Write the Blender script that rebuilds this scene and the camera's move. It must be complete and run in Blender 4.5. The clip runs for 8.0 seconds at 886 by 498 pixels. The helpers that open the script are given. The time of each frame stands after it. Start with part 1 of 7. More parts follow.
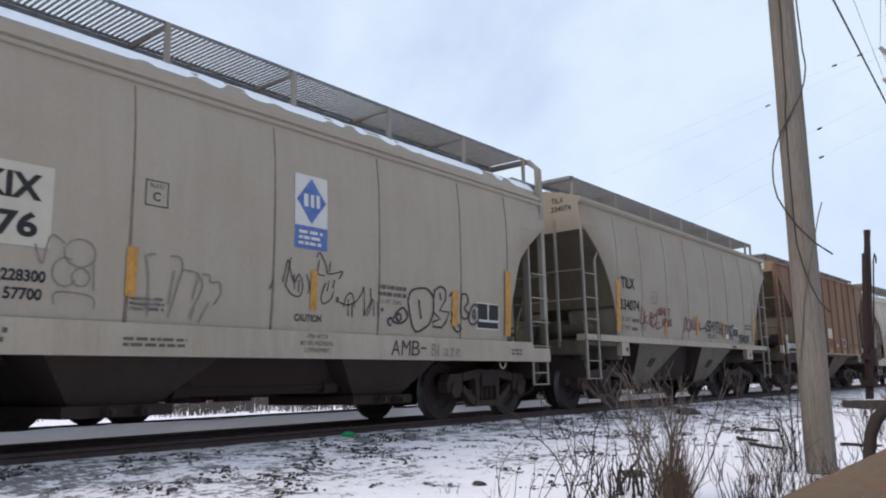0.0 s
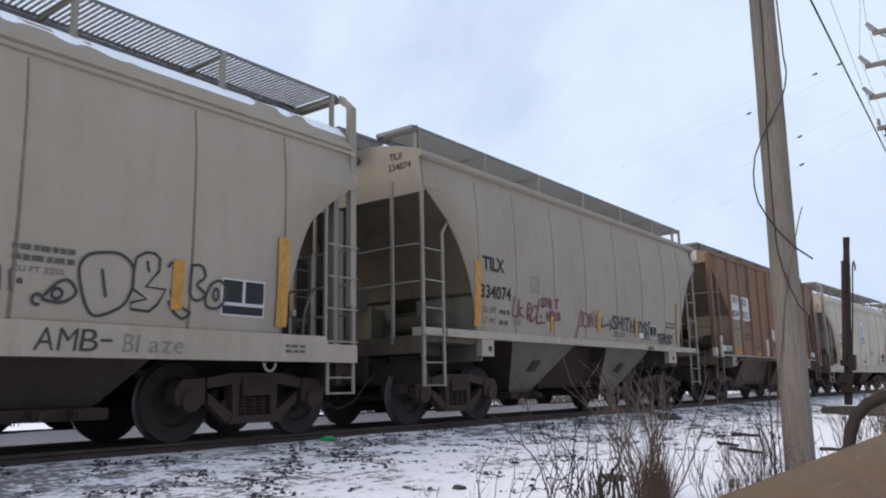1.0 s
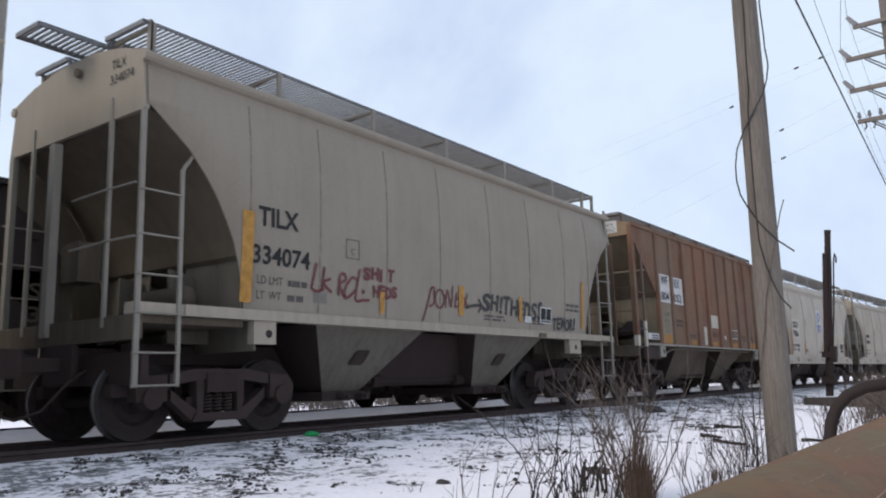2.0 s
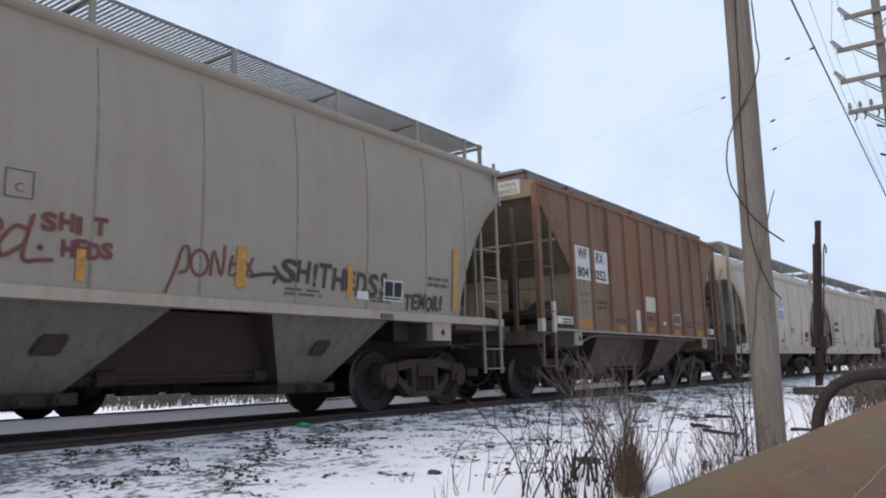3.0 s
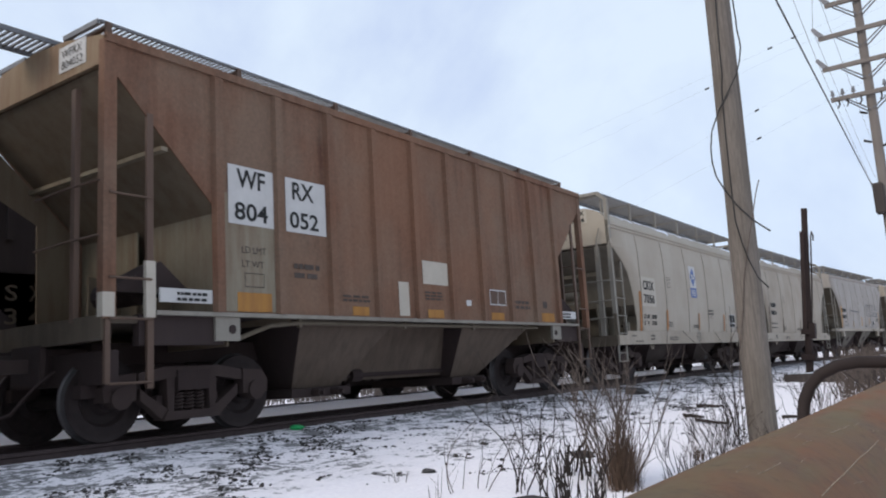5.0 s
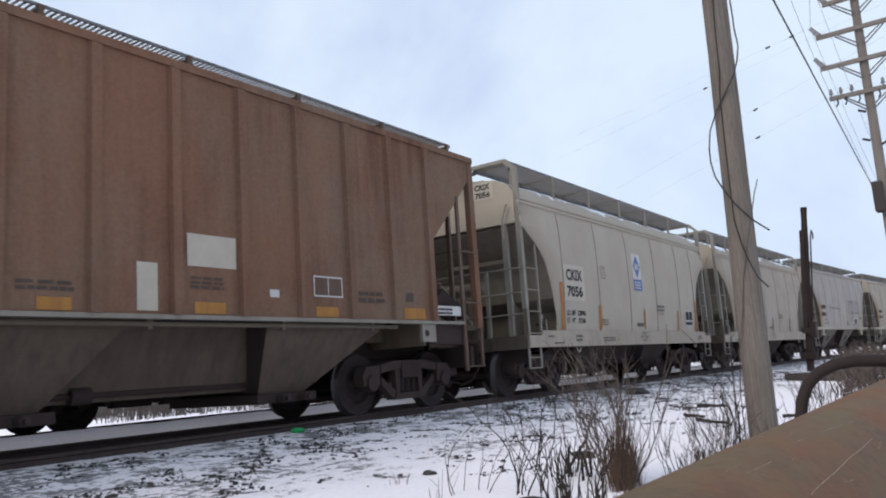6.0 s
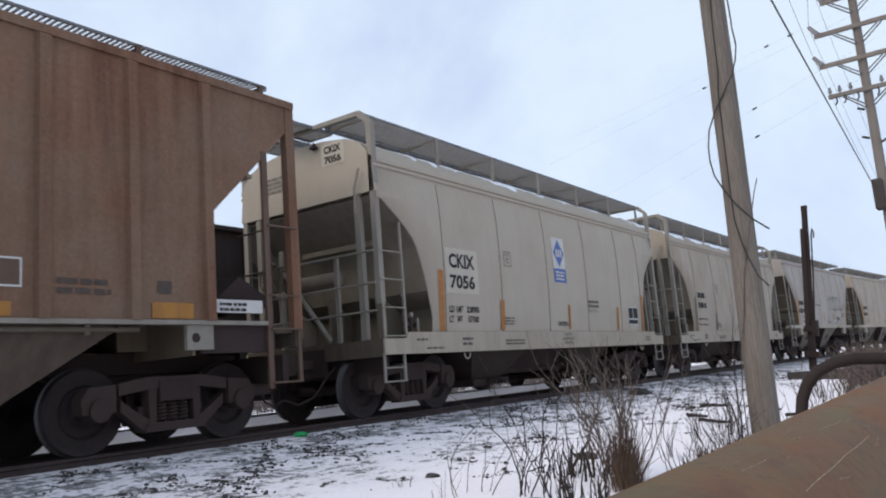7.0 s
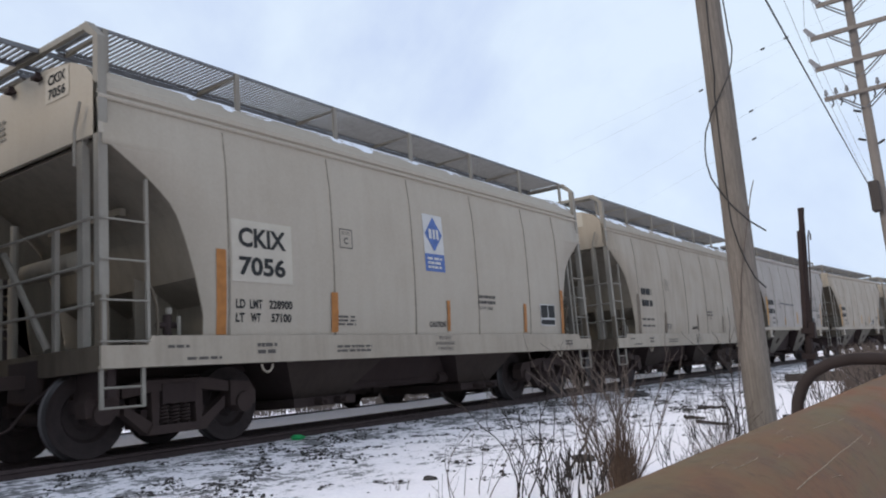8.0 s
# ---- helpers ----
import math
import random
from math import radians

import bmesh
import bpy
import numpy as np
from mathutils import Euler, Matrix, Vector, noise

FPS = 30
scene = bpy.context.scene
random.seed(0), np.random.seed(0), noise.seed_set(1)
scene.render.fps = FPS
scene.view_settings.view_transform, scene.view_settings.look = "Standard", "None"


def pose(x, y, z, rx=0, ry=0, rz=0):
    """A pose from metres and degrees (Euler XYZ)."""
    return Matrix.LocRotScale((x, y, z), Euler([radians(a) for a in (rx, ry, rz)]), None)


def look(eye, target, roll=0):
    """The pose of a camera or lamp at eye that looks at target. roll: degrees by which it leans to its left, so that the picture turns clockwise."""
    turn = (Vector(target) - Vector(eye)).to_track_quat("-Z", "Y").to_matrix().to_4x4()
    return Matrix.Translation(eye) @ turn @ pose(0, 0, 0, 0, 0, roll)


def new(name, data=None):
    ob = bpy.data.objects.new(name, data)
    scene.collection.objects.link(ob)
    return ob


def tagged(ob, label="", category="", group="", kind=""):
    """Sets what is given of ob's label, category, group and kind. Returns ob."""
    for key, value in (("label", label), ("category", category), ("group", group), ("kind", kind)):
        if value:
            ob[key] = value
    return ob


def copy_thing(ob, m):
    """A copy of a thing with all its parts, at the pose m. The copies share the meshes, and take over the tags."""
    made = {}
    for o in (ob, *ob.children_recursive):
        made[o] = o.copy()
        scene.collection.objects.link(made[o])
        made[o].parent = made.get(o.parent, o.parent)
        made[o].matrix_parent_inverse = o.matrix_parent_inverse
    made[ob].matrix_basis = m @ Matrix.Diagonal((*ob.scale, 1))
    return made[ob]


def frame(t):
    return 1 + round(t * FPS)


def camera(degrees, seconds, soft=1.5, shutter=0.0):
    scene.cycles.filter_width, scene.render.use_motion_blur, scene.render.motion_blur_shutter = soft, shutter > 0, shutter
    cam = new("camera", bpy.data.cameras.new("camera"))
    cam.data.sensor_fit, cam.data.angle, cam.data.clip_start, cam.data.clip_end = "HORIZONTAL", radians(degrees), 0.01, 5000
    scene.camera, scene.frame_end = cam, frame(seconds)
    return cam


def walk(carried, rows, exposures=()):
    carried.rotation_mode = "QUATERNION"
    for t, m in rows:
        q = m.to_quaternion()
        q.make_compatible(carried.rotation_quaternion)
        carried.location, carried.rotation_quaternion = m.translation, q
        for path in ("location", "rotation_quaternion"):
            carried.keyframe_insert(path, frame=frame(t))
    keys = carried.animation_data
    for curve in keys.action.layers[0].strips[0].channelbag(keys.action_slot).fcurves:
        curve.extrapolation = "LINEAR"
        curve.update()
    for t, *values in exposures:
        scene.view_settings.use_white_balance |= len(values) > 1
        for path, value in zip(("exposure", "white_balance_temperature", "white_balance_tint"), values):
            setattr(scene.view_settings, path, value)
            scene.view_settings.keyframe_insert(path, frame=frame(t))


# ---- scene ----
# camera and its way: t, offset x, y, z, yaw, pitch, roll
EYE_Z = 0.574
VIEW = [
    (0.0, 0.0, 0.0, 0.0, 38.509, 9.757, 1.277), (0.5, 0.005, 0.024, -0.023, 38.048, 10.081, 1.194),
    (1.0, -0.015, 0.055, -0.029, 37.273, 10.159, 1.141), (1.5, -0.012, 0.08, -0.03, 36.714, 10.058, 1.301),
    (2.0, -0.022, 0.1, -0.031, 36.232, 9.744, 1.58), (3.5, -0.018, 0.12, -0.027, 35.391, 8.892, 1.966),
    (4.0, -0.016, 0.128, -0.024, 35.215, 8.932, 2.711), (4.5, -0.007, 0.124, -0.02, 35.248, 8.887, 3.358),
    (5.0, -0.002, 0.119, -0.021, 35.191, 8.854, 3.419), (6.5, 0.012, 0.12, -0.021, 35.379, 9.082, 4.221),
    (7.0, 0.016, 0.117, -0.022, 35.442, 9.169, 4.476), (7.5, 0.024, 0.114, -0.023, 35.368, 9.266, 4.504),
    (8.0, 0.02, 0.122, -0.026, 35.289, 9.364, 4.614)]
cam = camera(59.2, 8.0, soft=2.0, shutter=0.12)
walk(cam, [(t, pose(x, y, EYE_Z + z, 90 + p, r, w)) for t, x, y, z, w, p, r in VIEW])

# how far the train has run, in metres along -y
RUN_T = [0, 0.5, 1, 1.5, 2, 3.5, 4, 4.5, 5, 6.5, 7, 7.5, 8]
RUN_S = [0, 2.353, 4.695, 7.014, 9.313, 16.155, 18.501, 20.855, 23.189, 30.074, 32.348, 34.626, 36.892]


# ---- world and light ----
def make_world():
    w = bpy.data.worlds.new("overcast_sky")
    scene.world = w
    w.use_nodes = True
    nt = w.node_tree
    nt.nodes.clear()
    out = nt.nodes.new("ShaderNodeOutputWorld")
    bg = nt.nodes.new("ShaderNodeBackground")
    sky = nt.nodes.new("ShaderNodeTexSky")
    sky.sky_type = 'NISHITA'
    sky.sun_disc = False
    sky.sun_elevation = radians(37)
    sky.sun_rotation = radians(205)
    sky.dust_density = 2.0
    dim = nt.nodes.new("ShaderNodeVectorMath")
    dim.operation = 'SCALE'
    dim.inputs["Scale"].default_value = 0.11
    nt.links.new(sky.outputs[0], dim.inputs[0])
    # broken cloud cover: soft large-scale noise between grey-blue and bright cloud
    n = nt.nodes.new("ShaderNodeTexNoise")
    n.inputs["Scale"].default_value = 1.7
    n.inputs["Detail"].default_value = 7
    n.inputs["Roughness"].default_value = 0.56
    n.inputs["Distortion"].default_value = 0.4
    cr = nt.nodes.new("ShaderNodeValToRGB")
    cr.color_ramp.elements[0].position = 0.40
    cr.color_ramp.elements[0].color = (0.625, 0.74, 1.0, 1)
    cr.color_ramp.elements[1].position = 0.57
    cr.color_ramp.elements[1].color = (0.82, 0.945, 1.10, 1)
    fine = nt.nodes.new("ShaderNodeTexNoise")
    fine.inputs["Scale"].default_value = 5.5
    fine.inputs["Detail"].default_value = 6
    both = nt.nodes.new("ShaderNodeMix")
    both.inputs[0].default_value = 0.3
    nt.links.new(n.outputs[0], both.inputs[2])
    nt.links.new(fine.outputs[0], both.inputs[3])
    nt.links.new(both.outputs[0], cr.inputs[0])
    mix = nt.nodes.new("ShaderNodeMix")
    mix.data_type = 'RGBA'
    mix.inputs[0].default_value = 0.88
    nt.links.new(dim.outputs[0], mix.inputs[6])
    nt.links.new(cr.outputs[0], mix.inputs[7])
    nt.links.new(mix.outputs[2], bg.inputs[0])
    bg.inputs[1].default_value = 1.0
    nt.links.new(bg.outputs[0], out.inputs[0])


make_world()
sun = new("sun", bpy.data.lights.new("sun", "SUN"))
sun.data.energy = 1.75
sun.data.angle = radians(25)
sun.data.color = (1.0, 0.905, 0.80)
sun.matrix_world = look((0, 0, 0), (4.2, 11.0, -8.8))
scene.view_settings.exposure = 0.0


# ---- materials ----
def principled(name, rough=0.7, metal=0.0):
    m = bpy.data.materials.new(name)
    m.use_nodes = True
    b = m.node_tree.nodes["Principled BSDF"]
    b.inputs["Roughness"].default_value = rough
    b.inputs["Metallic"].default_value = metal
    b.inputs["Specular IOR Level"].default_value = 0.5 if metal > 0.3 else 0.22
    return m, m.node_tree, b


def coords(nt, scale=(1, 1, 1)):
    tc = nt.nodes.new("ShaderNodeTexCoord")
    mp = nt.nodes.new("ShaderNodeMapping")
    mp.inputs["Scale"].default_value = scale
    nt.links.new(tc.outputs["Object"], mp.inputs[0])
    return mp.outputs[0]


def noise_out(nt, vec, scale, detail=5, rough=0.6):
    n = nt.nodes.new("ShaderNodeTexNoise")
    n.inputs["Scale"].default_value = scale
    n.inputs["Detail"].default_value = detail
    n.inputs["Roughness"].default_value = rough
    nt.links.new(vec, n.inputs["Vector"])
    return n.outputs[0]


def ramp(nt, fac, stops):
    r = nt.nodes.new("ShaderNodeValToRGB")
    while len(r.color_ramp.elements) < len(stops):
        r.color_ramp.elements.new(0.5)
    for e, (p, c) in zip(r.color_ramp.elements, stops):
        e.position = p
        e.color = (*c, 1) if len(c) == 3 else c
    nt.links.new(fac, r.inputs[0])
    return r.outputs[0]


def mixed(nt, fac, a, b, mode='MIX'):
    m = nt.nodes.new("ShaderNodeMix")
    m.data_type = 'RGBA'
    m.blend_type = mode
    for sock, v in ((m.inputs[0], fac), (m.inputs[6], a), (m.inputs[7], b)):
        if isinstance(v, (int, float)):
            sock.default_value = v
        elif isinstance(v, tuple):
            sock.default_value = (*v, 1)
        else:
            nt.links.new(v, sock)
    return m.outputs[2]


def bump(nt, b, h, strength=0.3, dist=0.01):
    n = nt.nodes.new("ShaderNodeBump")
    n.inputs["Strength"].default_value = strength
    n.inputs["Distance"].default_value = dist
    nt.links.new(h, n.inputs["Height"])
    nt.links.new(n.outputs[0], b.inputs["Normal"])


def weathered(name, col, grime, amount=0.5, rough=0.6, streak=1.0, metal=0.0, bumps=0.15):
    """Paint with vertical dirt streaks, blotches and fine grain."""
    m, nt, b = principled(name, rough, metal)
    st = noise_out(nt, coords(nt, (2.4, 2.4, 0.28)), 2.2, 6, 0.65)
    bl = noise_out(nt, coords(nt), 0.9, 5, 0.6)
    fine = noise_out(nt, coords(nt), 26, 4, 0.6)
    f1 = ramp(nt, st, [(0.42, (0, 0, 0)), (0.78, (amount * streak,) * 3)])
    f2 = ramp(nt, bl, [(0.45, (0, 0, 0)), (0.75, (amount * 0.8,) * 3)])
    c = mixed(nt, f1, col, grime)
    c = mixed(nt, f2, c, tuple(0.5 * (x + y) for x, y in zip(col, grime)))
    c = mixed(nt, 0.18, c, ramp(nt, fine, [(0.3, tuple(x * 0.72 for x in col)), (0.7, tuple(min(1, x * 1.15) for x in col))]))
    nt.links.new(c, b.inputs["Base Color"])
    nt.links.new(ramp(nt, bl, [(0.3, (rough - 0.1,) * 3), (0.7, (min(1, rough + 0.15),) * 3)]), b.inputs["Roughness"])
    bump(nt, b, mixed(nt, 0.6, fine, bl), bumps, 0.008)
    return m


def plain(name, col, rough=0.7, metal=0.0, var=0.25, scale=9.0):
    m, nt, b = principled(name, rough, metal)
    n = noise_out(nt, coords(nt), scale, 5, 0.65)
    nt.links.new(ramp(nt, n, [(0.3, tuple(x * (1 - var) for x in col)), (0.72, tuple(min(1, x * (1 + var)) for x in col))]), b.inputs["Base Color"])
    bump(nt, b, n, 0.15, 0.006)
    return m


def rusty_paint():
    m, nt, b = principled("rusted_brown_paint", 0.85)
    st = noise_out(nt, coords(nt, (2.5, 2.5, 0.22)), 2.0, 7, 0.68)
    bl = noise_out(nt, coords(nt, (1, 1, 0.8)), 0.55, 6, 0.62)
    fine = noise_out(nt, coords(nt), 22, 5, 0.65)
    c = ramp(nt, st, [(0.25, (0.066, 0.030, 0.019)), (0.5, (0.160, 0.082, 0.052)), (0.75, (0.225, 0.136, 0.090))])
    c = mixed(nt, ramp(nt, bl, [(0.40, (0, 0, 0)), (0.60, (0.85, 0.85, 0.85))]), c, (0.196, 0.140, 0.100))
    wide = noise_out(nt, coords(nt, (1, 0.6, 0.5)), 0.5, 4, 0.6)
    c = mixed(nt, ramp(nt, wide, [(0.48, (0, 0, 0)), (0.66, (0.65, 0.65, 0.65))]), c, (0.245, 0.126, 0.075))
    c = mixed(nt, 0.3, c, ramp(nt, fine, [(0.35, (0.048, 0.022, 0.014)), (0.7, (0.18, 0.094, 0.058))]))
    nt.links.new(c, b.inputs["Base Color"])
    bump(nt, b, fine, 0.3, 0.008)
    return m


def snow_ground():
    m, nt, b = principled("dirty_snow", 0.75)
    v = coords(nt)
    big = noise_out(nt, v, 0.42, 5, 0.6)
    mid = noise_out(nt, v, 3.6, 6, 0.7)
    stretch = noise_out(nt, coords(nt, (3.2, 1.0, 1)), 2.0, 6, 0.72)
    fine = noise_out(nt, v, 24, 5, 0.7)
    snow = ramp(nt, fine, [(0.3, (0.82, 0.775, 0.81)), (0.7, (0.965, 0.92, 0.93))])
    dirt = ramp(nt, noise_out(nt, v, 40, 4, 0.7), [(0.3, (0.030, 0.028, 0.028)), (0.7, (0.105, 0.100, 0.098))])
    # bare gravelly patches, denser beside the track
    sep = nt.nodes.new("ShaderNodeSeparateXYZ")
    nt.links.new(v, sep.inputs[0])
    near = nt.nodes.new("ShaderNodeMapRange")
    near.inputs["From Min"].default_value = -12.0
    near.inputs["From Max"].default_value = -2.0
    nt.links.new(sep.outputs[0], near.inputs["Value"])
    band = ramp(nt, near.outputs[0], [(0.0, (0.02,) * 3), (0.358, (0.02,) * 3), (0.374, (0.17,) * 3), (0.40, (0.20,) * 3), (0.44, (0.225,) * 3), (0.55, (0.165,) * 3), (0.72, (0.145,) * 3), (0.78, (0.03,) * 3)])
    add = nt.nodes.new("ShaderNodeMath")
    add.operation = 'ADD'
    nt.links.new(mixed(nt, 0.5, mid, stretch), add.inputs[0])
    nt.links.new(band, add.inputs[1])
    add2 = nt.nodes.new("ShaderNodeMath")
    add2.operation = 'MULTIPLY_ADD'
    nt.links.new(big, add2.inputs[0])
    add2.inputs[1].default_value = 0.34
    nt.links.new(add.outputs[0], add2.inputs[2])
    spk = nt.nodes.new("ShaderNodeMath")
    spk.operation = 'MULTIPLY_ADD'
    nt.links.new(noise_out(nt, v, 13, 5, 0.65), spk.inputs[0])
    spk.inputs[1].default_value = 0.42
    nt.links.new(add2.outputs[0], spk.inputs[2])
    cover = nt.nodes.new("ShaderNodeMapRange")
    cover.inputs["From Min"].default_value = 1.068
    cover.inputs["From Max"].default_value = 1.112
    cover.inputs["To Max"].default_value = 0.93
    nt.links.new(spk.outputs[0], cover.inputs["Value"])
    fac = cover.outputs[0]
    c = mixed(nt, fac, snow, dirt)
    # thin grey slush tint
    c = mixed(nt, ramp(nt, add2.outputs[0], [(0.76, (0, 0, 0)), (0.96, (0.32, 0.32, 0.32))]), c, (0.40, 0.385, 0.39))
    nt.links.new(c, b.inputs["Base Color"])
    bump(nt, b, mixed(nt, 0.5, fine, mid), 0.5, 0.03)
    return m


PAINT_GREY = weathered("grey_white_car_paint", (0.307, 0.266, 0.212), (0.168, 0.135, 0.105), 0.40, 0.6, 0.7)
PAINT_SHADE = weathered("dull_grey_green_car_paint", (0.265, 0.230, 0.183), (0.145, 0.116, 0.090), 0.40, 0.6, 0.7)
PAINT_CLEAN = weathered("clean_grey_white_car_paint", (0.362, 0.318, 0.258), (0.200, 0.162, 0.124), 0.30, 0.55, 0.6)
PAINT_CREAM = weathered("cream_car_paint", (0.336, 0.290, 0.231), (0.176, 0.138, 0.105), 0.55)
PAINT_PALE = weathered("pale_blue_grey_car_paint", (0.320, 0.290, 0.260), (0.179, 0.148, 0.120), 0.5)
SILL_WHITE = weathered("white_sill_paint", (0.341, 0.294, 0.233), (0.160, 0.129, 0.100), 0.55)
RUST = rusty_paint()
RUST_GREY = weathered("grey_paint_with_rust", (0.226, 0.200, 0.148), (0.126, 0.068, 0.040), 0.95, 0.85)
RUST_END = weathered("rust_streaked_cream_paint", (0.247, 0.185, 0.122), (0.142, 0.064, 0.036), 1.0, 0.85)
RUST_SLOPE = weathered("rust_streaked_olive_slope", (0.158, 0.126, 0.088), (0.097, 0.056, 0.036), 0.8, 0.85)
SLOPE_GREY = weathered("dark_grey_slope_sheet", (0.124, 0.102, 0.075), (0.0615, 0.0460, 0.0349), 0.6, 0.75)
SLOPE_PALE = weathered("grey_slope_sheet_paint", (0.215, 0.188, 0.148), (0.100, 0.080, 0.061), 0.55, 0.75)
BAY_DARK = weathered("dark_brown_bay_paint", (0.050, 0.0375, 0.0315), (0.027, 0.020, 0.017), 0.85, 0.9)
HOPPER_GRIME = weathered("road_grimed_hopper_paint", (0.111, 0.084, 0.064), (0.0424, 0.0300, 0.0243), 0.85, 0.9)
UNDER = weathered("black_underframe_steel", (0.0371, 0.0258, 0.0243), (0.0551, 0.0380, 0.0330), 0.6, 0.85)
TRUCK = weathered("brown_cast_truck_steel", (0.0435, 0.0305, 0.0281), (0.065, 0.046, 0.038), 0.7, 0.85)
WHEEL = plain("dark_wheel_steel", (0.026, 0.0185, 0.0175), 0.7, 0.0)
TREAD = plain("polished_wheel_tread", (0.075, 0.07, 0.07), 0.5, 0.8, 0.15)
RAIL = plain("rusty_rail_steel", (0.0530, 0.0380, 0.0359), 0.7, 0.1)
RAIL_TOP = plain("polished_rail_head", (0.20, 0.20, 0.21), 0.4, 1.0, 0.1)
DECK_GRIME = weathered("rust_stained_deck_paint", (0.100, 0.080, 0.059), (0.0424, 0.0300, 0.0223), 0.9, 0.85)
GALV = plain("galvanised_grating_steel", (0.15, 0.15, 0.155), 0.55, 0.4)
LADDER = weathered("grey_painted_ladder_steel", (0.242, 0.222, 0.188), (0.115, 0.088, 0.068), 0.6)
LADDER_RUST = weathered("rusty_ladder_steel", (0.110, 0.072, 0.053), (0.0636, 0.0370, 0.0252), 0.7)
BLACK_INK = plain("black_stencil_paint", (0.022, 0.022, 0.022), 0.7, 0, 0.2)
FADED_INK = plain("faded_black_stencil_paint", (0.089, 0.080, 0.072), 0.8, 0, 0.25)
WHITE_INK = plain("white_marking_panel", (0.48, 0.47, 0.455), 0.6, 0, 0.07, 5)
PALE_PANEL = plain("pale_repaint_panel", (0.420, 0.378, 0.315), 0.6, 0, 0.06, 5)
YELLOW = plain("yellow_reflector_stripe", (0.378, 0.195, 0.046), 0.6, 0, 0.3)
STAINED_YELLOW = weathered("rust_stained_yellow_paint", (0.347, 0.170, 0.046), (0.179, 0.085, 0.043), 0.9, 0.8)
ORANGE = plain("orange_reflector_stripe", (0.315, 0.130, 0.036), 0.6, 0, 0.2)
BLUE = plain("blue_panel_paint", (0.075, 0.128, 0.31), 0.6, 0, 0.2)
SPRAY_BLACK = plain("black_spray_paint", (0.0424, 0.0400, 0.0407), 0.6, 0, 0.3, 14)
SPRAY_THIN = plain("thin_grey_spray_paint", (0.179, 0.162, 0.141), 0.7, 0, 0.2, 14)
SPRAY_MID = plain("grey_spray_paint", (0.105, 0.105, 0.108), 0.7, 0, 0.2, 14)
SPRAY_RED = plain("dark_red_spray_paint", (0.135, 0.046, 0.046), 0.6, 0, 0.3, 14)
SEAM = plain("dirty_weld_seam", (0.158, 0.126, 0.097), 0.85, 0, 0.3)
SEAM_PALE = plain("grey_weld_seam", (0.200, 0.172, 0.136), 0.85, 0, 0.3)
COAL_CAR = weathered("black_coal_car_paint", (0.0466, 0.0370, 0.0359), (0.0636, 0.0500, 0.0436), 0.6, 0.8)
SNOW = plain("clean_snow", (0.80, 0.83, 0.88), 0.7, 0, 0.06, 14)
GROUND = snow_ground()
STONE = plain("dark_ballast_stone", (0.055, 0.050, 0.048), 0.9, 0, 0.5, 6)


def pole_wood():
    """Grey weathered wood with long drying cracks and darker stains."""
    m, nt, b = principled("grey_weathered_pole_wood", 0.9)
    grain = noise_out(nt, coords(nt, (26, 26, 0.55)), 1.6, 6, 0.65)
    crack = noise_out(nt, coords(nt, (15, 15, 0.28)), 1.3, 3, 0.5)
    stain = noise_out(nt, coords(nt, (2.2, 2.2, 0.7)), 1.4, 5, 0.6)
    fine = noise_out(nt, coords(nt, (60, 60, 9)), 1.0, 4, 0.6)
    c = ramp(nt, grain, [(0.28, (0.105, 0.089, 0.076)), (0.5, (0.172, 0.147, 0.126)), (0.75, (0.208, 0.180, 0.156))])
    c = mixed(nt, ramp(nt, stain, [(0.45, (0, 0, 0)), (0.7, (0.6, 0.6, 0.6))]), c, (0.105, 0.088, 0.070))
    c = mixed(nt, ramp(nt, crack, [(0.30, (0.8, 0.8, 0.8)), (0.345, (0, 0, 0))]), c, (0.045, 0.038, 0.033))
    c = mixed(nt, ramp(nt, fine, [(0.40, (0.4, 0.4, 0.4)), (0.60, (0, 0, 0))]), c, (0.10, 0.085, 0.07))
    nt.links.new(c, b.inputs["Base Color"])
    bump(nt, b, mixed(nt, 0.5, grain, crack), 0.6, 0.012)
    return m


WOOD_OLD = pole_wood()
WOOD_DARK = weathered("creosoted_dark_wood", (0.075, 0.058, 0.05), (0.04, 0.034, 0.03), 0.7, 0.9, 1.0, 0, 0.4)
WOOD_RED = weathered("reddish_brown_post_wood", (0.034, 0.023, 0.021), (0.022, 0.017, 0.016), 0.7, 0.9, 1.0, 0, 0.4)
TIMBER_GREY = weathered("grey_damp_timber", (0.062, 0.052, 0.047), (0.036, 0.030, 0.027), 0.7, 0.9)
WOOD_FAR = weathered("brown_grey_pole_wood", (0.19, 0.165, 0.145), (0.10, 0.085, 0.075), 0.7, 0.9)
CABLE = plain("black_cable", (0.035, 0.033, 0.032), 0.6)


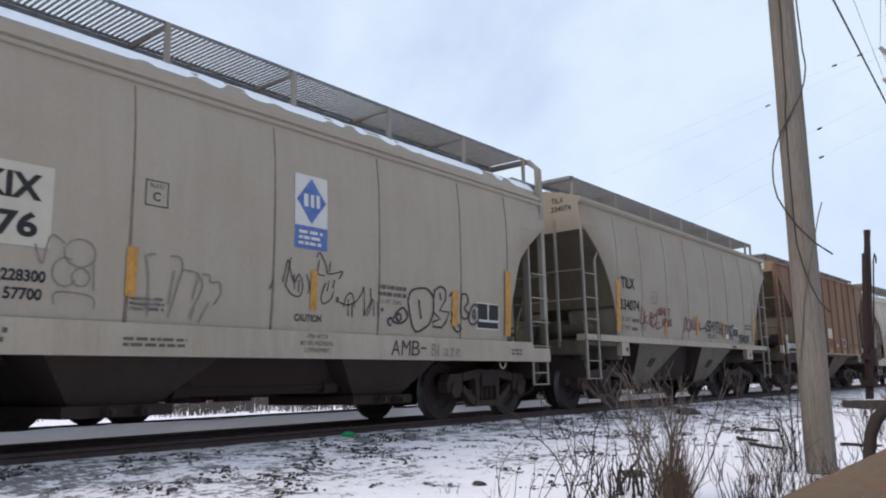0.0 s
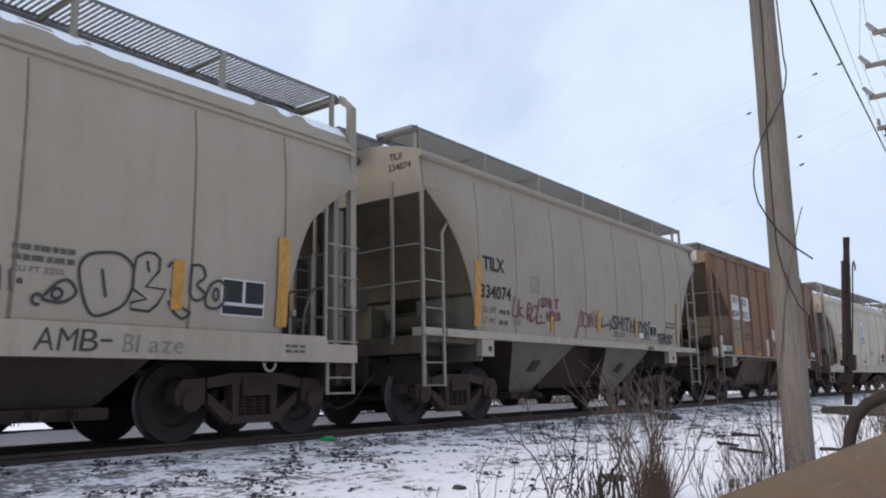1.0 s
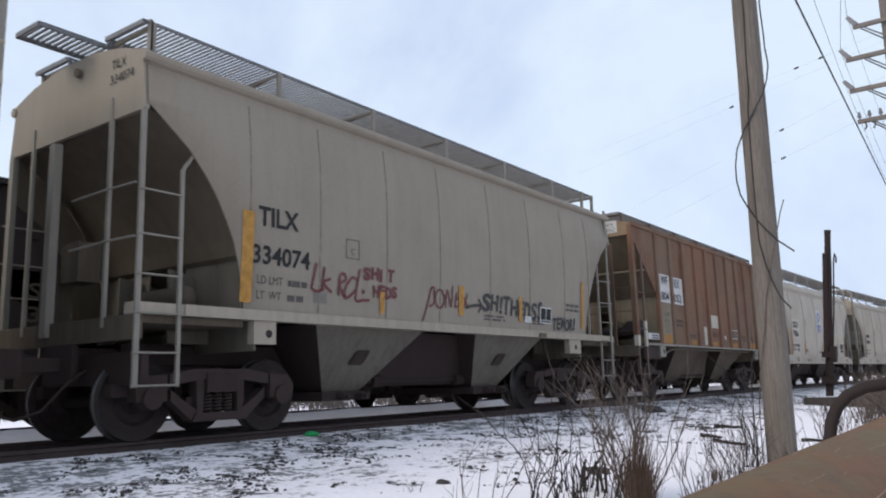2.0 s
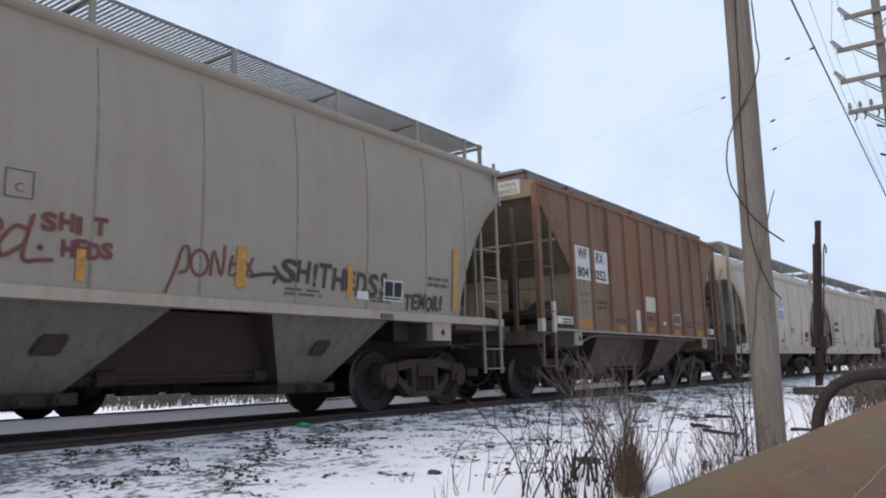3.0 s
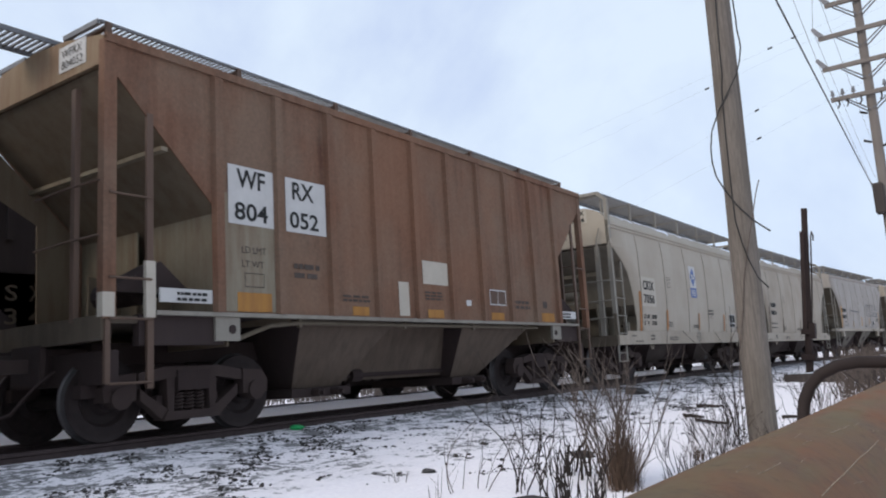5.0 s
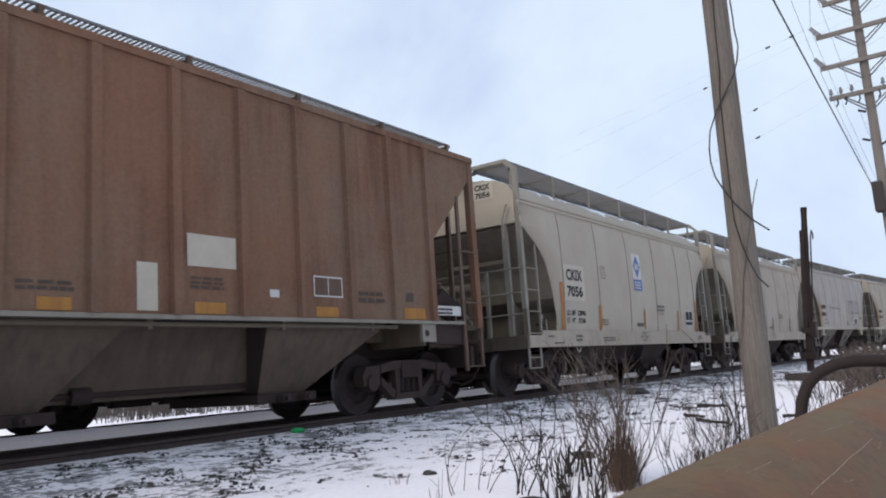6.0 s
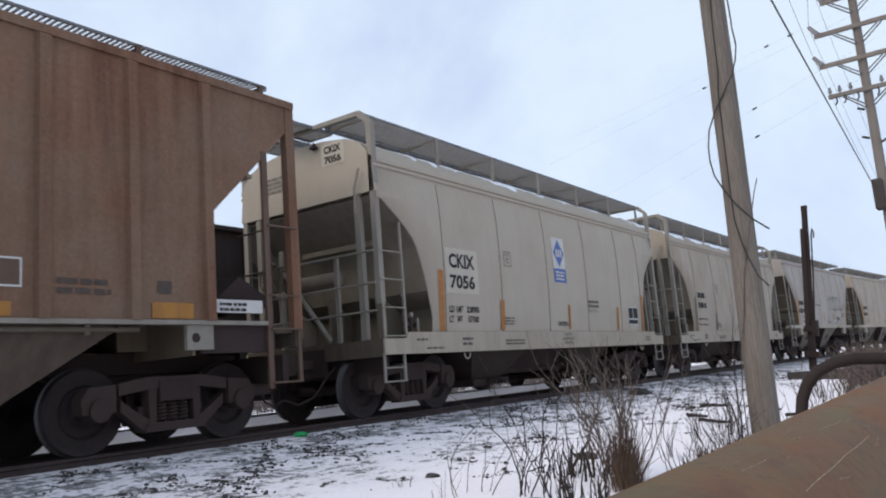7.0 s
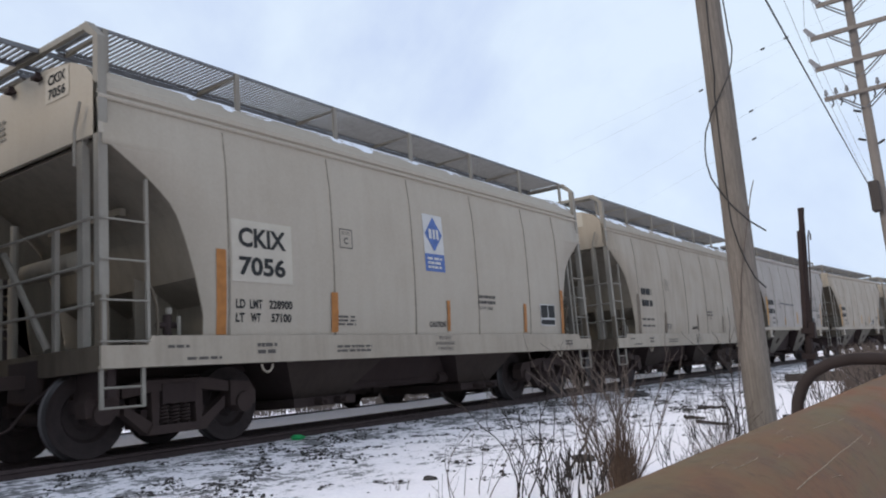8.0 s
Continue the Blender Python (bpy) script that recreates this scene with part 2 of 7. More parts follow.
def pipe_steel():
    m, nt, b = principled("brown_rusty_pipe_steel", 0.62)
    v = coords(nt)
    a = noise_out(nt, v, 11.0, 7, 0.68)
    f = noise_out(nt, v, 60, 6, 0.7)
    d = noise_out(nt, v, 3.2, 4, 0.6)
    g = noise_out(nt, coords(nt, (5.0, 0.9, 5.0)), 2.6, 5, 0.6)
    c = ramp(nt, a, [(0.32, (0.088, 0.050, 0.030)), (0.46, (0.135, 0.082, 0.048)), (0.58, (0.155, 0.100, 0.058)), (0.72, (0.215, 0.142, 0.085))])
    c = mixed(nt, ramp(nt, d, [(0.42, (0, 0, 0)), (0.60, (0.8, 0.8, 0.8))]), c, (0.185, 0.078, 0.038))
    c = mixed(nt, ramp(nt, g, [(0.50, (0, 0, 0)), (0.66, (0.7, 0.7, 0.7))]), c, (0.135, 0.105, 0.055))
    c = mixed(nt, ramp(nt, f, [(0.50, (0, 0, 0)), (0.68, (0.5, 0.5, 0.5))]), c, (0.070, 0.044, 0.030))
    nt.links.new(c, b.inputs["Base Color"])
    nt.links.new(ramp(nt, a, [(0.3, (0.62,) * 3), (0.7, (0.85,) * 3)]), b.inputs["Roughness"])
    b.inputs["Specular IOR Level"].default_value = 0.12
    bump(nt, b, f, 0.35, 0.002)
    return m


PIPE_RUST = pipe_steel()
PIPE_DARK = weathered("dark_rusty_pipe_steel", (0.030, 0.021, 0.0185), (0.022, 0.015, 0.013), 0.7, 0.75)
TWIG = plain("grey_brown_bare_twig", (0.106, 0.084, 0.072), 0.9, 0, 0.35, 30)
TWIG_DARK = plain("dark_bare_twig", (0.034, 0.027, 0.024), 0.9, 0, 0.35, 30)
STRAW = plain("dry_brown_grass", (0.088, 0.058, 0.041), 0.9, 0, 0.4, 20)
INSULATOR = plain("grey_porcelain", (0.16, 0.16, 0.17), 0.35)
BRUSH = plain("winter_brush", (0.11, 0.092, 0.08), 0.95, 0, 0.35, 12)
WALL_WHITE = weathered("white_shed_siding", (0.68, 0.68, 0.68), (0.5, 0.5, 0.48), 0.3)
WALL_TAN = weathered("tan_shed_siding", (0.33, 0.28, 0.22), (0.2, 0.17, 0.14), 0.4)
GREEN = plain("green_plastic", (0.03, 0.35, 0.11), 0.5)


# ---- mesh helpers ----
def part(name, bm, material, parent, label=""):
    me = bpy.data.meshes.new(name)
    if len(bm.faces) < 60000:
        bmesh.ops.recalc_face_normals(bm, faces=bm.faces)
    bm.to_mesh(me)
    bm.free()
    me.materials.append(material)
    ob = new(name, me)
    ob.parent = parent
    if label:
        ob["label"] = label
    return ob


def thing(name, at, label, category, group="", kind=""):
    ob = new(name)
    ob.matrix_basis = pose(*at)
    ob.empty_display_size = 0.3
    return tagged(ob, label, category, group, kind)


def smooth(ob):
    for p in ob.data.polygons:
        p.use_smooth = True
    return ob


def hexa(bm, pts):
    v = [bm.verts.new(p) for p in pts]
    for f in ((0, 1, 2, 3), (7, 6, 5, 4), (0, 4, 5, 1), (1, 5, 6, 2), (2, 6, 7, 3), (3, 7, 4, 0)):
        bm.faces.new([v[i] for i in f])


def box(bm, x0, x1, y0, y1, z0, z1):
    hexa(bm, [(x0, y0, z0), (x1, y0, z0), (x1, y1, z0), (x0, y1, z0), (x0, y0, z1), (x1, y0, z1), (x1, y1, z1), (x0, y1, z1)])


def tube(bm, pts, r, n=8, r1=None, caps=True):
    """A round bar along a line of points; tapers from r to r1."""
    pts = [Vector(p) for p in pts]
    rings = []
    side = None
    for i, p in enumerate(pts):
        d = (pts[min(i + 1, len(pts) - 1)] - pts[max(i - 1, 0)]).normalized()
        if side is None:
            side = d.orthogonal().normalized()
        else:
            side = (side - d * side.dot(d)).normalized()
        up = d.cross(side)
        rr = r if r1 is None else r + (r1 - r) * i / (len(pts) - 1)
        rings.append([bm.verts.new(p + rr * (math.cos(2 * math.pi * j / n) * side + math.sin(2 * math.pi * j / n) * up)) for j in range(n)])
    for a, b in zip(rings, rings[1:]):
        for j in range(n):
            bm.faces.new((a[j], a[(j + 1) % n], b[(j + 1) % n], b[j]))
    if caps and n > 2:
        bm.faces.new(rings[0][::-1])
        bm.faces.new(rings[-1])


def extrude_x(bm, poly, x0, x1):
    """A flat outline of (y, z) points, given thickness from x0 to x1."""
    a = [bm.verts.new((x0, y, z)) for y, z in poly]
    b = [bm.verts.new((x1, y, z)) for y, z in poly]
    bm.faces.new(a[::-1])
    bm.faces.new(b)
    for i in range(len(poly)):
        j = (i + 1) % len(poly)
        bm.faces.new((a[i], a[j], b[j], b[i]))


def lathe_x(bm, prof, n=36):
    """Turn (x, radius) points about the x axis into a closed body."""
    rings = [[bm.verts.new((x, r * math.cos(2 * math.pi * j / n), r * math.sin(2 * math.pi * j / n))) for j in range(n)] for x, r in prof]
    for a, b in zip(rings, rings[1:] + rings[:1]):
        for j in range(n):
            bm.faces.new((a[j], a[(j + 1) % n], b[(j + 1) % n], b[j]))


def lerp_table(table, v):
    return float(np.interp(v, [q[0] for q in table], [q[1] for q in table]))


TEXT_CACHE = {}


def letters(body, heavy=0.0):
    """Vertices and faces of a word in the built-in font, scaled to a unit box; heavy thickens the strokes."""
    key = (body, heavy)
    if key not in TEXT_CACHE:
        cu = bpy.data.curves.new("lettering", 'FONT')
        cu.body = body
        cu.resolution_u = 3
        cu.offset = heavy
        ob = bpy.data.objects.new("lettering", cu)
        me = bpy.data.meshes.new_from_object(ob)
        co = np.array([v.co[:2] for v in me.vertices])
        fa = [tuple(p.vertices) for p in me.polygons]
        co = (co - co.min(0)) / (co.max(0) - co.min(0))
        bpy.data.objects.remove(ob)
        bpy.data.curves.remove(cu)
        bpy.data.meshes.remove(me)
        TEXT_CACHE[key] = (co, fa)
    return TEXT_CACHE[key]


def put_letters(bm, body, place, u0, v0, w, h, bold=0.0, shear=0.0):
    """bold: by how many metres the strokes grow on each side."""
    co, fa = letters(body, round(0.7 * bold / h, 3))
    vs = [bm.verts.new(place(u0 - bold + (w + 2 * bold) * a + shear * h * b, v0 - bold + (h + 2 * bold) * b, 0.0)) for a, b in co]
    for f in fa:
        bm.faces.new([vs[i] for i in f])


def put_patch(bm, place, u0, v0, u1, v1, n=4):
    rows = [[bm.verts.new(place(u, v0 + (v1 - v0) * i / n, 0)) for u in (u0, u1)] for i in range(n + 1)]
    for a, b in zip(rows, rows[1:]):
        bm.faces.new((a[0], a[1], b[1], b[0]))


def put_stroke(bm, place, pts, w):
    """A sprayed or painted line through (u, v) points."""
    pts = [Vector(p) for p in pts]
    L, R = [], []
    for i, p in enumerate(pts):
        d = pts[min(i + 1, len(pts) - 1)] - pts[max(i - 1, 0)]
        nrm = Vector((-d.y, d.x)).normalized() * w / 2
        L.append(bm.verts.new(place(p.x + nrm.x, p.y + nrm.y, 0)))
        R.append(bm.verts.new(place(p.x - nrm.x, p.y - nrm.y, 0)))
    for i in range(len(pts) - 1):
        bm.faces.new((L[i], L[i + 1], R[i + 1], R[i]))


def arc(cu, cv, ru, rv, a0, a1, n=14):
    return [(cu + ru * math.cos(radians(a0 + (a1 - a0) * i / n)), cv + rv * math.sin(radians(a0 + (a1 - a0) * i / n))) for i in range(n + 1)]


def put_bars(bm, place, u0, v0, w, h, rows=2, rnd=None, words=5):
    """Small writing too fine to read, as plain bars."""
    rnd = rnd or random.Random(3)
    step = h / rows
    for r in range(rows):
        u = u0
        while u < u0 + w - 0.02:
            ww = min(rnd.uniform(0.5, 1.5) * w / words, u0 + w - u)
            put_patch(bm, place, u, v0 + r * step, u + ww * 0.8, v0 + r * step + step * 0.55, 1)
            u += ww
# ---- ground and tracks ----
TRACK_X = -9.08
TRACK2_X = -13.5


def bend(y):
    """How far the tracks have curved towards +x at y, and the slope there."""
    if y < 21:
        return 0.0, 0.0
    u = min(y, 75.0) - 21
    return u * u / 734 + max(0.0, y - 75) * u / 367, u / 367


def on_track(x0, y):
    b, s = bend(y)
    return Vector((x0 + b, y, 0)), s


def car_pose(x0, y, a=1.5, c=10.5):
    """Pose of a car whose trucks, at a and c from its near end, stand on the curved track."""
    p, _ = on_track(x0, y + a)
    q, _ = on_track(x0, y + c)
    d = (q - p).normalized()
    o = p - d * a
    return pose(o.x, o.y, 0, 0, 0, -math.degrees(math.atan2(d.x, d.y)))


def ground_height(x, y):
    x = x - (bend(y)[0] if x < 0 and 0 < y < 200 else 0) * min(1.0, max(0.0, (-x) / 4))
    base = lerp_table([(-60, -0.5), (-24, -0.4), (-17, -0.25), (-15.2, -0.2), (-12.45, -0.19), (-12.1, -0.02), (-11.7, 0.05), (-11.2, 0.04), (-10.75, -0.08), (-10.3, -0.185), (-8.5, -0.185), (-8.24, -0.115), (-7.9, -0.15), (-7.2, -0.21), (-5.2, -0.32), (-2.2, -0.43), (0.5, -0.5), (6, -0.5)], x)
    calm = 0.25 if -15.2 < x < -7.9 else 1.0
    calm = 0.5 if -12.1 < x < -10.8 else calm
    far = 1.0 / (1 + (abs(x) + abs(y)) / 60)
    h = 0.055 * noise.noise((x * 0.5, y * 0.5, 0)) + 0.032 * noise.noise((x * 1.7, y * 1.3, 4)) + 0.013 * noise.noise((x * 5.5, y * 5.0, 9))
    return base + h * calm * far


def spaced(knots):
    out = []
    for a, b, n in knots:
        out += list(np.linspace(a, b, n, endpoint=False))
    return out + [knots[-1][1]]


def build_ground():
    xs = spaced([(-1800, -200, 10), (-200, -40, 12), (-40, -16, 14), (-16, -8.2, 40), (-8.2, 0.6, 90), (0.6, 6, 12), (6, 60, 14), (60, 1800, 10)])
    ys = spaced([(-1800, -100, 10), (-100, -6, 16), (-6, 2.5, 16), (2.5, 16, 130), (16, 32, 60), (32, 80, 40), (80, 300, 20), (300, 1800, 10)])
    verts = [(x, y, ground_height(x, y)) for y in ys for x in xs]
    n = len(xs)
    faces = [(j * n + i, j * n + i + 1, (j + 1) * n + i + 1, (j + 1) * n + i) for j in range(len(ys) - 1) for i in range(n - 1)]
    me = bpy.data.meshes.new("ground")
    me.from_pydata(verts, [], faces)
    me.materials.append(GROUND)
    ob = smooth(new("ground", me))
    tagged(ob, "snow-covered ground with bare gravelly dirt patches", "ground", kind="structure")


build_ground()

RAIL_TOP_Z = -0.02
RAIL_OUTLINE = [(-0.07, -0.172), (0.07, -0.172), (0.07, -0.158), (0.012, -0.14), (0.01, -0.05), (0.036, -0.036), (0.036, -0.006), (0.03, 0.0),
                (-0.03, 0.0), (-0.036, -0.006), (-0.036, -0.036), (-0.01, -0.05), (-0.012, -0.14), (-0.07, -0.158)]


def build_rail(name, x, shiny):
    bm = bmesh.new()
    rows = []
    for y in [-60, 0] + list(range(20, 80, 3)) + [120, 200]:
        b = bend(y)[0]
        rows.append([bm.verts.new((x + b + u, y, v + RAIL_TOP_Z)) for u, v in RAIL_OUTLINE])
    for a, b in zip(rows, rows[1:]):
        for i in range(len(a)):
            j = (i + 1) % len(a)
            bm.faces.new((a[i], a[j], b[j], b[i]))
    ob = part(name, bm, RAIL, None)
    if shiny:
        ob.data.materials.append(RAIL_TOP)
        for p in ob.data.polygons:
            if p.normal.z > 0.8 and all(abs(ob.data.vertices[i].co.z - RAIL_TOP_Z) < 0.002 for i in p.vertices):
                p.material_index = 1
    return tagged(ob, "long rusty steel rail on snowy ties", "rail", "rails of the tracks", "structure")


for tx, shiny in ((TRACK_X, True), (TRACK2_X, False)):
    for s in (-1, 1):
        build_rail("rail", tx + s * 0.7525, shiny)


def build_ties():
    rnd = random.Random(5)
    first = None
    for i in range(60):
        y = 1.0 + i * 0.53
        if first is None:
            bm = bmesh.new()
            box(bm, -1.3, 1.3, -0.11, 0.11, -0.36, -0.193)
            bmesh.ops.bevel(bm, geom=bm.edges[:], offset=0.015, segments=1, affect='EDGES')
            first = tagged(part("railway_tie", bm, WOOD_DARK, None), "dark wooden railway tie half buried in snow", "tie", "ties under the track", "structure")
            first.matrix_basis = pose(TRACK_X, y, 0)
        else:
            copy_thing(first, pose(TRACK_X + bend(y)[0] + rnd.uniform(-0.05, 0.05), y + rnd.uniform(-0.04, 0.04), rnd.uniform(-0.02, 0.0), 0, 0, rnd.uniform(-1, 1) - math.degrees(bend(y)[1])))


build_ties()


def build_stones():
    """Loose ballast stones and clods lying on the snow."""
    rnd = random.Random(11)
    verts, faces = [], []
    t = (1 + 5 ** 0.5) / 2
    ico = [(-1, t, 0), (1, t, 0), (-1, -t, 0), (1, -t, 0), (0, -1, t), (0, 1, t), (0, -1, -t), (0, 1, -t), (t, 0, -1), (t, 0, 1), (-t, 0, -1), (-t, 0, 1)]
    tri = [(0, 11, 5), (0, 5, 1), (0, 1, 7), (0, 7, 10), (0, 10, 11), (1, 5, 9), (5, 11, 4), (11, 10, 2), (10, 7, 6), (7, 1, 8),
           (3, 9, 4), (3, 4, 2), (3, 2, 6), (3, 6, 8), (3, 8, 9), (4, 9, 5), (2, 4, 11), (6, 2, 10), (8, 6, 7), (9, 8, 1)]
    n = 0
    while n < 11000:
        x = rnd.uniform(-8.15, -3.2) if n > 350 else rnd.uniform(-8.25, -7.6)
        y = rnd.uniform(2.8, 30)
        dens = noise.noise((x * 0.9, y * 0.55, 2.0)) + 0.9 * noise.noise((x * 2.6, y * 2.0, 7.0)) + 0.5 * noise.noise((x * 7.0, y * 6.0, 3.0)) - 0.38 + 0.75 * max(0.0, 1 - 7 * abs(noise.noise((x * 0.8, y * 0.7, 12.0)))) + lerp_table([(-8.2, 0.30), (-6.6, 0.12), (-4.6, 0.0), (-3.5, -0.5)], x)
        if rnd.random() > dens * 1.5:
            continue
        r = rnd.choice((0.006, 0.007, 0.009, 0.012, 0.015, 0.022)) * rnd.uniform(0.7, 1.2)
        z = ground_height(x, y) + r * 0.25
        a = rnd.uniform(0, 6.28)
        sx, sy, sz = rnd.uniform(0.7, 1.5), rnd.uniform(0.7, 1.3), rnd.uniform(0.4, 0.8)
        k = len(verts)
        for q in ico:
            q = [c / 1.9 * rnd.uniform(0.8, 1.2) for c in q]
            u, v = q[0] * sx, q[1] * sy
            verts.append((x + r * (u * math.cos(a) - v * math.sin(a)), y + r * (u * math.sin(a) + v * math.cos(a)), z + r * q[2] * sz))
        faces += [(k + i, k + j, k + l) for i, j, l in tri]
        n += 1
    me = bpy.data.meshes.new("ballast_stones")
    me.from_pydata(verts, [], faces)
    me.materials.append(STONE)
    tagged(new("ballast_stones", me), "dark stones and clods scattered on the snow", "gravel", kind="stuff")


build_stones()
# ---- railway cars ----
WHEEL_R = 0.47
WHEEL_Z = WHEEL_R + RAIL_TOP_Z
WHEEL_OUT = [(0.80, 0.30), (0.795, 0.413), (0.805, 0.465), (0.80, 0.47), (0.715, 0.475), (0.705, 0.497), (0.69, 0.501), (0.675, 0.491), (0.672, 0.413), (0.70, 0.36),
             (0.71, 0.20), (0.66, 0.13), (0.66, 0.09), (0.82, 0.09), (0.82, 0.13), (0.76, 0.17), (0.75, 0.26)]


HALF_BASE = 0.97


def build_wheel_meshes():
    out = []
    bm = bmesh.new()
    lathe_x(bm, WHEEL_OUT, 40)
    for s in (1, -1):
        b2 = bm.copy()
        if s < 0:
            bmesh.ops.scale(b2, vec=(-1, 1, 1), verts=b2.verts)
        bmesh.ops.recalc_face_normals(b2, faces=b2.faces)
        me = bpy.data.meshes.new("wheel")
        b2.to_mesh(me)
        b2.free()
        me.materials.append(WHEEL)
        me.materials.append(TREAD)
        for p in me.polygons:
            p.use_smooth = abs(p.normal.x) < 0.5
            r = [math.hypot(*me.vertices[i].co[1:]) for i in p.vertices]
            x = [abs(me.vertices[i].co.x) for i in p.vertices]
            if min(r) > 0.463 and min(x) > 0.7 and max(x) < 0.803:
                p.material_index = 1
        out.append(me)
    bm.free()
    bm = bmesh.new()
    tube(bm, [(-1.05, 0, 0), (1.05, 0, 0)], 0.085, 14)
    tube(bm, [(-1.09, 0, 0), (-1.05, 0, 0)], 0.06, 14)
    tube(bm, [(1.05, 0, 0), (1.09, 0, 0)], 0.06, 14)
    me = bpy.data.meshes.new("wheelset")
    bm.to_mesh(me)
    bm.free()
    me.materials.append(WHEEL)
    out.append(me)
    return out


WHEEL_R_MESH, WHEEL_L_MESH, AXLE_MESH = build_wheel_meshes()


def frame_mesh():
    """Cast truck side frame with two window openings and bearing pedestals."""
    bm = bmesh.new()
    h = HALF_BASE
    # bearing jaws
    for s in (-1, 1):
        extrude_x(bm, [(s * (h - 0.20), 0.42), (s * (h + 0.19), 0.42), (s * (h + 0.21), 0.58), (s * (h + 0.12), 0.71), (s * (h - 0.2), 0.73)], 0.90, 1.10)
        tube(bm, [(0.93, s * h, 0.457), (1.14, s * h, 0.457)], 0.125, 16)
        # diagonal from jaw to bottom chord
        extrude_x(bm, [(s * 0.33, 0.20), (s * 0.33, 0.30), (s * 0.55, 0.44), (s * 0.70, 0.55), (s * 0.70, 0.42), (s * 0.55, 0.30), (s * 0.42, 0.19)], 0.93, 1.07)
        # column beside the springs
        extrude_x(bm, [(s * 0.26, 0.22), (s * 0.34, 0.22), (s * 0.36, 0.70), (s * 0.24, 0.70)], 0.92, 1.08)
    extrude_x(bm, [(-0.74, 0.60), (-0.30, 0.66), (0.30, 0.66), (0.74, 0.60), (0.74, 0.73), (0.40, 0.79), (-0.40, 0.79), (-0.74, 0.73)], 0.90, 1.10)
    extrude_x(bm, [(-0.42, 0.17), (0.42, 0.17), (0.36, 0.27), (-0.36, 0.27)], 0.90, 1.10)
    bmesh.ops.recalc_face_normals(bm, faces=bm.faces)
    me = bpy.data.meshes.new("side_frame")
    bm.to_mesh(me)
    bm.free()
    me.materials.append(TRUCK)
    bm = bmesh.new()
    tube(bm, [(1.0 + 0.055 * math.cos(a), 0.055 * math.sin(a), 0.27 + 0.24 * a / 37.7) for a in np.linspace(0, 37.7, 60)], 0.016, 5)
    bmesh.ops.recalc_face_normals(bm, faces=bm.faces)
    ms = bpy.data.meshes.new("coil_spring")
    bm.to_mesh(ms)
    bm.free()
    ms.materials.append(TRUCK)
    bm = bmesh.new()
    box(bm, -1.12, 1.12, -0.23, 0.23, 0.51, 0.74)
    for s in (-1, 1):
        box(bm, -1.0, 1.0, s * 0.40 - 0.04, s * 0.40 + 0.04, 0.36, 0.46)
        for q in (-0.74, 0.74):
            box(bm, q - 0.05, q + 0.05, s * 0.40 - 0.05, s * 0.40 + 0.05, 0.25, 0.6)
    bmesh.ops.recalc_face_normals(bm, faces=bm.faces)
    mb = bpy.data.meshes.new("bolster")
    bm.to_mesh(mb)
    bm.free()
    mb.materials.append(UNDER)
    return me, ms, mb


SIDE_FRAME, SPRINGS, BOLSTER = frame_mesh()
TURNING = []


def child(name, me, parent, m=None):
    ob = new(name, me)
    ob.parent = parent
    if m is not None:
        ob.matrix_basis = m
    return ob


def add_truck(car, yc, turns):
    for rz in (0, 180):
        child("side_frame", SIDE_FRAME, car, pose(0, yc, 0, 0, 0, rz))
        for q in (-0.15, 0.0, 0.15):
            child("coil_spring", SPRINGS, car, pose(0, yc + q, 0, 0, 0, rz))
    child("bolster", BOLSTER, car, pose(0, yc, 0))
    for s in (-HALF_BASE, HALF_BASE):
        ws = child("wheelset", AXLE_MESH, car, pose(0, yc + s, WHEEL_Z))
        child("wheel", WHEEL_R_MESH, ws)
        child("wheel", WHEEL_L_MESH, ws)
        if turns:
            TURNING.append((ws, yc + s))


# half-width of the side sheets by height
ROUND = [(1.20, 1.50), (1.6, 1.535), (2.2, 1.56), (2.9, 1.565), (3.4, 1.555), (3.93, 1.50)]
BOWED = [(1.45, 1.50), (1.9, 1.53), (2.5, 1.56), (3.1, 1.565), (3.6, 1.55), (4.22, 1.48)]
FLAT = [(1.38, 1.52), (4.40, 1.52)]


class Spec:
    pass


def round_spec():
    s = Spec()
    s.L, s.prof, s.z0, s.z1 = 12.0, ROUND, 1.24, 3.95
    s.cut = [(1.24, 1.32), (1.5, 1.32), (1.95, 1.21), (2.41, 1.06), (2.65, 0.96), (2.79, 0.87), (2.93, 0.72), (3.07, 0.55), (3.35, 0.14), (3.351, 0.04), (3.95, 0.04)]
    s.seams = (1.70, 3.58, 5.48, 7.38, 9.30, 10.66)
    s.slope = ((0.10, 3.47), (2.5, 1.15))
    s.trucks = (1.26, 1.37)
    s.slope_end = 1.95
    s.roof = [(1.50, 3.95), (1.53, 3.97), (1.53, 4.03), (1.47, 4.06), (1.42, 4.16), (1.28, 4.31), (1.0, 4.43), (0.5, 4.50), (0.0, 4.52)]
    s.board_z, s.board_out, s.board_in = 4.83, 1.27, 0.45
    s.style = "round"
    s.seam = SEAM
    return s


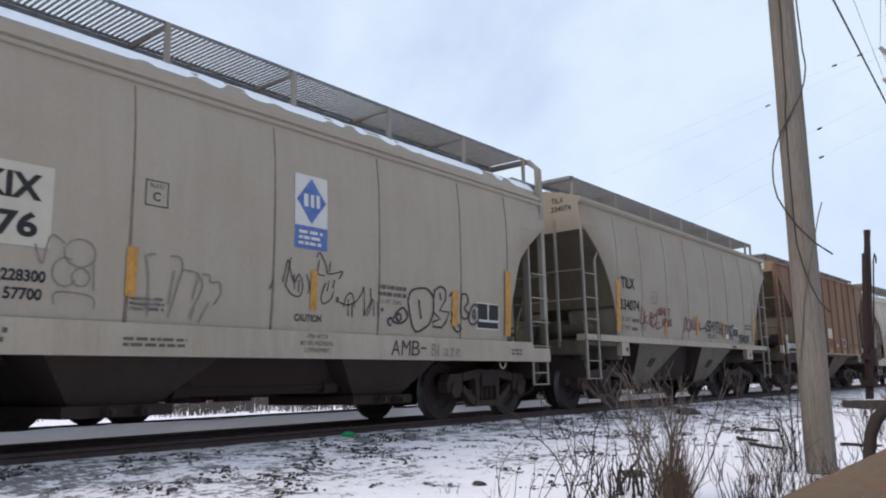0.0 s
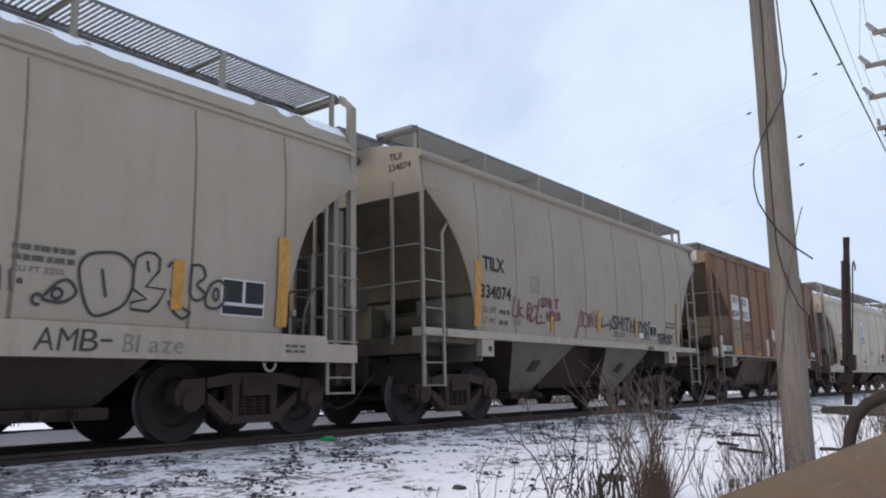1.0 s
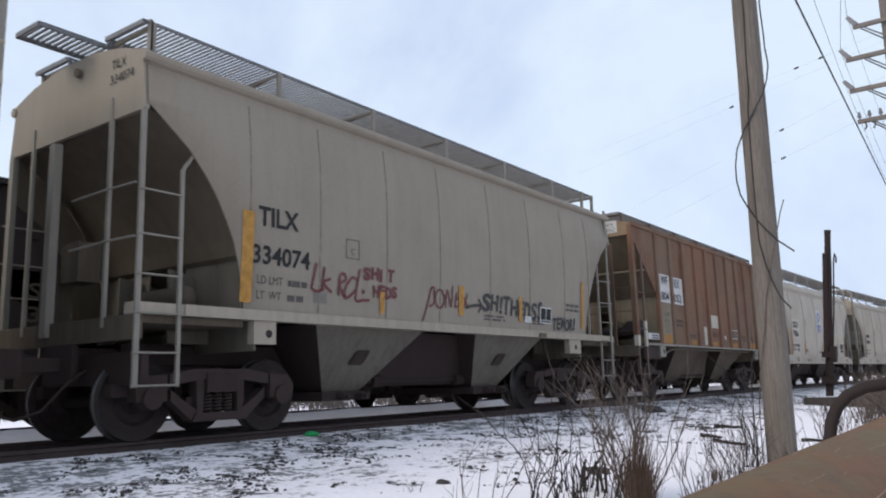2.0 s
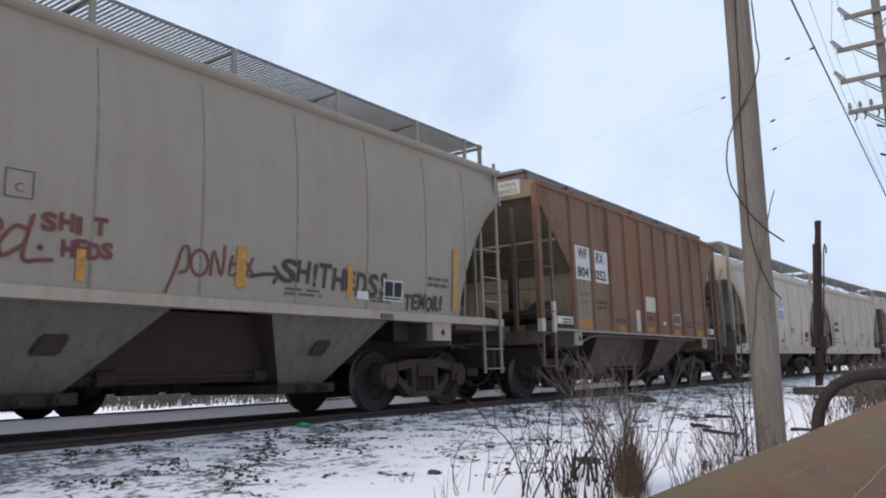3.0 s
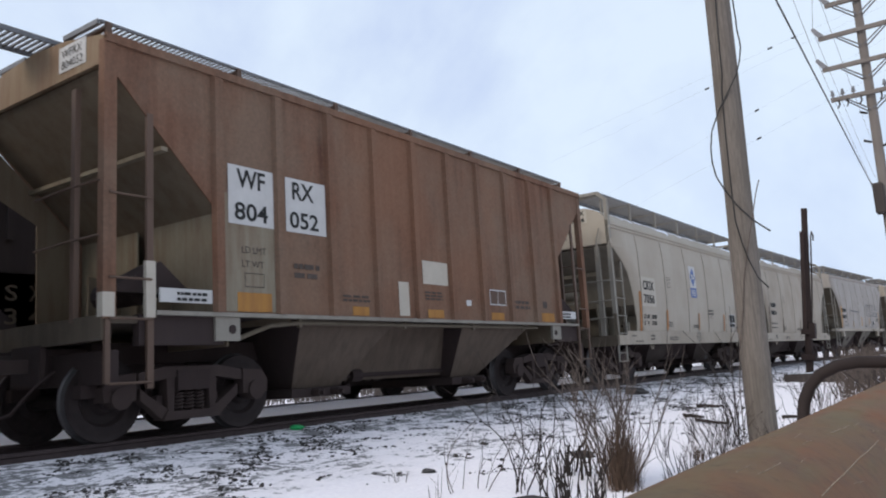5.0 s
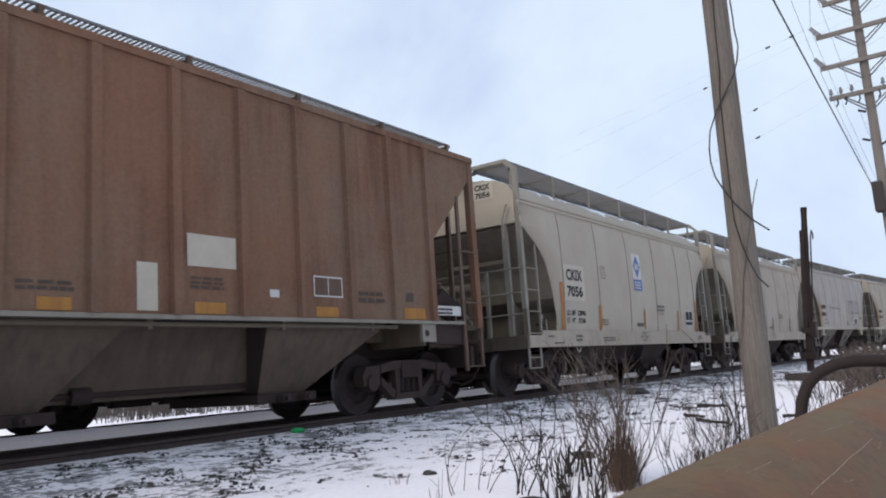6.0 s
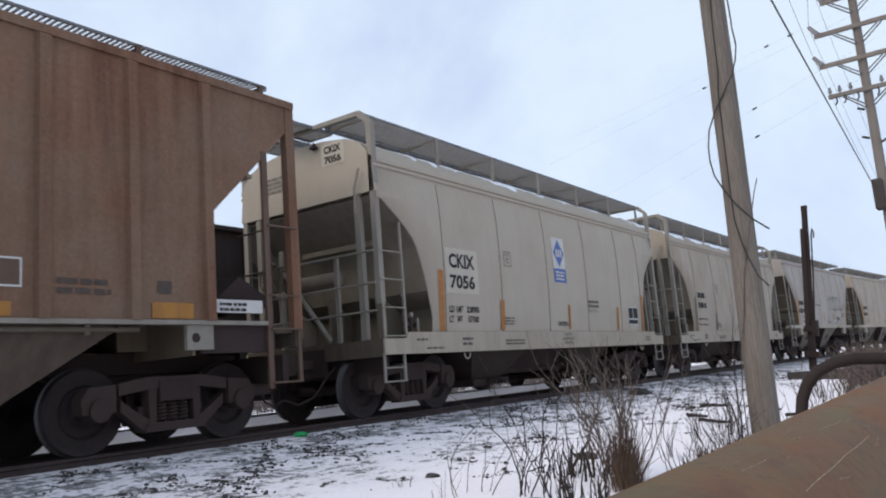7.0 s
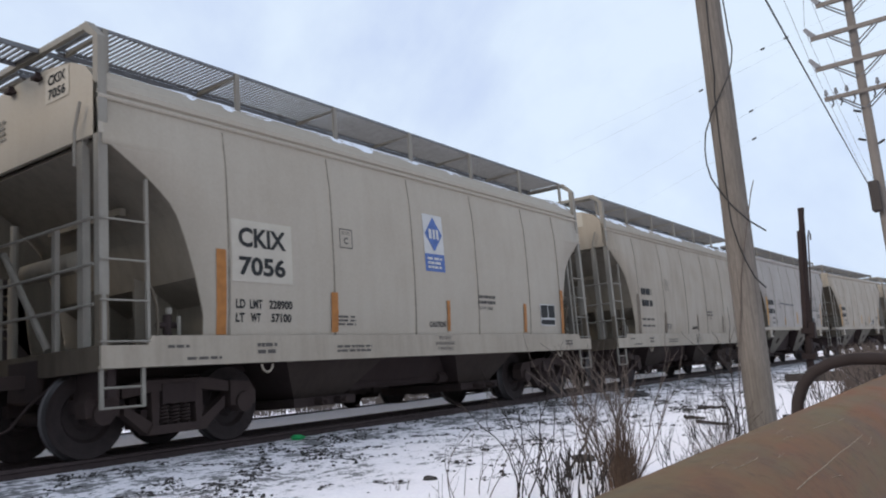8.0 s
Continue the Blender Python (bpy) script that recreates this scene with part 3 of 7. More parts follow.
def bowed_spec():
    s = Spec()
    s.L, s.prof, s.z0, s.z1 = 12.3, BOWED, 1.50, 4.22
    s.cut = [(1.50, 1.46), (1.81, 1.42), (2.29, 1.27), (2.55, 1.14), (2.8, 1.0), (3.0, 0.86), (3.22, 0.67), (3.32, 0.58), (3.71, 0.09), (3.711, 0.03), (4.22, 0.03)]
    s.seams = (1.50, 2.72, 4.13, 5.48, 7.0, 8.42, 9.86, 11.0)
    s.slope = ((0.08, 3.66), (2.5, 1.4))
    s.trucks = (1.48, 1.92)
    s.slope_end = 2.15
    s.roof = [(1.48, 4.22), (1.53, 4.24), (1.54, 4.32), (1.46, 4.38), (1.0, 4.52), (0.5, 4.60), (0.0, 4.62)]
    s.board_z, s.board_out, s.board_in = 4.86, 1.25, 0.45
    s.style = "bowed"
    s.seam = SEAM_PALE
    return s


def ribbed_spec():
    s = Spec()
    s.L, s.prof, s.z0, s.z1 = 12.0, FLAT, 1.40, 4.38
    s.cut = [(1.40, 1.44), (2.70, 1.44), (2.71, 1.43), (3.58, 0.56), (4.07, 0.08), (4.071, 0.03), (4.38, 0.03)]
    s.seams = ()
    s.slope = ((0.08, 4.13), (2.7, 1.3))
    s.trucks = (1.44, 1.68)
    s.slope_end = 2.72
    s.roof = [(1.52, 4.38), (1.55, 4.39), (1.55, 4.43), (1.45, 4.46), (0.7, 4.60), (0.0, 4.65)]
    s.board_z, s.board_out, s.board_in = 4.78, 1.17, 0.45
    s.style = "ribbed"
    s.seam = SEAM
    return s


def side_place(spec, lift=0.006):
    def place(u, v, extra=0.0):
        return (lerp_table(spec.prof, v) + lift + extra, u, v)
    return place


def end_place(lift=0.006, y=0.0):
    def place(u, v, extra=0.0):
        return (u, y - lift - extra, v)
    return place


def build_body(car, spec, paint, slope_paint, roof_paint):
    L = spec.L
    zs = sorted({z for z, _ in spec.cut} | set(np.linspace(spec.z0, spec.z1, 22)))
    for side in (1, -1):
        bm = bmesh.new()
        for k, t in enumerate((0.0, 0.02)):
            cols = []
            for z in zs:
                c = lerp_table(spec.cut, z)
                x = side * (lerp_table(spec.prof, z) - t)
                cols.append([bm.verts.new((x, y, z)) for y in np.linspace(c, L - c, 13)])
            for a, b in zip(cols, cols[1:]):
                for i in range(12):
                    bm.faces.new((a[i], a[i + 1], b[i + 1], b[i]))
            if k == 0:
                outer = cols
            else:
                for a, b, c, d in zip(outer, outer[1:], cols, cols[1:]):
                    bm.faces.new((a[0], b[0], d[0], c[0]))
                    bm.faces.new((a[-1], b[-1], d[-1], c[-1]))
        ob = part("side_sheet", bm, paint, car)
        if spec.style != "ribbed":
            for p in ob.data.polygons:
                p.use_smooth = abs(p.normal.x) > 0.7
    # roof
    bm = bmesh.new()
    prof = [(x, z) for x, z in spec.roof] + [(-x, z) for x, z in spec.roof[-2::-1]]
    a = [bm.verts.new((x, 0.02, z)) for x, z in prof]
    b = [bm.verts.new((x, L - 0.02, z)) for x, z in prof]
    for i in range(len(prof) - 1):
        bm.faces.new((a[i], a[i + 1], b[i + 1], b[i]))
    bm.faces.new((a[0], b[0], b[-1], a[-1]))
    bm.faces.new(a)
    bm.faces.new(b[::-1])
    part("roof", bm, roof_paint, car)
    # ends: upper end wall and slope sheet
    (ya, za), (yb, zb) = spec.slope
    for e in (0, 1):
        fy = (lambda y: y) if e == 0 else (lambda y: L - y)
        bm = bmesh.new()
        poly = [(x, z) for x, z in prof]
        low = [(-lerp_table(spec.prof, za), za), (lerp_table(spec.prof, za), za)]
        ring = poly + low
        fr = [bm.verts.new((x, fy(0.0), z)) for x, z in ring]
        bk = [bm.verts.new((x, fy(0.06), z)) for x, z in ring]
        bm.faces.new(fr)
        bm.faces.new(bk[::-1])
        for i in range(len(ring)):
            j = (i + 1) % len(ring)
            bm.faces.new((fr[i], fr[j], bk[j], bk[i]))
        part("end_wall", bm, paint if spec.style != "ribbed" else RUST_END, car)
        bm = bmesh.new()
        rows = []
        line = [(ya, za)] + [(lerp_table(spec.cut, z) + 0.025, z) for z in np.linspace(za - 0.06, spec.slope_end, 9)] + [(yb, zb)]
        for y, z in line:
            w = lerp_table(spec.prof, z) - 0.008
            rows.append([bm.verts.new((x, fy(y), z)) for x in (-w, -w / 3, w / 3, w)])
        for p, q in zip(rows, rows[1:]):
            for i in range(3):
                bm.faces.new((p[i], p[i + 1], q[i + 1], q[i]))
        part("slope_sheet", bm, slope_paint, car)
        # stiffener across the slope sheet
        if spec.style != "bowed":
            bm = bmesh.new()
            zm, w, hh, mat = (2.86, 0.80, 0.09, slope_paint) if spec.style == "round" else (3.32, 1.49, 0.05, RUST_GREY)
            ym = lerp_table(spec.cut, zm)
            box(bm, -w, w, min(fy(ym - 0.09), fy(ym)), max(fy(ym - 0.09), fy(ym)), zm - hh, zm)
            part("slope_stiffener", bm, mat, car)
        if spec.style != "round":
            lo, hi = (0.40, spec.slope_end + 0.02) if spec.style == "bowed" else (0.15, spec.slope_end + 0.02)
            for q in (1, -1):
                bm = bmesh.new()
                wx = lerp_table(spec.prof, 1.8) - 0.03
                yw = lerp_table(spec.cut, spec.slope_end) + 0.10
                box(bm, min(q * lo, q * wx), max(q * lo, q * wx), min(fy(yw), fy(yw + 0.02)), max(fy(yw), fy(yw + 0.02)), spec.z0 - 0.1, hi)
                part("hopper_end_sheet", bm, weathered_bay() if spec.style == "bowed" else RUST_GREY, car)
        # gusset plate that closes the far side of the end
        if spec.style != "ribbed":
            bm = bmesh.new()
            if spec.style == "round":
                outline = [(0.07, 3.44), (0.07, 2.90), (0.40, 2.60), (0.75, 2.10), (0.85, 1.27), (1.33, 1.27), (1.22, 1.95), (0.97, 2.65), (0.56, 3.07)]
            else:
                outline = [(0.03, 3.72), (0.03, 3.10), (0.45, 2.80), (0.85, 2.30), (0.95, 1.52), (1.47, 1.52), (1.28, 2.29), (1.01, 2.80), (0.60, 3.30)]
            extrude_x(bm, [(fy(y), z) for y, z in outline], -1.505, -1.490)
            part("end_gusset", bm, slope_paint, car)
        # end sill under the deck
        bm = bmesh.new()
        box(bm, -1.40, 1.40, min(fy(0.16), fy(0.26)), max(fy(0.16), fy(0.26)), 0.62, 0.98)
        for x in (-0.95, 0.55):
            box(bm, x, x + 0.4, min(fy(0.1), fy(0.45)), max(fy(0.1), fy(0.45)), 0.48, 0.63)
        part("end_sill", bm, UNDER, car)
        # bolster web and centre plate under the slope
        bm = bmesh.new()
        for x in (-0.55, 0.55):
            extrude_x(bm, [(fy(1.05), 1.12), (fy(2.1), 1.12), (fy(2.1), 1.55), (fy(1.62), 1.95), (fy(1.05), 2.05)], x - 0.02, x + 0.02)
        box(bm, -1.45, 1.45, min(fy(1.7), fy(1.66)), max(fy(1.7), fy(1.66)), 1.0, 1.95)
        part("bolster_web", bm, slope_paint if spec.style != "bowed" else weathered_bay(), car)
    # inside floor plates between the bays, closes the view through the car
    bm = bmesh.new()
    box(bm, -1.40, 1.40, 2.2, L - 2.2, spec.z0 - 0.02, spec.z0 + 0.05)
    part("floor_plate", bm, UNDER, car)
    # seams
    for y in spec.seams:
        bm = bmesh.new()
        place = side_place(spec, 0.012)
        z_lo, z_hi = spec.z0 + 0.02, spec.z1 - 0.12
        n = 12
        rows = []
        for i in range(n + 1):
            z = z_lo + (z_hi - z_lo) * i / n
            w = 0.021 * (1.15 - 0.7 * i / n)
            p = place(0, z)
            rows.append([bm.verts.new((p[0] - 0.012, y - w, z)), bm.verts.new((p[0], y, z)), bm.verts.new((p[0] - 0.012, y + w, z))])
        for p, q in zip(rows, rows[1:]):
            for i in range(2):
                bm.faces.new((p[i], p[i + 1], q[i + 1], q[i]))
        part("weld_seam", bm, spec.seam, car)


def build_boards(car, spec, metal, rust=False):
    """Roof running boards of open grating, carried on brackets."""
    L, z = spec.L, spec.board_z
    x0, x1 = spec.board_in, spec.board_out
    for s in (1, -1):
        for x, w, lo, hi in ((x0, 0.012, 0.035, 0.0), (x1, 0.012, 0.035, 0.0), (x0, 0.015, 0.11, 0.05)):
            bm = bmesh.new()
            box(bm, s * x - w, s * x + w, 0.15, L - 0.15, z - lo, z - hi)
            part("board_rail", bm, metal, car)
        bm = bmesh.new()
        n = int((L - 0.4) / 0.068)
        for i in range(n):
            y = 0.2 + i * (L - 0.4) / n
            box(bm, min(s * x0, s * x1), max(s * x0, s * x1), y - 0.0115, y + 0.0115, z - 0.024, z - 0.004)
        part("grating", bm, metal, car)
        for i in range(7):
            y = 0.25 + i * (L - 0.5) / 6
            bm = bmesh.new()
            zr = lerp_table([(a, b) for a, b in spec.roof[::-1]], x1)
            box(bm, s * (x1 + 0.01) - 0.02, s * (x1 + 0.01) + 0.02, y - 0.035, y + 0.035, zr - 0.02, z - 0.01)
            hexa(bm, [(s * x0, y - 0.02, z - 0.10), (s * x1, y - 0.02, z - 0.07), (s * x1, y + 0.02, z - 0.07), (s * x0, y + 0.02, z - 0.10),
                      (s * x0, y - 0.02, z - 0.05), (s * x1, y - 0.02, z - 0.05), (s * x1, y + 0.02, z - 0.05), (s * x0, y + 0.02, z - 0.05)])
            part("board_bracket", bm, LADDER if not rust else LADDER_RUST, car)
    # crosswise boards over the ends
    for e in (0, 1):
        y0, y1 = (0.05, 0.5) if e == 0 else (L - 0.5, L - 0.05)
        if e == 0:
            y0 = -0.6
        xe = 0.27 if y0 < 0 else x0
        bm = bmesh.new()
        n = int((y1 - y0) / 0.07)
        for i in range(n + 1):
            y = y0 + (y1 - y0) * i / n
            box(bm, -xe, xe, y - 0.014, y + 0.014, z - 0.03, z - 0.004)
        for x in (-xe, xe):
            box(bm, x - 0.012, x + 0.012, y0, y1, z - 0.06, z)
        for y in (y0, y1):
            box(bm, -xe, xe, y - 0.012, y + 0.012, z - 0.06, z)
        part("end_grating", bm, metal, car)
        if spec.style == "round":
            bm = bmesh.new()
            yc = 0.04 if e == 0 else L - 0.04
            box(bm, -x1, x1, yc - 0.03, yc + 0.03, z - 0.075, z)
            part("board_channel", bm, LADDER, car, "pale steel channel across the roof end")
        for s in (1, -1):
            bm = bmesh.new()
            yb = 0.13 if e == 0 else L - 0.13
            box(bm, min(s * x0, s * x1), max(s * x0, s * x1), yb - 0.012, yb + 0.012, z - 0.06, z)
            part("board_end", bm, metal, car)
    # hatch trough down the middle
    bm = bmesh.new()
    box(bm, -0.34, 0.34, 0.7, L - 0.7, spec.roof[-1][1] - 0.1, spec.roof[-1][1] + 0.17)
    bmesh.ops.bevel(bm, geom=bm.edges[:], offset=0.04, segments=2, affect='EDGES')
    part("roof_hatch", bm, SLOPE_GREY, car)


def ladder(car, material, x, ya, yb, za, ztop_a, ztop_b, rungs, bars=0.026):
    """Two stiles and round rungs on the side of a car; ya is the stile at the car's corner."""
    bm = bmesh.new()
    s = 1 if x > 0 else -1
    for y, zt, w in ((ya, ztop_a, bars), (yb, ztop_b, bars * 0.75)):
        box(bm, x - 0.018, x + 0.018, y - w, y + w, za, zt)
    k = 1 if yb > ya else -1
    tube(bm, [(x, yb, ztop_b - 0.05), (x, yb + k * 0.02, ztop_b + 0.03), (x, yb + k * 0.09, ztop_b + 0.12), (x, yb + k * 0.13, ztop_b + 0.19)], bars * 0.8, 8)
    lad = part("ladder", bm, material, car)
    for z in rungs:
        bm = bmesh.new()
        tube(bm, [(x + s * 0.035, ya - 0.06 * (1 if yb > ya else -1), z), (x + s * 0.035, yb, z)], 0.012, 8)
        part("rung", bm, material, lad)


def stirrup(car, material, x, ya, yb, z0, z1):
    bm = bmesh.new()
    for y in (ya, yb):
        box(bm, x - 0.015, x + 0.015, y - 0.022, y + 0.022, z0, z1)
    for z in (z0 + 0.012, z0 + 0.22):
        tube(bm, [(x, ya, z), (x, yb, z)], 0.014, 6)
    part("step_stirrup", bm, material, car)


def handrail(car, material, pts, r=0.014):
    bm = bmesh.new()
    tube(bm, pts, r, 6)
    part("handrail", bm, material, car)


def coupler(car, y, d):
    """Draft sill end, coupler head and hoses; d is the outward direction along y."""
    bm = bmesh.new()
    box(bm, -0.22, 0.22, min(y, y - d * 2.0), max(y, y - d * 2.0), 0.70, 1.06)
    box(bm, -0.32, 0.32, min(y + d * 0.02, y - d * 0.05), max(y + d * 0.02, y - d * 0.05), 0.66, 1.10)
    part("draft_sill", bm, UNDER, car)
    bm = bmesh.new()
    box(bm, -0.07, 0.07, min(y, y + d * 0.55), max(y, y + d * 0.55), 0.80, 0.95)
    hexa(bm, [(-0.16, y + d * 0.50, 0.72), (0.16, y + d * 0.50, 0.72), (0.20, y + d * 0.84, 0.72), (-0.12, y + d * 0.80, 0.72),
              (-0.16, y + d * 0.50, 1.04), (0.16, y + d * 0.50, 1.04), (0.20, y + d * 0.84, 1.04), (-0.12, y + d * 0.80, 1.04)])
    part("coupler", bm, TRUCK, car)
    bm = bmesh.new()
    tube(bm, [(0.42, y - d * 0.1, 0.80), (0.42, y + d * 0.14, 0.62), (0.36, y + d * 0.35, 0.36), (0.28, y + d * 0.6, 0.27), (0.2, y + d * 0.82, 0.36)], 0.018, 8)
    part("brake_hose", bm, UNDER, car)


def underframe(car, spec, bay_paint, bays, z_top, low, brackets=False):
    """Centre sill and hopper bays; each bay is (top centre, top half, foot centre, foot half) along the car."""
    L = spec.L
    bm = bmesh.new()
    box(bm, -0.3, 0.3, 0.6, L - 0.6, 0.86, 1.12)
    part("centre_sill", bm, UNDER, car)
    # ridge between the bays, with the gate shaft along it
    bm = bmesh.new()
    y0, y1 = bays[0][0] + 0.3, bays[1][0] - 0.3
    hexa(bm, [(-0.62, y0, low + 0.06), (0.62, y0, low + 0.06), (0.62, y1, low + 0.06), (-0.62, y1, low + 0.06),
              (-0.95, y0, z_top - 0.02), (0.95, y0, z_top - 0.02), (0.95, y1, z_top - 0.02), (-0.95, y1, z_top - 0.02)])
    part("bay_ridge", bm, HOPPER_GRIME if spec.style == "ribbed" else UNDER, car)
    bm = bmesh.new()
    tube(bm, [(0.66, y0, low + 0.14), (0.66, y1, low + 0.14)], 0.035, 10)
    for y in (y0 + 0.5, y1 - 0.5):
        tube(bm, [(0.66, y - 0.12, low + 0.14), (0.66, y + 0.12, low + 0.14)], 0.10, 12)
    part("gate_shaft", bm, UNDER, car)
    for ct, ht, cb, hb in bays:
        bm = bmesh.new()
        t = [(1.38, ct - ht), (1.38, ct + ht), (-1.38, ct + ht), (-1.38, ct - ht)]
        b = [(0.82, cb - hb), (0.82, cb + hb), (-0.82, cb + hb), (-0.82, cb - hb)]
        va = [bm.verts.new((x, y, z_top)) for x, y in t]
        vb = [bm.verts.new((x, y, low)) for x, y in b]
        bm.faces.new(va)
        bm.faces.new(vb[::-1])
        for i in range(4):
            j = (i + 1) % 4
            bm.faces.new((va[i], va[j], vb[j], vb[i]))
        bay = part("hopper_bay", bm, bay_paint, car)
        # end sheets take the black underframe colour, which paints in their shade
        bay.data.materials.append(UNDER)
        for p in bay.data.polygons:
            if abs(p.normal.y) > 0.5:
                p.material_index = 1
        bm = bmesh.new()
        box(bm, -0.95, 0.95, cb - hb - 0.12, cb + hb + 0.12, low - 0.13, low - 0.003)
        part("discharge_gate", bm, UNDER, car)
        for y in (cb - 0.18, cb + 0.22):
            bm = bmesh.new()
            tube(bm, [(0.95, y, low - 0.07), (1.10, y, low - 0.07)], 0.055, 10)
            tube(bm, [(1.10, y, low - 0.07), (1.17, y, low - 0.07)], 0.035, 8)
            part("gate_capstan", bm, TRUCK, car)
        if brackets:
            bm = bmesh.new()
            k = 0.52
            zm, cm, xm = low + k * (z_top - low), cb + k * (ct - cb), 0.82 + k * 0.56
            hexa(bm, [(xm - 0.09, cm - 0.20, zm - 0.11), (xm - 0.04, cm - 0.20, zm - 0.11), (xm - 0.04, cm + 0.14, zm - 0.11), (xm - 0.09, cm + 0.14, zm - 0.11),
                      (xm + 0.04, cm - 0.12, zm + 0.11), (xm + 0.09, cm - 0.12, zm + 0.11), (xm + 0.09, cm + 0.20, zm + 0.11), (xm + 0.04, cm + 0.20, zm + 0.11)])
            bmesh.ops.bevel(bm, geom=bm.edges[:], offset=0.03, segments=2, affect='EDGES')
            part("vibrator_bracket", bm, BAY_DARK, car)


def common_end(car, spec, e, posts, deck_z, rust):
    """Deck, posts, ladders, rails and brake gear at one end."""
    L = spec.L
    fy = (lambda y: y) if e == 0 else (lambda y: L - y)
    d = -1 if e == 0 else 1
    steel = LADDER_RUST if rust else LADDER

    def bx(bm, x0, x1, y0, y1, z0, z1):
        box(bm, x0, x1, min(fy(y0), fy(y1)), max(fy(y0), fy(y1)), z0, z1)
    bm = bmesh.new()
    bx(bm, -1.45, 1.45, 0.0, 1.5, deck_z - 0.08, deck_z)
    bx(bm, -1.5, 1.5, -0.01, 0.10, deck_z - 0.26, deck_z + 0.005)
    part("end_deck", bm, DECK_GRIME, car)
    # posts from the deck to the foot of the end wall
    for x, y, w, zt, zb in posts:
        bm = bmesh.new()
        bx(bm, x - w, x + w, y - w * 0.8, y + w * 0.8, zb, zt)
        part("end_post", bm, steel, car)
    coupler(car, fy(0.0), d)
    for z in () if spec.style == "round" else (deck_z + 0.85, deck_z + 1.45):
        handrail(car, steel, [(1.48, fy(-0.03), z), (0.9, fy(-0.05), z), (0.2, fy(-0.05), z - 0.02)])
    add_truck(car, fy(spec.trucks[e]), True)


def marking(car, name, material, spec, fill, label="", lift=0.006, kind=""):
    bm = bmesh.new()
    fill(bm, side_place(spec, lift))
    ob = part(name, bm, material, car, label)
    if kind:
        tagged(ob, kind=kind)


def end_marking(car, name, material, fill, label="", lift=0.008):
    bm = bmesh.new()
    fill(bm, end_place(lift))
    part(name, bm, material, car, label)


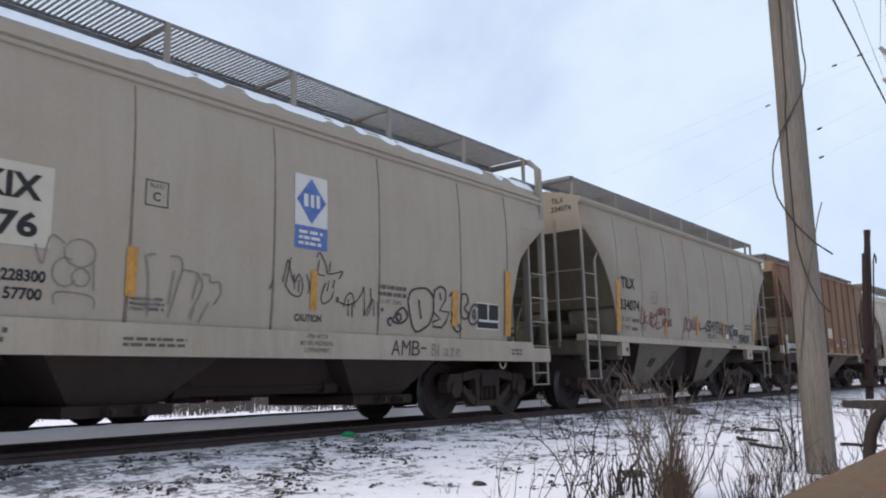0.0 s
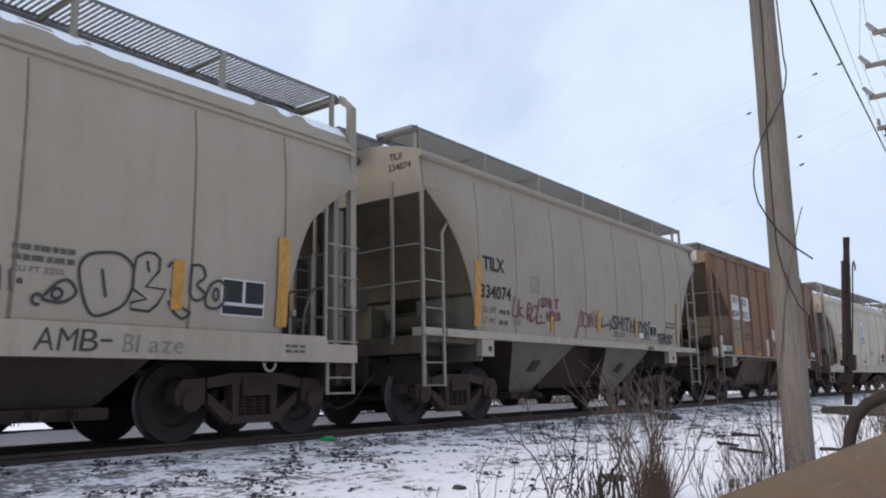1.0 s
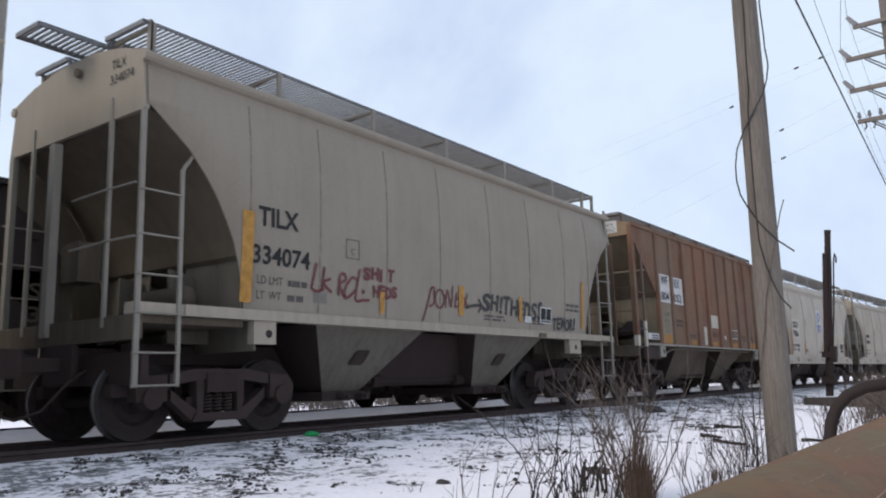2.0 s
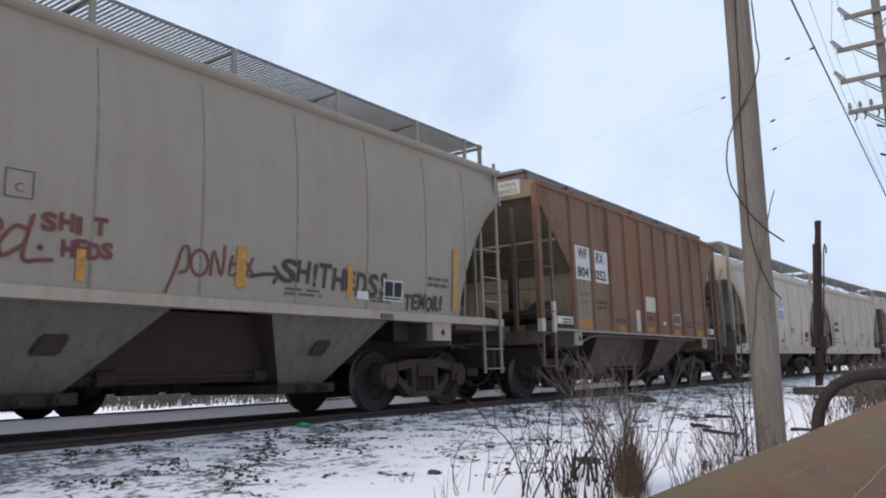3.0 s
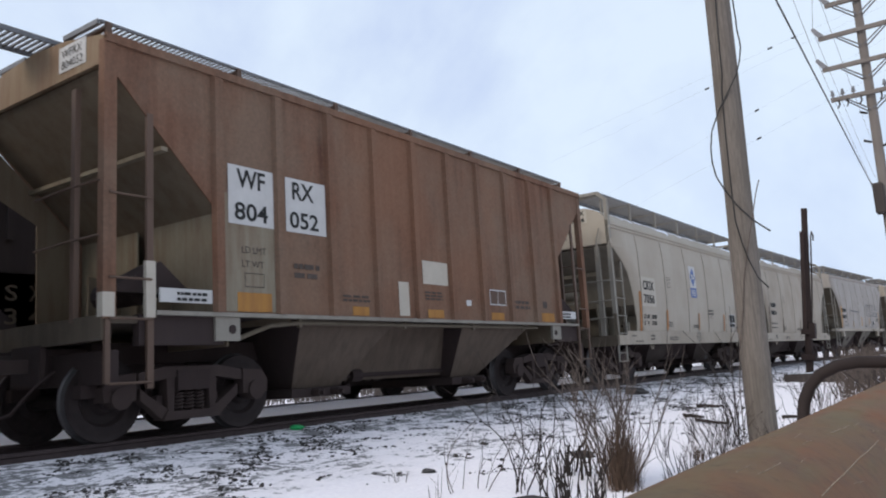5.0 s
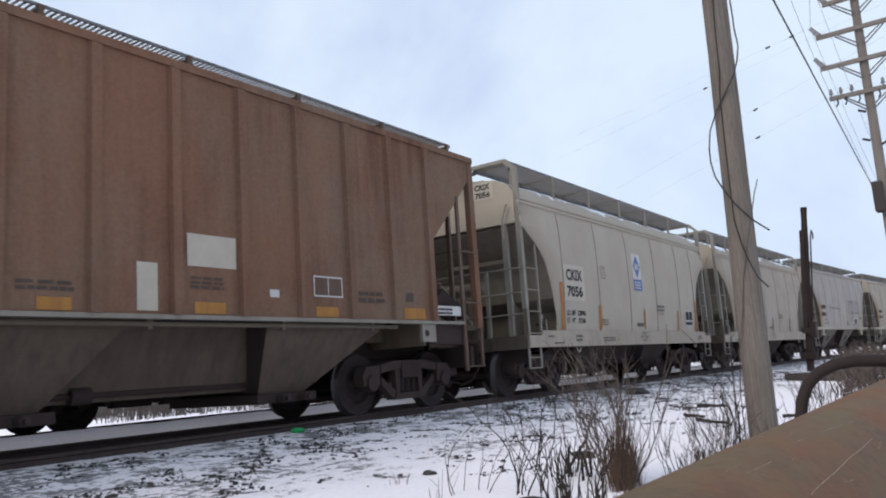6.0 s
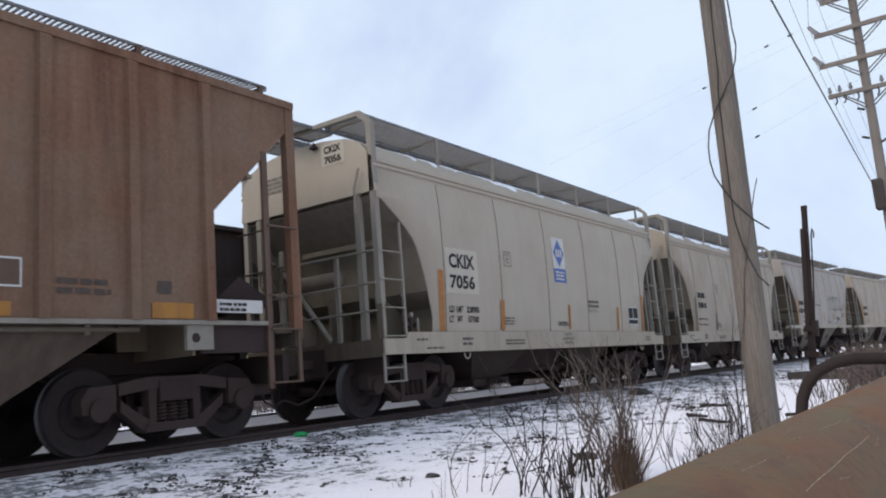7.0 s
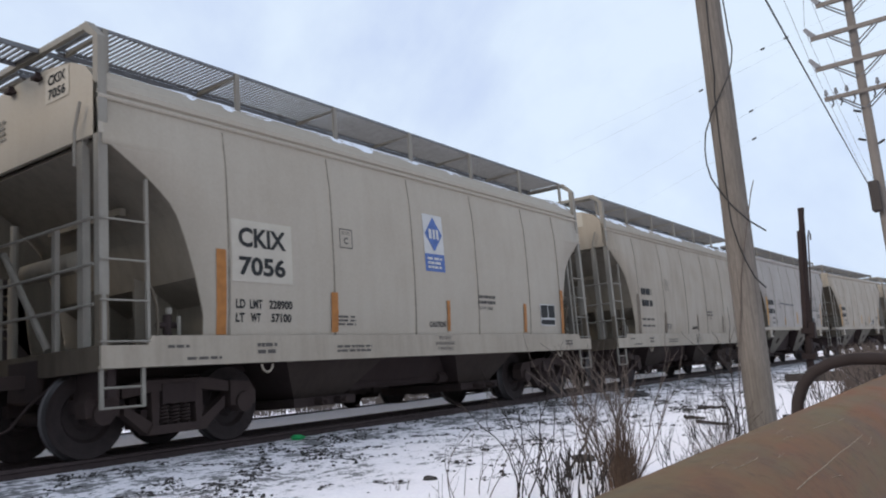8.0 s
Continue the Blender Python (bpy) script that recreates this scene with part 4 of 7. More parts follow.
def round_car(name, y0, label, paint, mark, number, stripe, logo=False):
    """Two-bay covered hopper with curved sides and a deep white side sill."""
    spec = round_spec()
    if stripe is not YELLOW:
        spec.seam = SEAM_PALE
    L = spec.L
    car = thing(name, (TRACK_X, y0, 0), label, "railway car", "cars of the passing train")
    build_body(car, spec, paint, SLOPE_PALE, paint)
    build_boards(car, spec, GALV)
    for s in (1, -1):
        bm = bmesh.new()
        extrude_x(bm, [(0.0, 0.92), (L, 0.92), (L, 1.16), (L - 0.55, 1.16), (L - 0.6, 1.26), (0.6, 1.26), (0.55, 1.16), (0.0, 1.16)], s * 1.52, s * 1.555)
        box(bm, min(s * 1.42, s * 1.52), max(s * 1.42, s * 1.52), 0.0, L, 0.92, 0.95)
        part("side_sill", bm, SILL_WHITE, car)
        # rolled lip under the eave
        bm = bmesh.new()
        tube(bm, [(s * 1.515, 0.0, 3.90), (s * 1.515, L, 3.90)], 0.03, 8)
        part("eave_lip", bm, paint, car)
    underframe(car, spec, BAY_DARK, [(4.0, 1.3, 3.9, 0.52), (8.0, 1.3, 8.1, 0.52)], 1.2, 0.42)
    for e in (0, 1):
        fy = (lambda y: y) if e == 0 else (lambda y: L - y)
        posts = [(1.14, 0.06, 0.055, 3.5, 1.16), (-1.14, 0.06, 0.055, 3.5, 1.16), (-1.47, 0.05, 0.05, 4.5, 0.95), (0.64, 0.02, 0.035, 2.54, 1.16), (-0.64, 0.02, 0.035, 2.54, 1.16)]
        common_end(car, spec, e, posts, 1.16, False)
        # broad corner post that bends in to the running board
        bm = bmesh.new()
        ya, yb = sorted((fy(0.0), fy(0.11)))
        box(bm, 1.44, 1.535, ya, yb, 1.70, 4.60)
        hexa(bm, [(1.44, ya, 4.60), (1.535, ya, 4.60), (1.535, yb, 4.60), (1.44, yb, 4.60), (1.25, ya, 4.75), (1.30, ya, 4.835), (1.30, yb, 4.835), (1.25, yb, 4.75)])
        part("corner_post", bm, LADDER, car)
        ladder(car, LADDER, 1.52, fy(0.05), fy(0.58), 1.16, 1.72, 3.02, (1.2, 1.64, 2.08, 2.52))
        ladder(car, LADDER, -1.52, fy(0.05), fy(0.58), 1.16, 3.4, 3.02, (1.2, 1.64, 2.08, 2.52))
        stirrup(car, LADDER, 1.5, fy(0.03), fy(0.52), 0.50, 0.93)
        stirrup(car, LADDER, -1.5, fy(0.03), fy(0.52), 0.50, 0.93)
        # platform handrail with middle rail and posts
        for z in (1.60, 2.03, 2.53):
            handrail(car, LADDER, [(1.46, fy(-0.02), z), (0.64, fy(-0.02), z), (-0.64, fy(-0.02), z), (-1.46, fy(-0.02), z)], 0.018)
        # brake gear on the deck: reservoir, valve and a slanted rod
        bm = bmesh.new()
        tube(bm, [(-0.95, fy(0.5), 2.27), (-0.88, fy(0.5), 2.27), (0.2, fy(0.5), 2.27), (0.27, fy(0.5), 2.27)], 0.13, 14)
        part("air_reservoir", smooth_bm(bm), SLOPE_PALE, car)
        bm = bmesh.new()
        tube(bm, [(-0.60, fy(0.05), 2.45), (0.42, fy(0.05), 1.2)], 0.042, 8)
        tube(bm, [(-0.95, fy(0.35), 2.9), (-0.95, fy(0.35), 1.2)], 0.05, 8)
        part("brace_rod", bm, LADDER, car)
        if e == 0:
            bm = bmesh.new()
            ring = arc(0, 0, 0.27, 0.27, 0, 360, 24)
            tube(bm, [(-0.75 + u, fy(-0.10), 2.35 + v) for u, v in ring], 0.018, 6)
            for a in (0, 60, 120):
                u, v = 0.27 * math.cos(radians(a)), 0.27 * math.sin(radians(a))
                tube(bm, [(-0.75 - u, fy(-0.10), 2.35 - v), (-0.75 + u, fy(-0.10), 2.35 + v)], 0.012, 5)
            box(bm, -0.9, -0.6, -0.06, 0.12, 2.15, 2.55)
            part("brake_wheel", bm, SLOPE_GREY, car)
        # valve stand with its hose beside the cut of the side sheet
        bm = bmesh.new()
        tube(bm, [(1.30, fy(0.98), 1.16), (1.30, fy(0.98), 1.52)], 0.05, 10)
        tube(bm, [(1.30, fy(0.84), 1.40), (1.30, fy(1.12), 1.40)], 0.035, 8)
        valve = part("release_valve", bm, UNDER, car)
        bm = bmesh.new()
        tube(bm, [(1.33, fy(0.98), 1.525), (1.33, fy(0.98), 1.60)], 0.04, 10)
        tube(bm, [(1.38, fy(1.08), 1.28), (1.38, fy(1.08), 1.50)], 0.022, 8)
        part("valve_cap", bm, LADDER, valve)
        bm = bmesh.new()
        tube(bm, [(1.38, fy(0.66), 1.90), (1.38, fy(0.74), 1.78), (1.37, fy(0.80), 1.62), (1.35, fy(0.82), 1.45), (1.34, fy(0.82), 1.2)], 0.02, 8)
        part("valve_hose", bm, SLOPE_GREY, valve)
        # dark foot of the corner post
        bm = bmesh.new()
        ya, yb = sorted((fy(0.0), fy(0.11)))
        box(bm, 1.44, 1.53, ya, yb, 1.165, 1.698)
        part("post_foot", bm, SLOPE_GREY, car)
    # lifting ring under the sill
    for y in (2.3, L - 1.5):
        bm = bmesh.new()
        tube(bm, [(1.50, y + u, 0.90 + v) for u, v in arc(0, 0, 0.09, 0.1, 180, 360, 10)], 0.016, 6)
        part("lifting_ring", bm, SILL_WHITE, car)
    # markings
    if mark:
        marking(car, "number_panel", PALE_PANEL, spec, lambda bm, p: put_patch(bm, p, 1.74, 1.93, 2.76, 2.72), "pale repainted number panel")
    if mark:
        marking(car, "reporting_mark", BLACK_INK, spec, lambda bm, p: put_letters(bm, mark, p, 1.86, 2.38, 0.78, 0.235, 0.011), "black stencilled reporting mark", 0.011)
        marking(car, "car_number", BLACK_INK, spec, lambda bm, p: put_letters(bm, number, p, 1.86, 2.02, 0.76, 0.225, 0.011), "black stencilled number", 0.011)
    else:
        marking(car, "lettering", BLACK_INK, spec, lambda bm, p: put_bars(bm, p, 1.86, 2.0, 0.76, 0.62, 2, random.Random(8), 3), "black illegible stencil bars", 0.011)

    if mark:
        for wd, u, v, w in (("LD", 1.80, 1.60, 0.14), ("LMT", 2.02, 1.60, 0.20), ("228300" if stripe is YELLOW else "228900", 2.34, 1.60, 0.40), ("LT", 1.80, 1.43, 0.13), ("WT", 2.04, 1.43, 0.15), ("57700" if stripe is YELLOW else "57100", 2.38, 1.43, 0.34)):
            marking(car, "weight_lettering", BLACK_INK, spec, lambda bm, p, wd=wd, u=u, v=v, w=w: put_letters(bm, wd, p, u, v, w, 0.105, 0.005))
    else:
        for v in (1.45, 1.62):
            marking(car, "weight_lettering", FADED_INK, spec, lambda bm, p, v=v: put_bars(bm, p, 1.8, v, 0.9, 0.10, 1, random.Random(2), 4))
    if stripe is YELLOW:
        stripes = ((1.57, 2.31, 1.27, 0.075), (3.61, 2.05, 1.53, 0.06), (6.14, 2.05, 1.535, 0.055), (9.13, 2.02, 1.46, 0.075), (10.64, 2.48, 1.35, 0.09))
    else:
        stripes = ((1.57, 2.31, 1.27, 0.075), (3.56, 1.86, 1.3, 0.07), (6.39, 1.84, 1.32, 0.045), (9.06, 1.86, 1.30, 0.055), (10.70, 2.2, 1.28, 0.06))
    for y, z1, z0, w in stripes:
        marking(car, "reflector_stripe", stripe, spec, lambda bm, p, y=y, z1=z1, z0=z0, w=w: put_patch(bm, p, y - w, z0, y + w, z1), "", 0.016)

    def plate(bm, p):
        for u0, v0, u1, v1 in ((3.72, 2.52, 4.0, 2.535), (3.72, 2.795, 4.0, 2.81), (3.72, 2.52, 3.735, 2.81), (3.985, 2.52, 4.0, 2.81)):
            put_patch(bm, p, u0, v0, u1, v1, 1)
        put_letters(bm, "PLATE", p, 3.78, 2.725, 0.16, 0.045)
        put_letters(bm, "C", p, 3.815, 2.585, 0.085, 0.095, 0.004)
    marking(car, "clearance_mark", FADED_INK, spec, plate)
    if logo:
        marking(car, "sign_panel", WHITE_INK, spec, lambda bm, p: put_patch(bm, p, 5.80, 2.62, 6.36, 3.30), "white panel with a blue diamond")
        marking(car, "sign_panel_base", BLUE, spec, lambda bm, p: put_patch(bm, p, 5.80, 2.32, 6.36, 2.62, 2), "blue strip below the panel")

        def diamond(bm, p):
            for tri in ([(6.08, 2.66), (6.33, 2.96), (6.08, 3.26)], [(6.08, 2.66), (6.08, 3.26), (5.83, 2.96)]):
                bm.faces.new([bm.verts.new(p(u, v)) for u, v in tri])
        marking(car, "diamond", BLUE, spec, diamond, "", 0.012)

        def blobs(bm, p):
            put_bars(bm, p, 5.86, 2.37, 0.42, 0.22, 3, random.Random(4), 3)
        marking(car, "panel_bars", WHITE_INK, spec, blobs, "", 0.016)
        for u, w in ((5.94, 0.075), (6.055, 0.06), (6.155, 0.06)):
            marking(car, "panel_device", WHITE_INK, spec, lambda bm, p, u=u, w=w: put_patch(bm, p, u, 2.875, u + w, 3.045, 2), "", 0.016)

    def small(bm, p):
        put_letters(bm, "CAUTION", p, 5.84, 1.39, 0.45, 0.085, 0.006)
        for v, s, w in ((1.175, "OPEN HATCH", 0.36), (1.085, "BEFORE UNLOADING", 0.56), (0.995, "COMPARTMENT", 0.44)):
            put_letters(bm, s, p, 6.2 - w / 2, v, w, 0.058)
        put_bars(bm, p, 3.55, 1.02, 0.75, 0.12, 2, random.Random(1), 6)
        put_bars(bm, p, 2.1, 1.03, 0.34, 0.17, 2, random.Random(2), 3)
        put_bars(bm, p, 0.8, 1.12, 0.3, 0.06, 1, random.Random(5), 3)
        put_bars(bm, p, 1.05, 0.98, 0.5, 0.06, 1, random.Random(6), 4)
        put_bars(bm, p, 7.35, 1.82, 0.62, 0.20, 2, random.Random(7), 5)
        put_letters(bm, "CU FT 3250", p, 7.35, 1.71, 0.50, 0.058)
        put_bars(bm, p, 3.62, 1.40, 0.4, 0.16, 3, random.Random(9), 2)
        put_bars(bm, p, 10.7, 1.03, 0.35, 0.13, 2, random.Random(10), 3)
    bm = bmesh.new()
    sill = side_place(spec, 0.008)
    small(bm, lambda u, v, extra=0.0: (1.561 + extra, u, v) if v < 1.26 else sill(u, v, extra))
    tagged(part("stencil_lettering", bm, FADED_INK, car), kind="stuff")

    def dark_labels(bm, p):
        put_patch(bm, p, 9.74, 1.60, 10.02, 1.86)
        put_patch(bm, p, 10.06, 1.60, 10.34, 1.86)
        put_patch(bm, p, 9.74, 1.46, 10.34, 1.56)
    if mark:
        marking(car, "data_stencil", WHITE_INK, spec, lambda bm, p: put_patch(bm, p, 9.72, 1.44, 10.36, 1.88), "black data panels in white frames")
        marking(car, "data_stencil_field", BLACK_INK, spec, dark_labels, "", 0.012)
    # end wall: panel with mark, small brackets
    end_marking(car, "end_panel", PALE_PANEL, lambda bm, p: put_patch(bm, p, 0.47, 4.06, 0.97, 4.43))
    if mark:
        def ends(bm, p):
            put_bars(bm, p, -0.85, 3.86, 0.4, 0.30, 4, random.Random(3), 3)
        end_marking(car, "end_bars", SPRAY_THIN, ends, "", 0.013)
        for wd, v in ((mark, 4.27), (number, 4.10)):
            end_marking(car, "end_lettering", BLACK_INK, lambda bm, p, wd=wd, v=v: put_letters(bm, wd, p, 0.54, v, 0.36, 0.115, 0.006), "", 0.013)
    for x in (-0.28, 0.34):
        bm = bmesh.new()
        box(bm, x - 0.06, x + 0.06, -0.09, -0.001, 4.40, 4.44)
        box(bm, x - 0.012, x + 0.012, -0.06, -0.001, 4.44, 4.50)
        part("bracket", bm, UNDER, car)
    # slack grab bar leaning on the corner
    handrail(car, LADDER, [(1.17, -0.06, 3.15), (1.19, -0.07, 3.55), (1.30, -0.07, 3.86)], 0.02)
    return car


def smooth_bm(bm):
    for f in bm.faces:
        f.smooth = True
    return bm


def bowed_car(name, y0, label, paint, mark, number):
    """Covered hopper with bowed sides, a narrow sill and two pale discharge bays."""
    spec = bowed_spec()
    L = spec.L
    car = thing(name, (TRACK_X, y0, 0), label, "railway car", "cars of the passing train")
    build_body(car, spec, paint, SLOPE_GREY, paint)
    build_boards(car, spec, GALV)
    for s in (1, -1):
        bm = bmesh.new()
        box(bm, min(s * 1.36, s * 1.53), max(s * 1.36, s * 1.53), 0.62, L - 0.62, 1.37, 1.50)
        part("side_sill", bm, SILL_WHITE, car)
        bm = bmesh.new()
        tube(bm, [(s * 1.50, -0.02, 4.30), (s * 1.50, L + 0.02, 4.30)], 0.065, 10)
        part("eave_roll", bm, paint, car)
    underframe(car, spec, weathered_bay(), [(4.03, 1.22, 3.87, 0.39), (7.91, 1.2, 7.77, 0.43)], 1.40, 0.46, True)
    for e in (0, 1):
        fy = (lambda y: y) if e == 0 else (lambda y: L - y)
        posts = [(0.90, 0.0, 0.026, 3.92, 1.25), (-0.30, -0.02, 0.065, 3.6, 1.2), (-0.90, 0.0, 0.026, 3.92, 1.25), (-1.48, 0.03, 0.045, 3.7, 0.6)]
        common_end(car, spec, e, posts, 1.36, False)
        ladder(car, LADDER, 1.51, fy(0.02 + 0.13 * e), fy(0.54 + 0.17 * e), 0.58 - 0.06 * e, 3.68 if e == 0 else 4.46, 3.06, (0.60, 0.95, 1.38, 1.80, 2.24, 2.74), 0.030)
        ladder(car, LADDER, -1.51, fy(0.02 + 0.13 * e), fy(0.54 + 0.17 * e), 0.58 - 0.06 * e, 3.68 if e == 0 else 4.46, 3.06, (0.60, 0.95, 1.38, 1.80, 2.24, 2.74), 0.030)
        bm = bmesh.new()
        ya, yb = sorted((fy(0.0), fy(0.75)))
        box(bm, 1.30, 1.50, ya, yb, 1.37, 1.50)
        part("deck_side", bm, SILL_WHITE, car)
        # jacking plate with its hole
        bm = bmesh.new()
        jy = 1.63 if e == 0 else 1.72
        ya, yb = sorted((fy(jy), fy(jy + 0.36 + 0.16 * e)))
        box(bm, 1.38, 1.50, ya, yb, 1.08, 1.372)
        jp = part("jacking_plate", bm, SILL_WHITE, car)
        bm = bmesh.new()
        tube(bm, [(1.49, fy(jy + 0.24), 1.21), (1.508, fy(jy + 0.24), 1.21)], 0.05, 16)
        part("jacking_hole", bm, UNDER, jp)
        bm = bmesh.new()
        tube(bm, [(0.15, fy(0.9), 1.62), (0.2, fy(0.9), 1.62), (1.1, fy(0.9), 1.62), (1.15, fy(0.9), 1.62)], 0.15, 14)
        part("air_reservoir", smooth_bm(bm), DECK_GRIME, car)
        bm = bmesh.new()
        box(bm, -0.55, -0.15, min(fy(0.25), fy(0.55)), max(fy(0.25), fy(0.55)), 1.9, 2.4)
        box(bm, -0.85, -0.6, min(fy(0.15), fy(0.45)), max(fy(0.15), fy(0.45)), 1.4, 2.1)
        part("brake_valve", bm, DECK_GRIME, car)
        if e == 0:
            bm = bmesh.new()
            tube(bm, [(0.15, -0.06, 4.42), (0.15, -0.02, 4.42)], 0.06, 12)
            part("end_lamp_bracket", bm, SLOPE_GREY, car)
    # rail stands at the ends of the boards
    for y in (0.22, L - 0.22, L - 0.75):
        bm = bmesh.new()
        box(bm, 1.22, 1.28, y - 0.02, y + 0.02, 4.40, 4.87)
        part("board_stanchion", bm, LADDER, car)
    marking(car, "reflector_stripe", YELLOW, spec, lambda bm, p: put_patch(bm, p, 1.37, 1.58, 1.55, 2.72, 8), "faded yellow stripe", 0.02)
    for y, z0, z1, w in ((4.02, 1.58, 1.9, 0.05), (6.07, 1.66, 2.16, 0.075), (8.04, 1.63, 2.11, 0.055), (10.66, 1.60, 2.63, 0.06)):
        marking(car, "reflector_stripe", YELLOW, spec, lambda bm, p, y=y, z0=z0, z1=z1, w=w: put_patch(bm, p, y - w, z0, y + w, z1, 6), "faded yellow stripe", 0.016)

    if mark:
        marking(car, "reporting_mark", BLACK_INK, spec, lambda bm, p: put_letters(bm, mark, p, 1.63, 2.57, 0.67, 0.235, 0.008), "black stencilled reporting mark", 0.011)
        marking(car, "car_number", BLACK_INK, spec, lambda bm, p: put_letters(bm, number, p, 1.55, 2.08, 0.97, 0.23, 0.007), "black stencilled number", 0.011)
    else:
        marking(car, "lettering", BLACK_INK, spec, lambda bm, p: put_bars(bm, p, 1.6, 2.05, 0.95, 0.7, 2, random.Random(8), 3), "black illegible stencil bars", 0.011)

    def small(bm, p):
        if mark:
            put_letters(bm, "LD LMT", p, 1.64, 1.83, 0.42, 0.10)
            put_letters(bm, "LT  WT", p, 1.64, 1.64, 0.40, 0.10)
        put_bars(bm, p, 2.15, 1.83, 0.36, 0.14, 1, random.Random(1), 3)
        put_bars(bm, p, 2.15, 1.64, 0.32, 0.14, 1, random.Random(2), 3)
        for u0, v0, u1, v1 in ((3.22, 2.32, 3.50, 2.332), (3.22, 2.588, 3.50, 2.60), (3.22, 2.32, 3.234, 2.60), (3.486, 2.32, 3.50, 2.60)):
            put_patch(bm, p, u0, v0, u1, v1, 1)
        put_letters(bm, "C", p, 3.32, 2.38, 0.08, 0.09)
        put_bars(bm, p, 6.8, 1.62, 0.7, 0.12, 2, random.Random(3), 2)
        put_bars(bm, p, 8.5, 1.62, 0.5, 0.10, 2, random.Random(4), 2)
        put_bars(bm, p, 9.9, 1.95, 0.6, 0.2, 2, random.Random(5), 4)
    marking(car, "stencil_lettering", FADED_INK, spec, small, "", 0.009, "stuff")
    marking(car, "data_stencil", WHITE_INK, spec, lambda bm, p: put_patch(bm, p, 8.78, 1.65, 9.24, 1.97), "black data panels in a white frame", 0.018)

    def fields(bm, p):
        put_patch(bm, p, 8.81, 1.72, 9.00, 1.945)
        put_patch(bm, p, 9.03, 1.72, 9.21, 1.945)
        put_patch(bm, p, 8.81, 1.675, 9.21, 1.70)
    marking(car, "data_stencil_field", BLACK_INK, spec, fields, "", 0.024)
    marking(car, "white_sticker", WHITE_INK, spec, lambda bm, p: put_patch(bm, p, 8.19, 1.64, 8.44, 1.76), "", 0.02)
    marking(car, "faded_sticker", SPRAY_THIN, spec, lambda bm, p: put_patch(bm, p, 2.63, 1.65, 2.87, 1.79), "small grey faded sticker", 0.009)
    bm = bmesh.new()
    box(bm, 1.50, 1.55, 8.72, 8.99, 1.375, 1.455)
    part("card_holder", bm, SLOPE_GREY, car)
    if mark:
        for wd, u, v, w in ((mark, 0.86, 4.27, 0.29), (number, 0.84, 4.09, 0.48)):
            end_marking(car, "end_lettering", BLACK_INK, lambda bm, p, wd=wd, u=u, v=v, w=w: put_letters(bm, wd, p, u, v, w, 0.115), "", 0.012)
    return car


BAY = []


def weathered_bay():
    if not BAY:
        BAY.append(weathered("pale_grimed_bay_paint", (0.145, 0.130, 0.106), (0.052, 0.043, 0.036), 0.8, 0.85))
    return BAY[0]


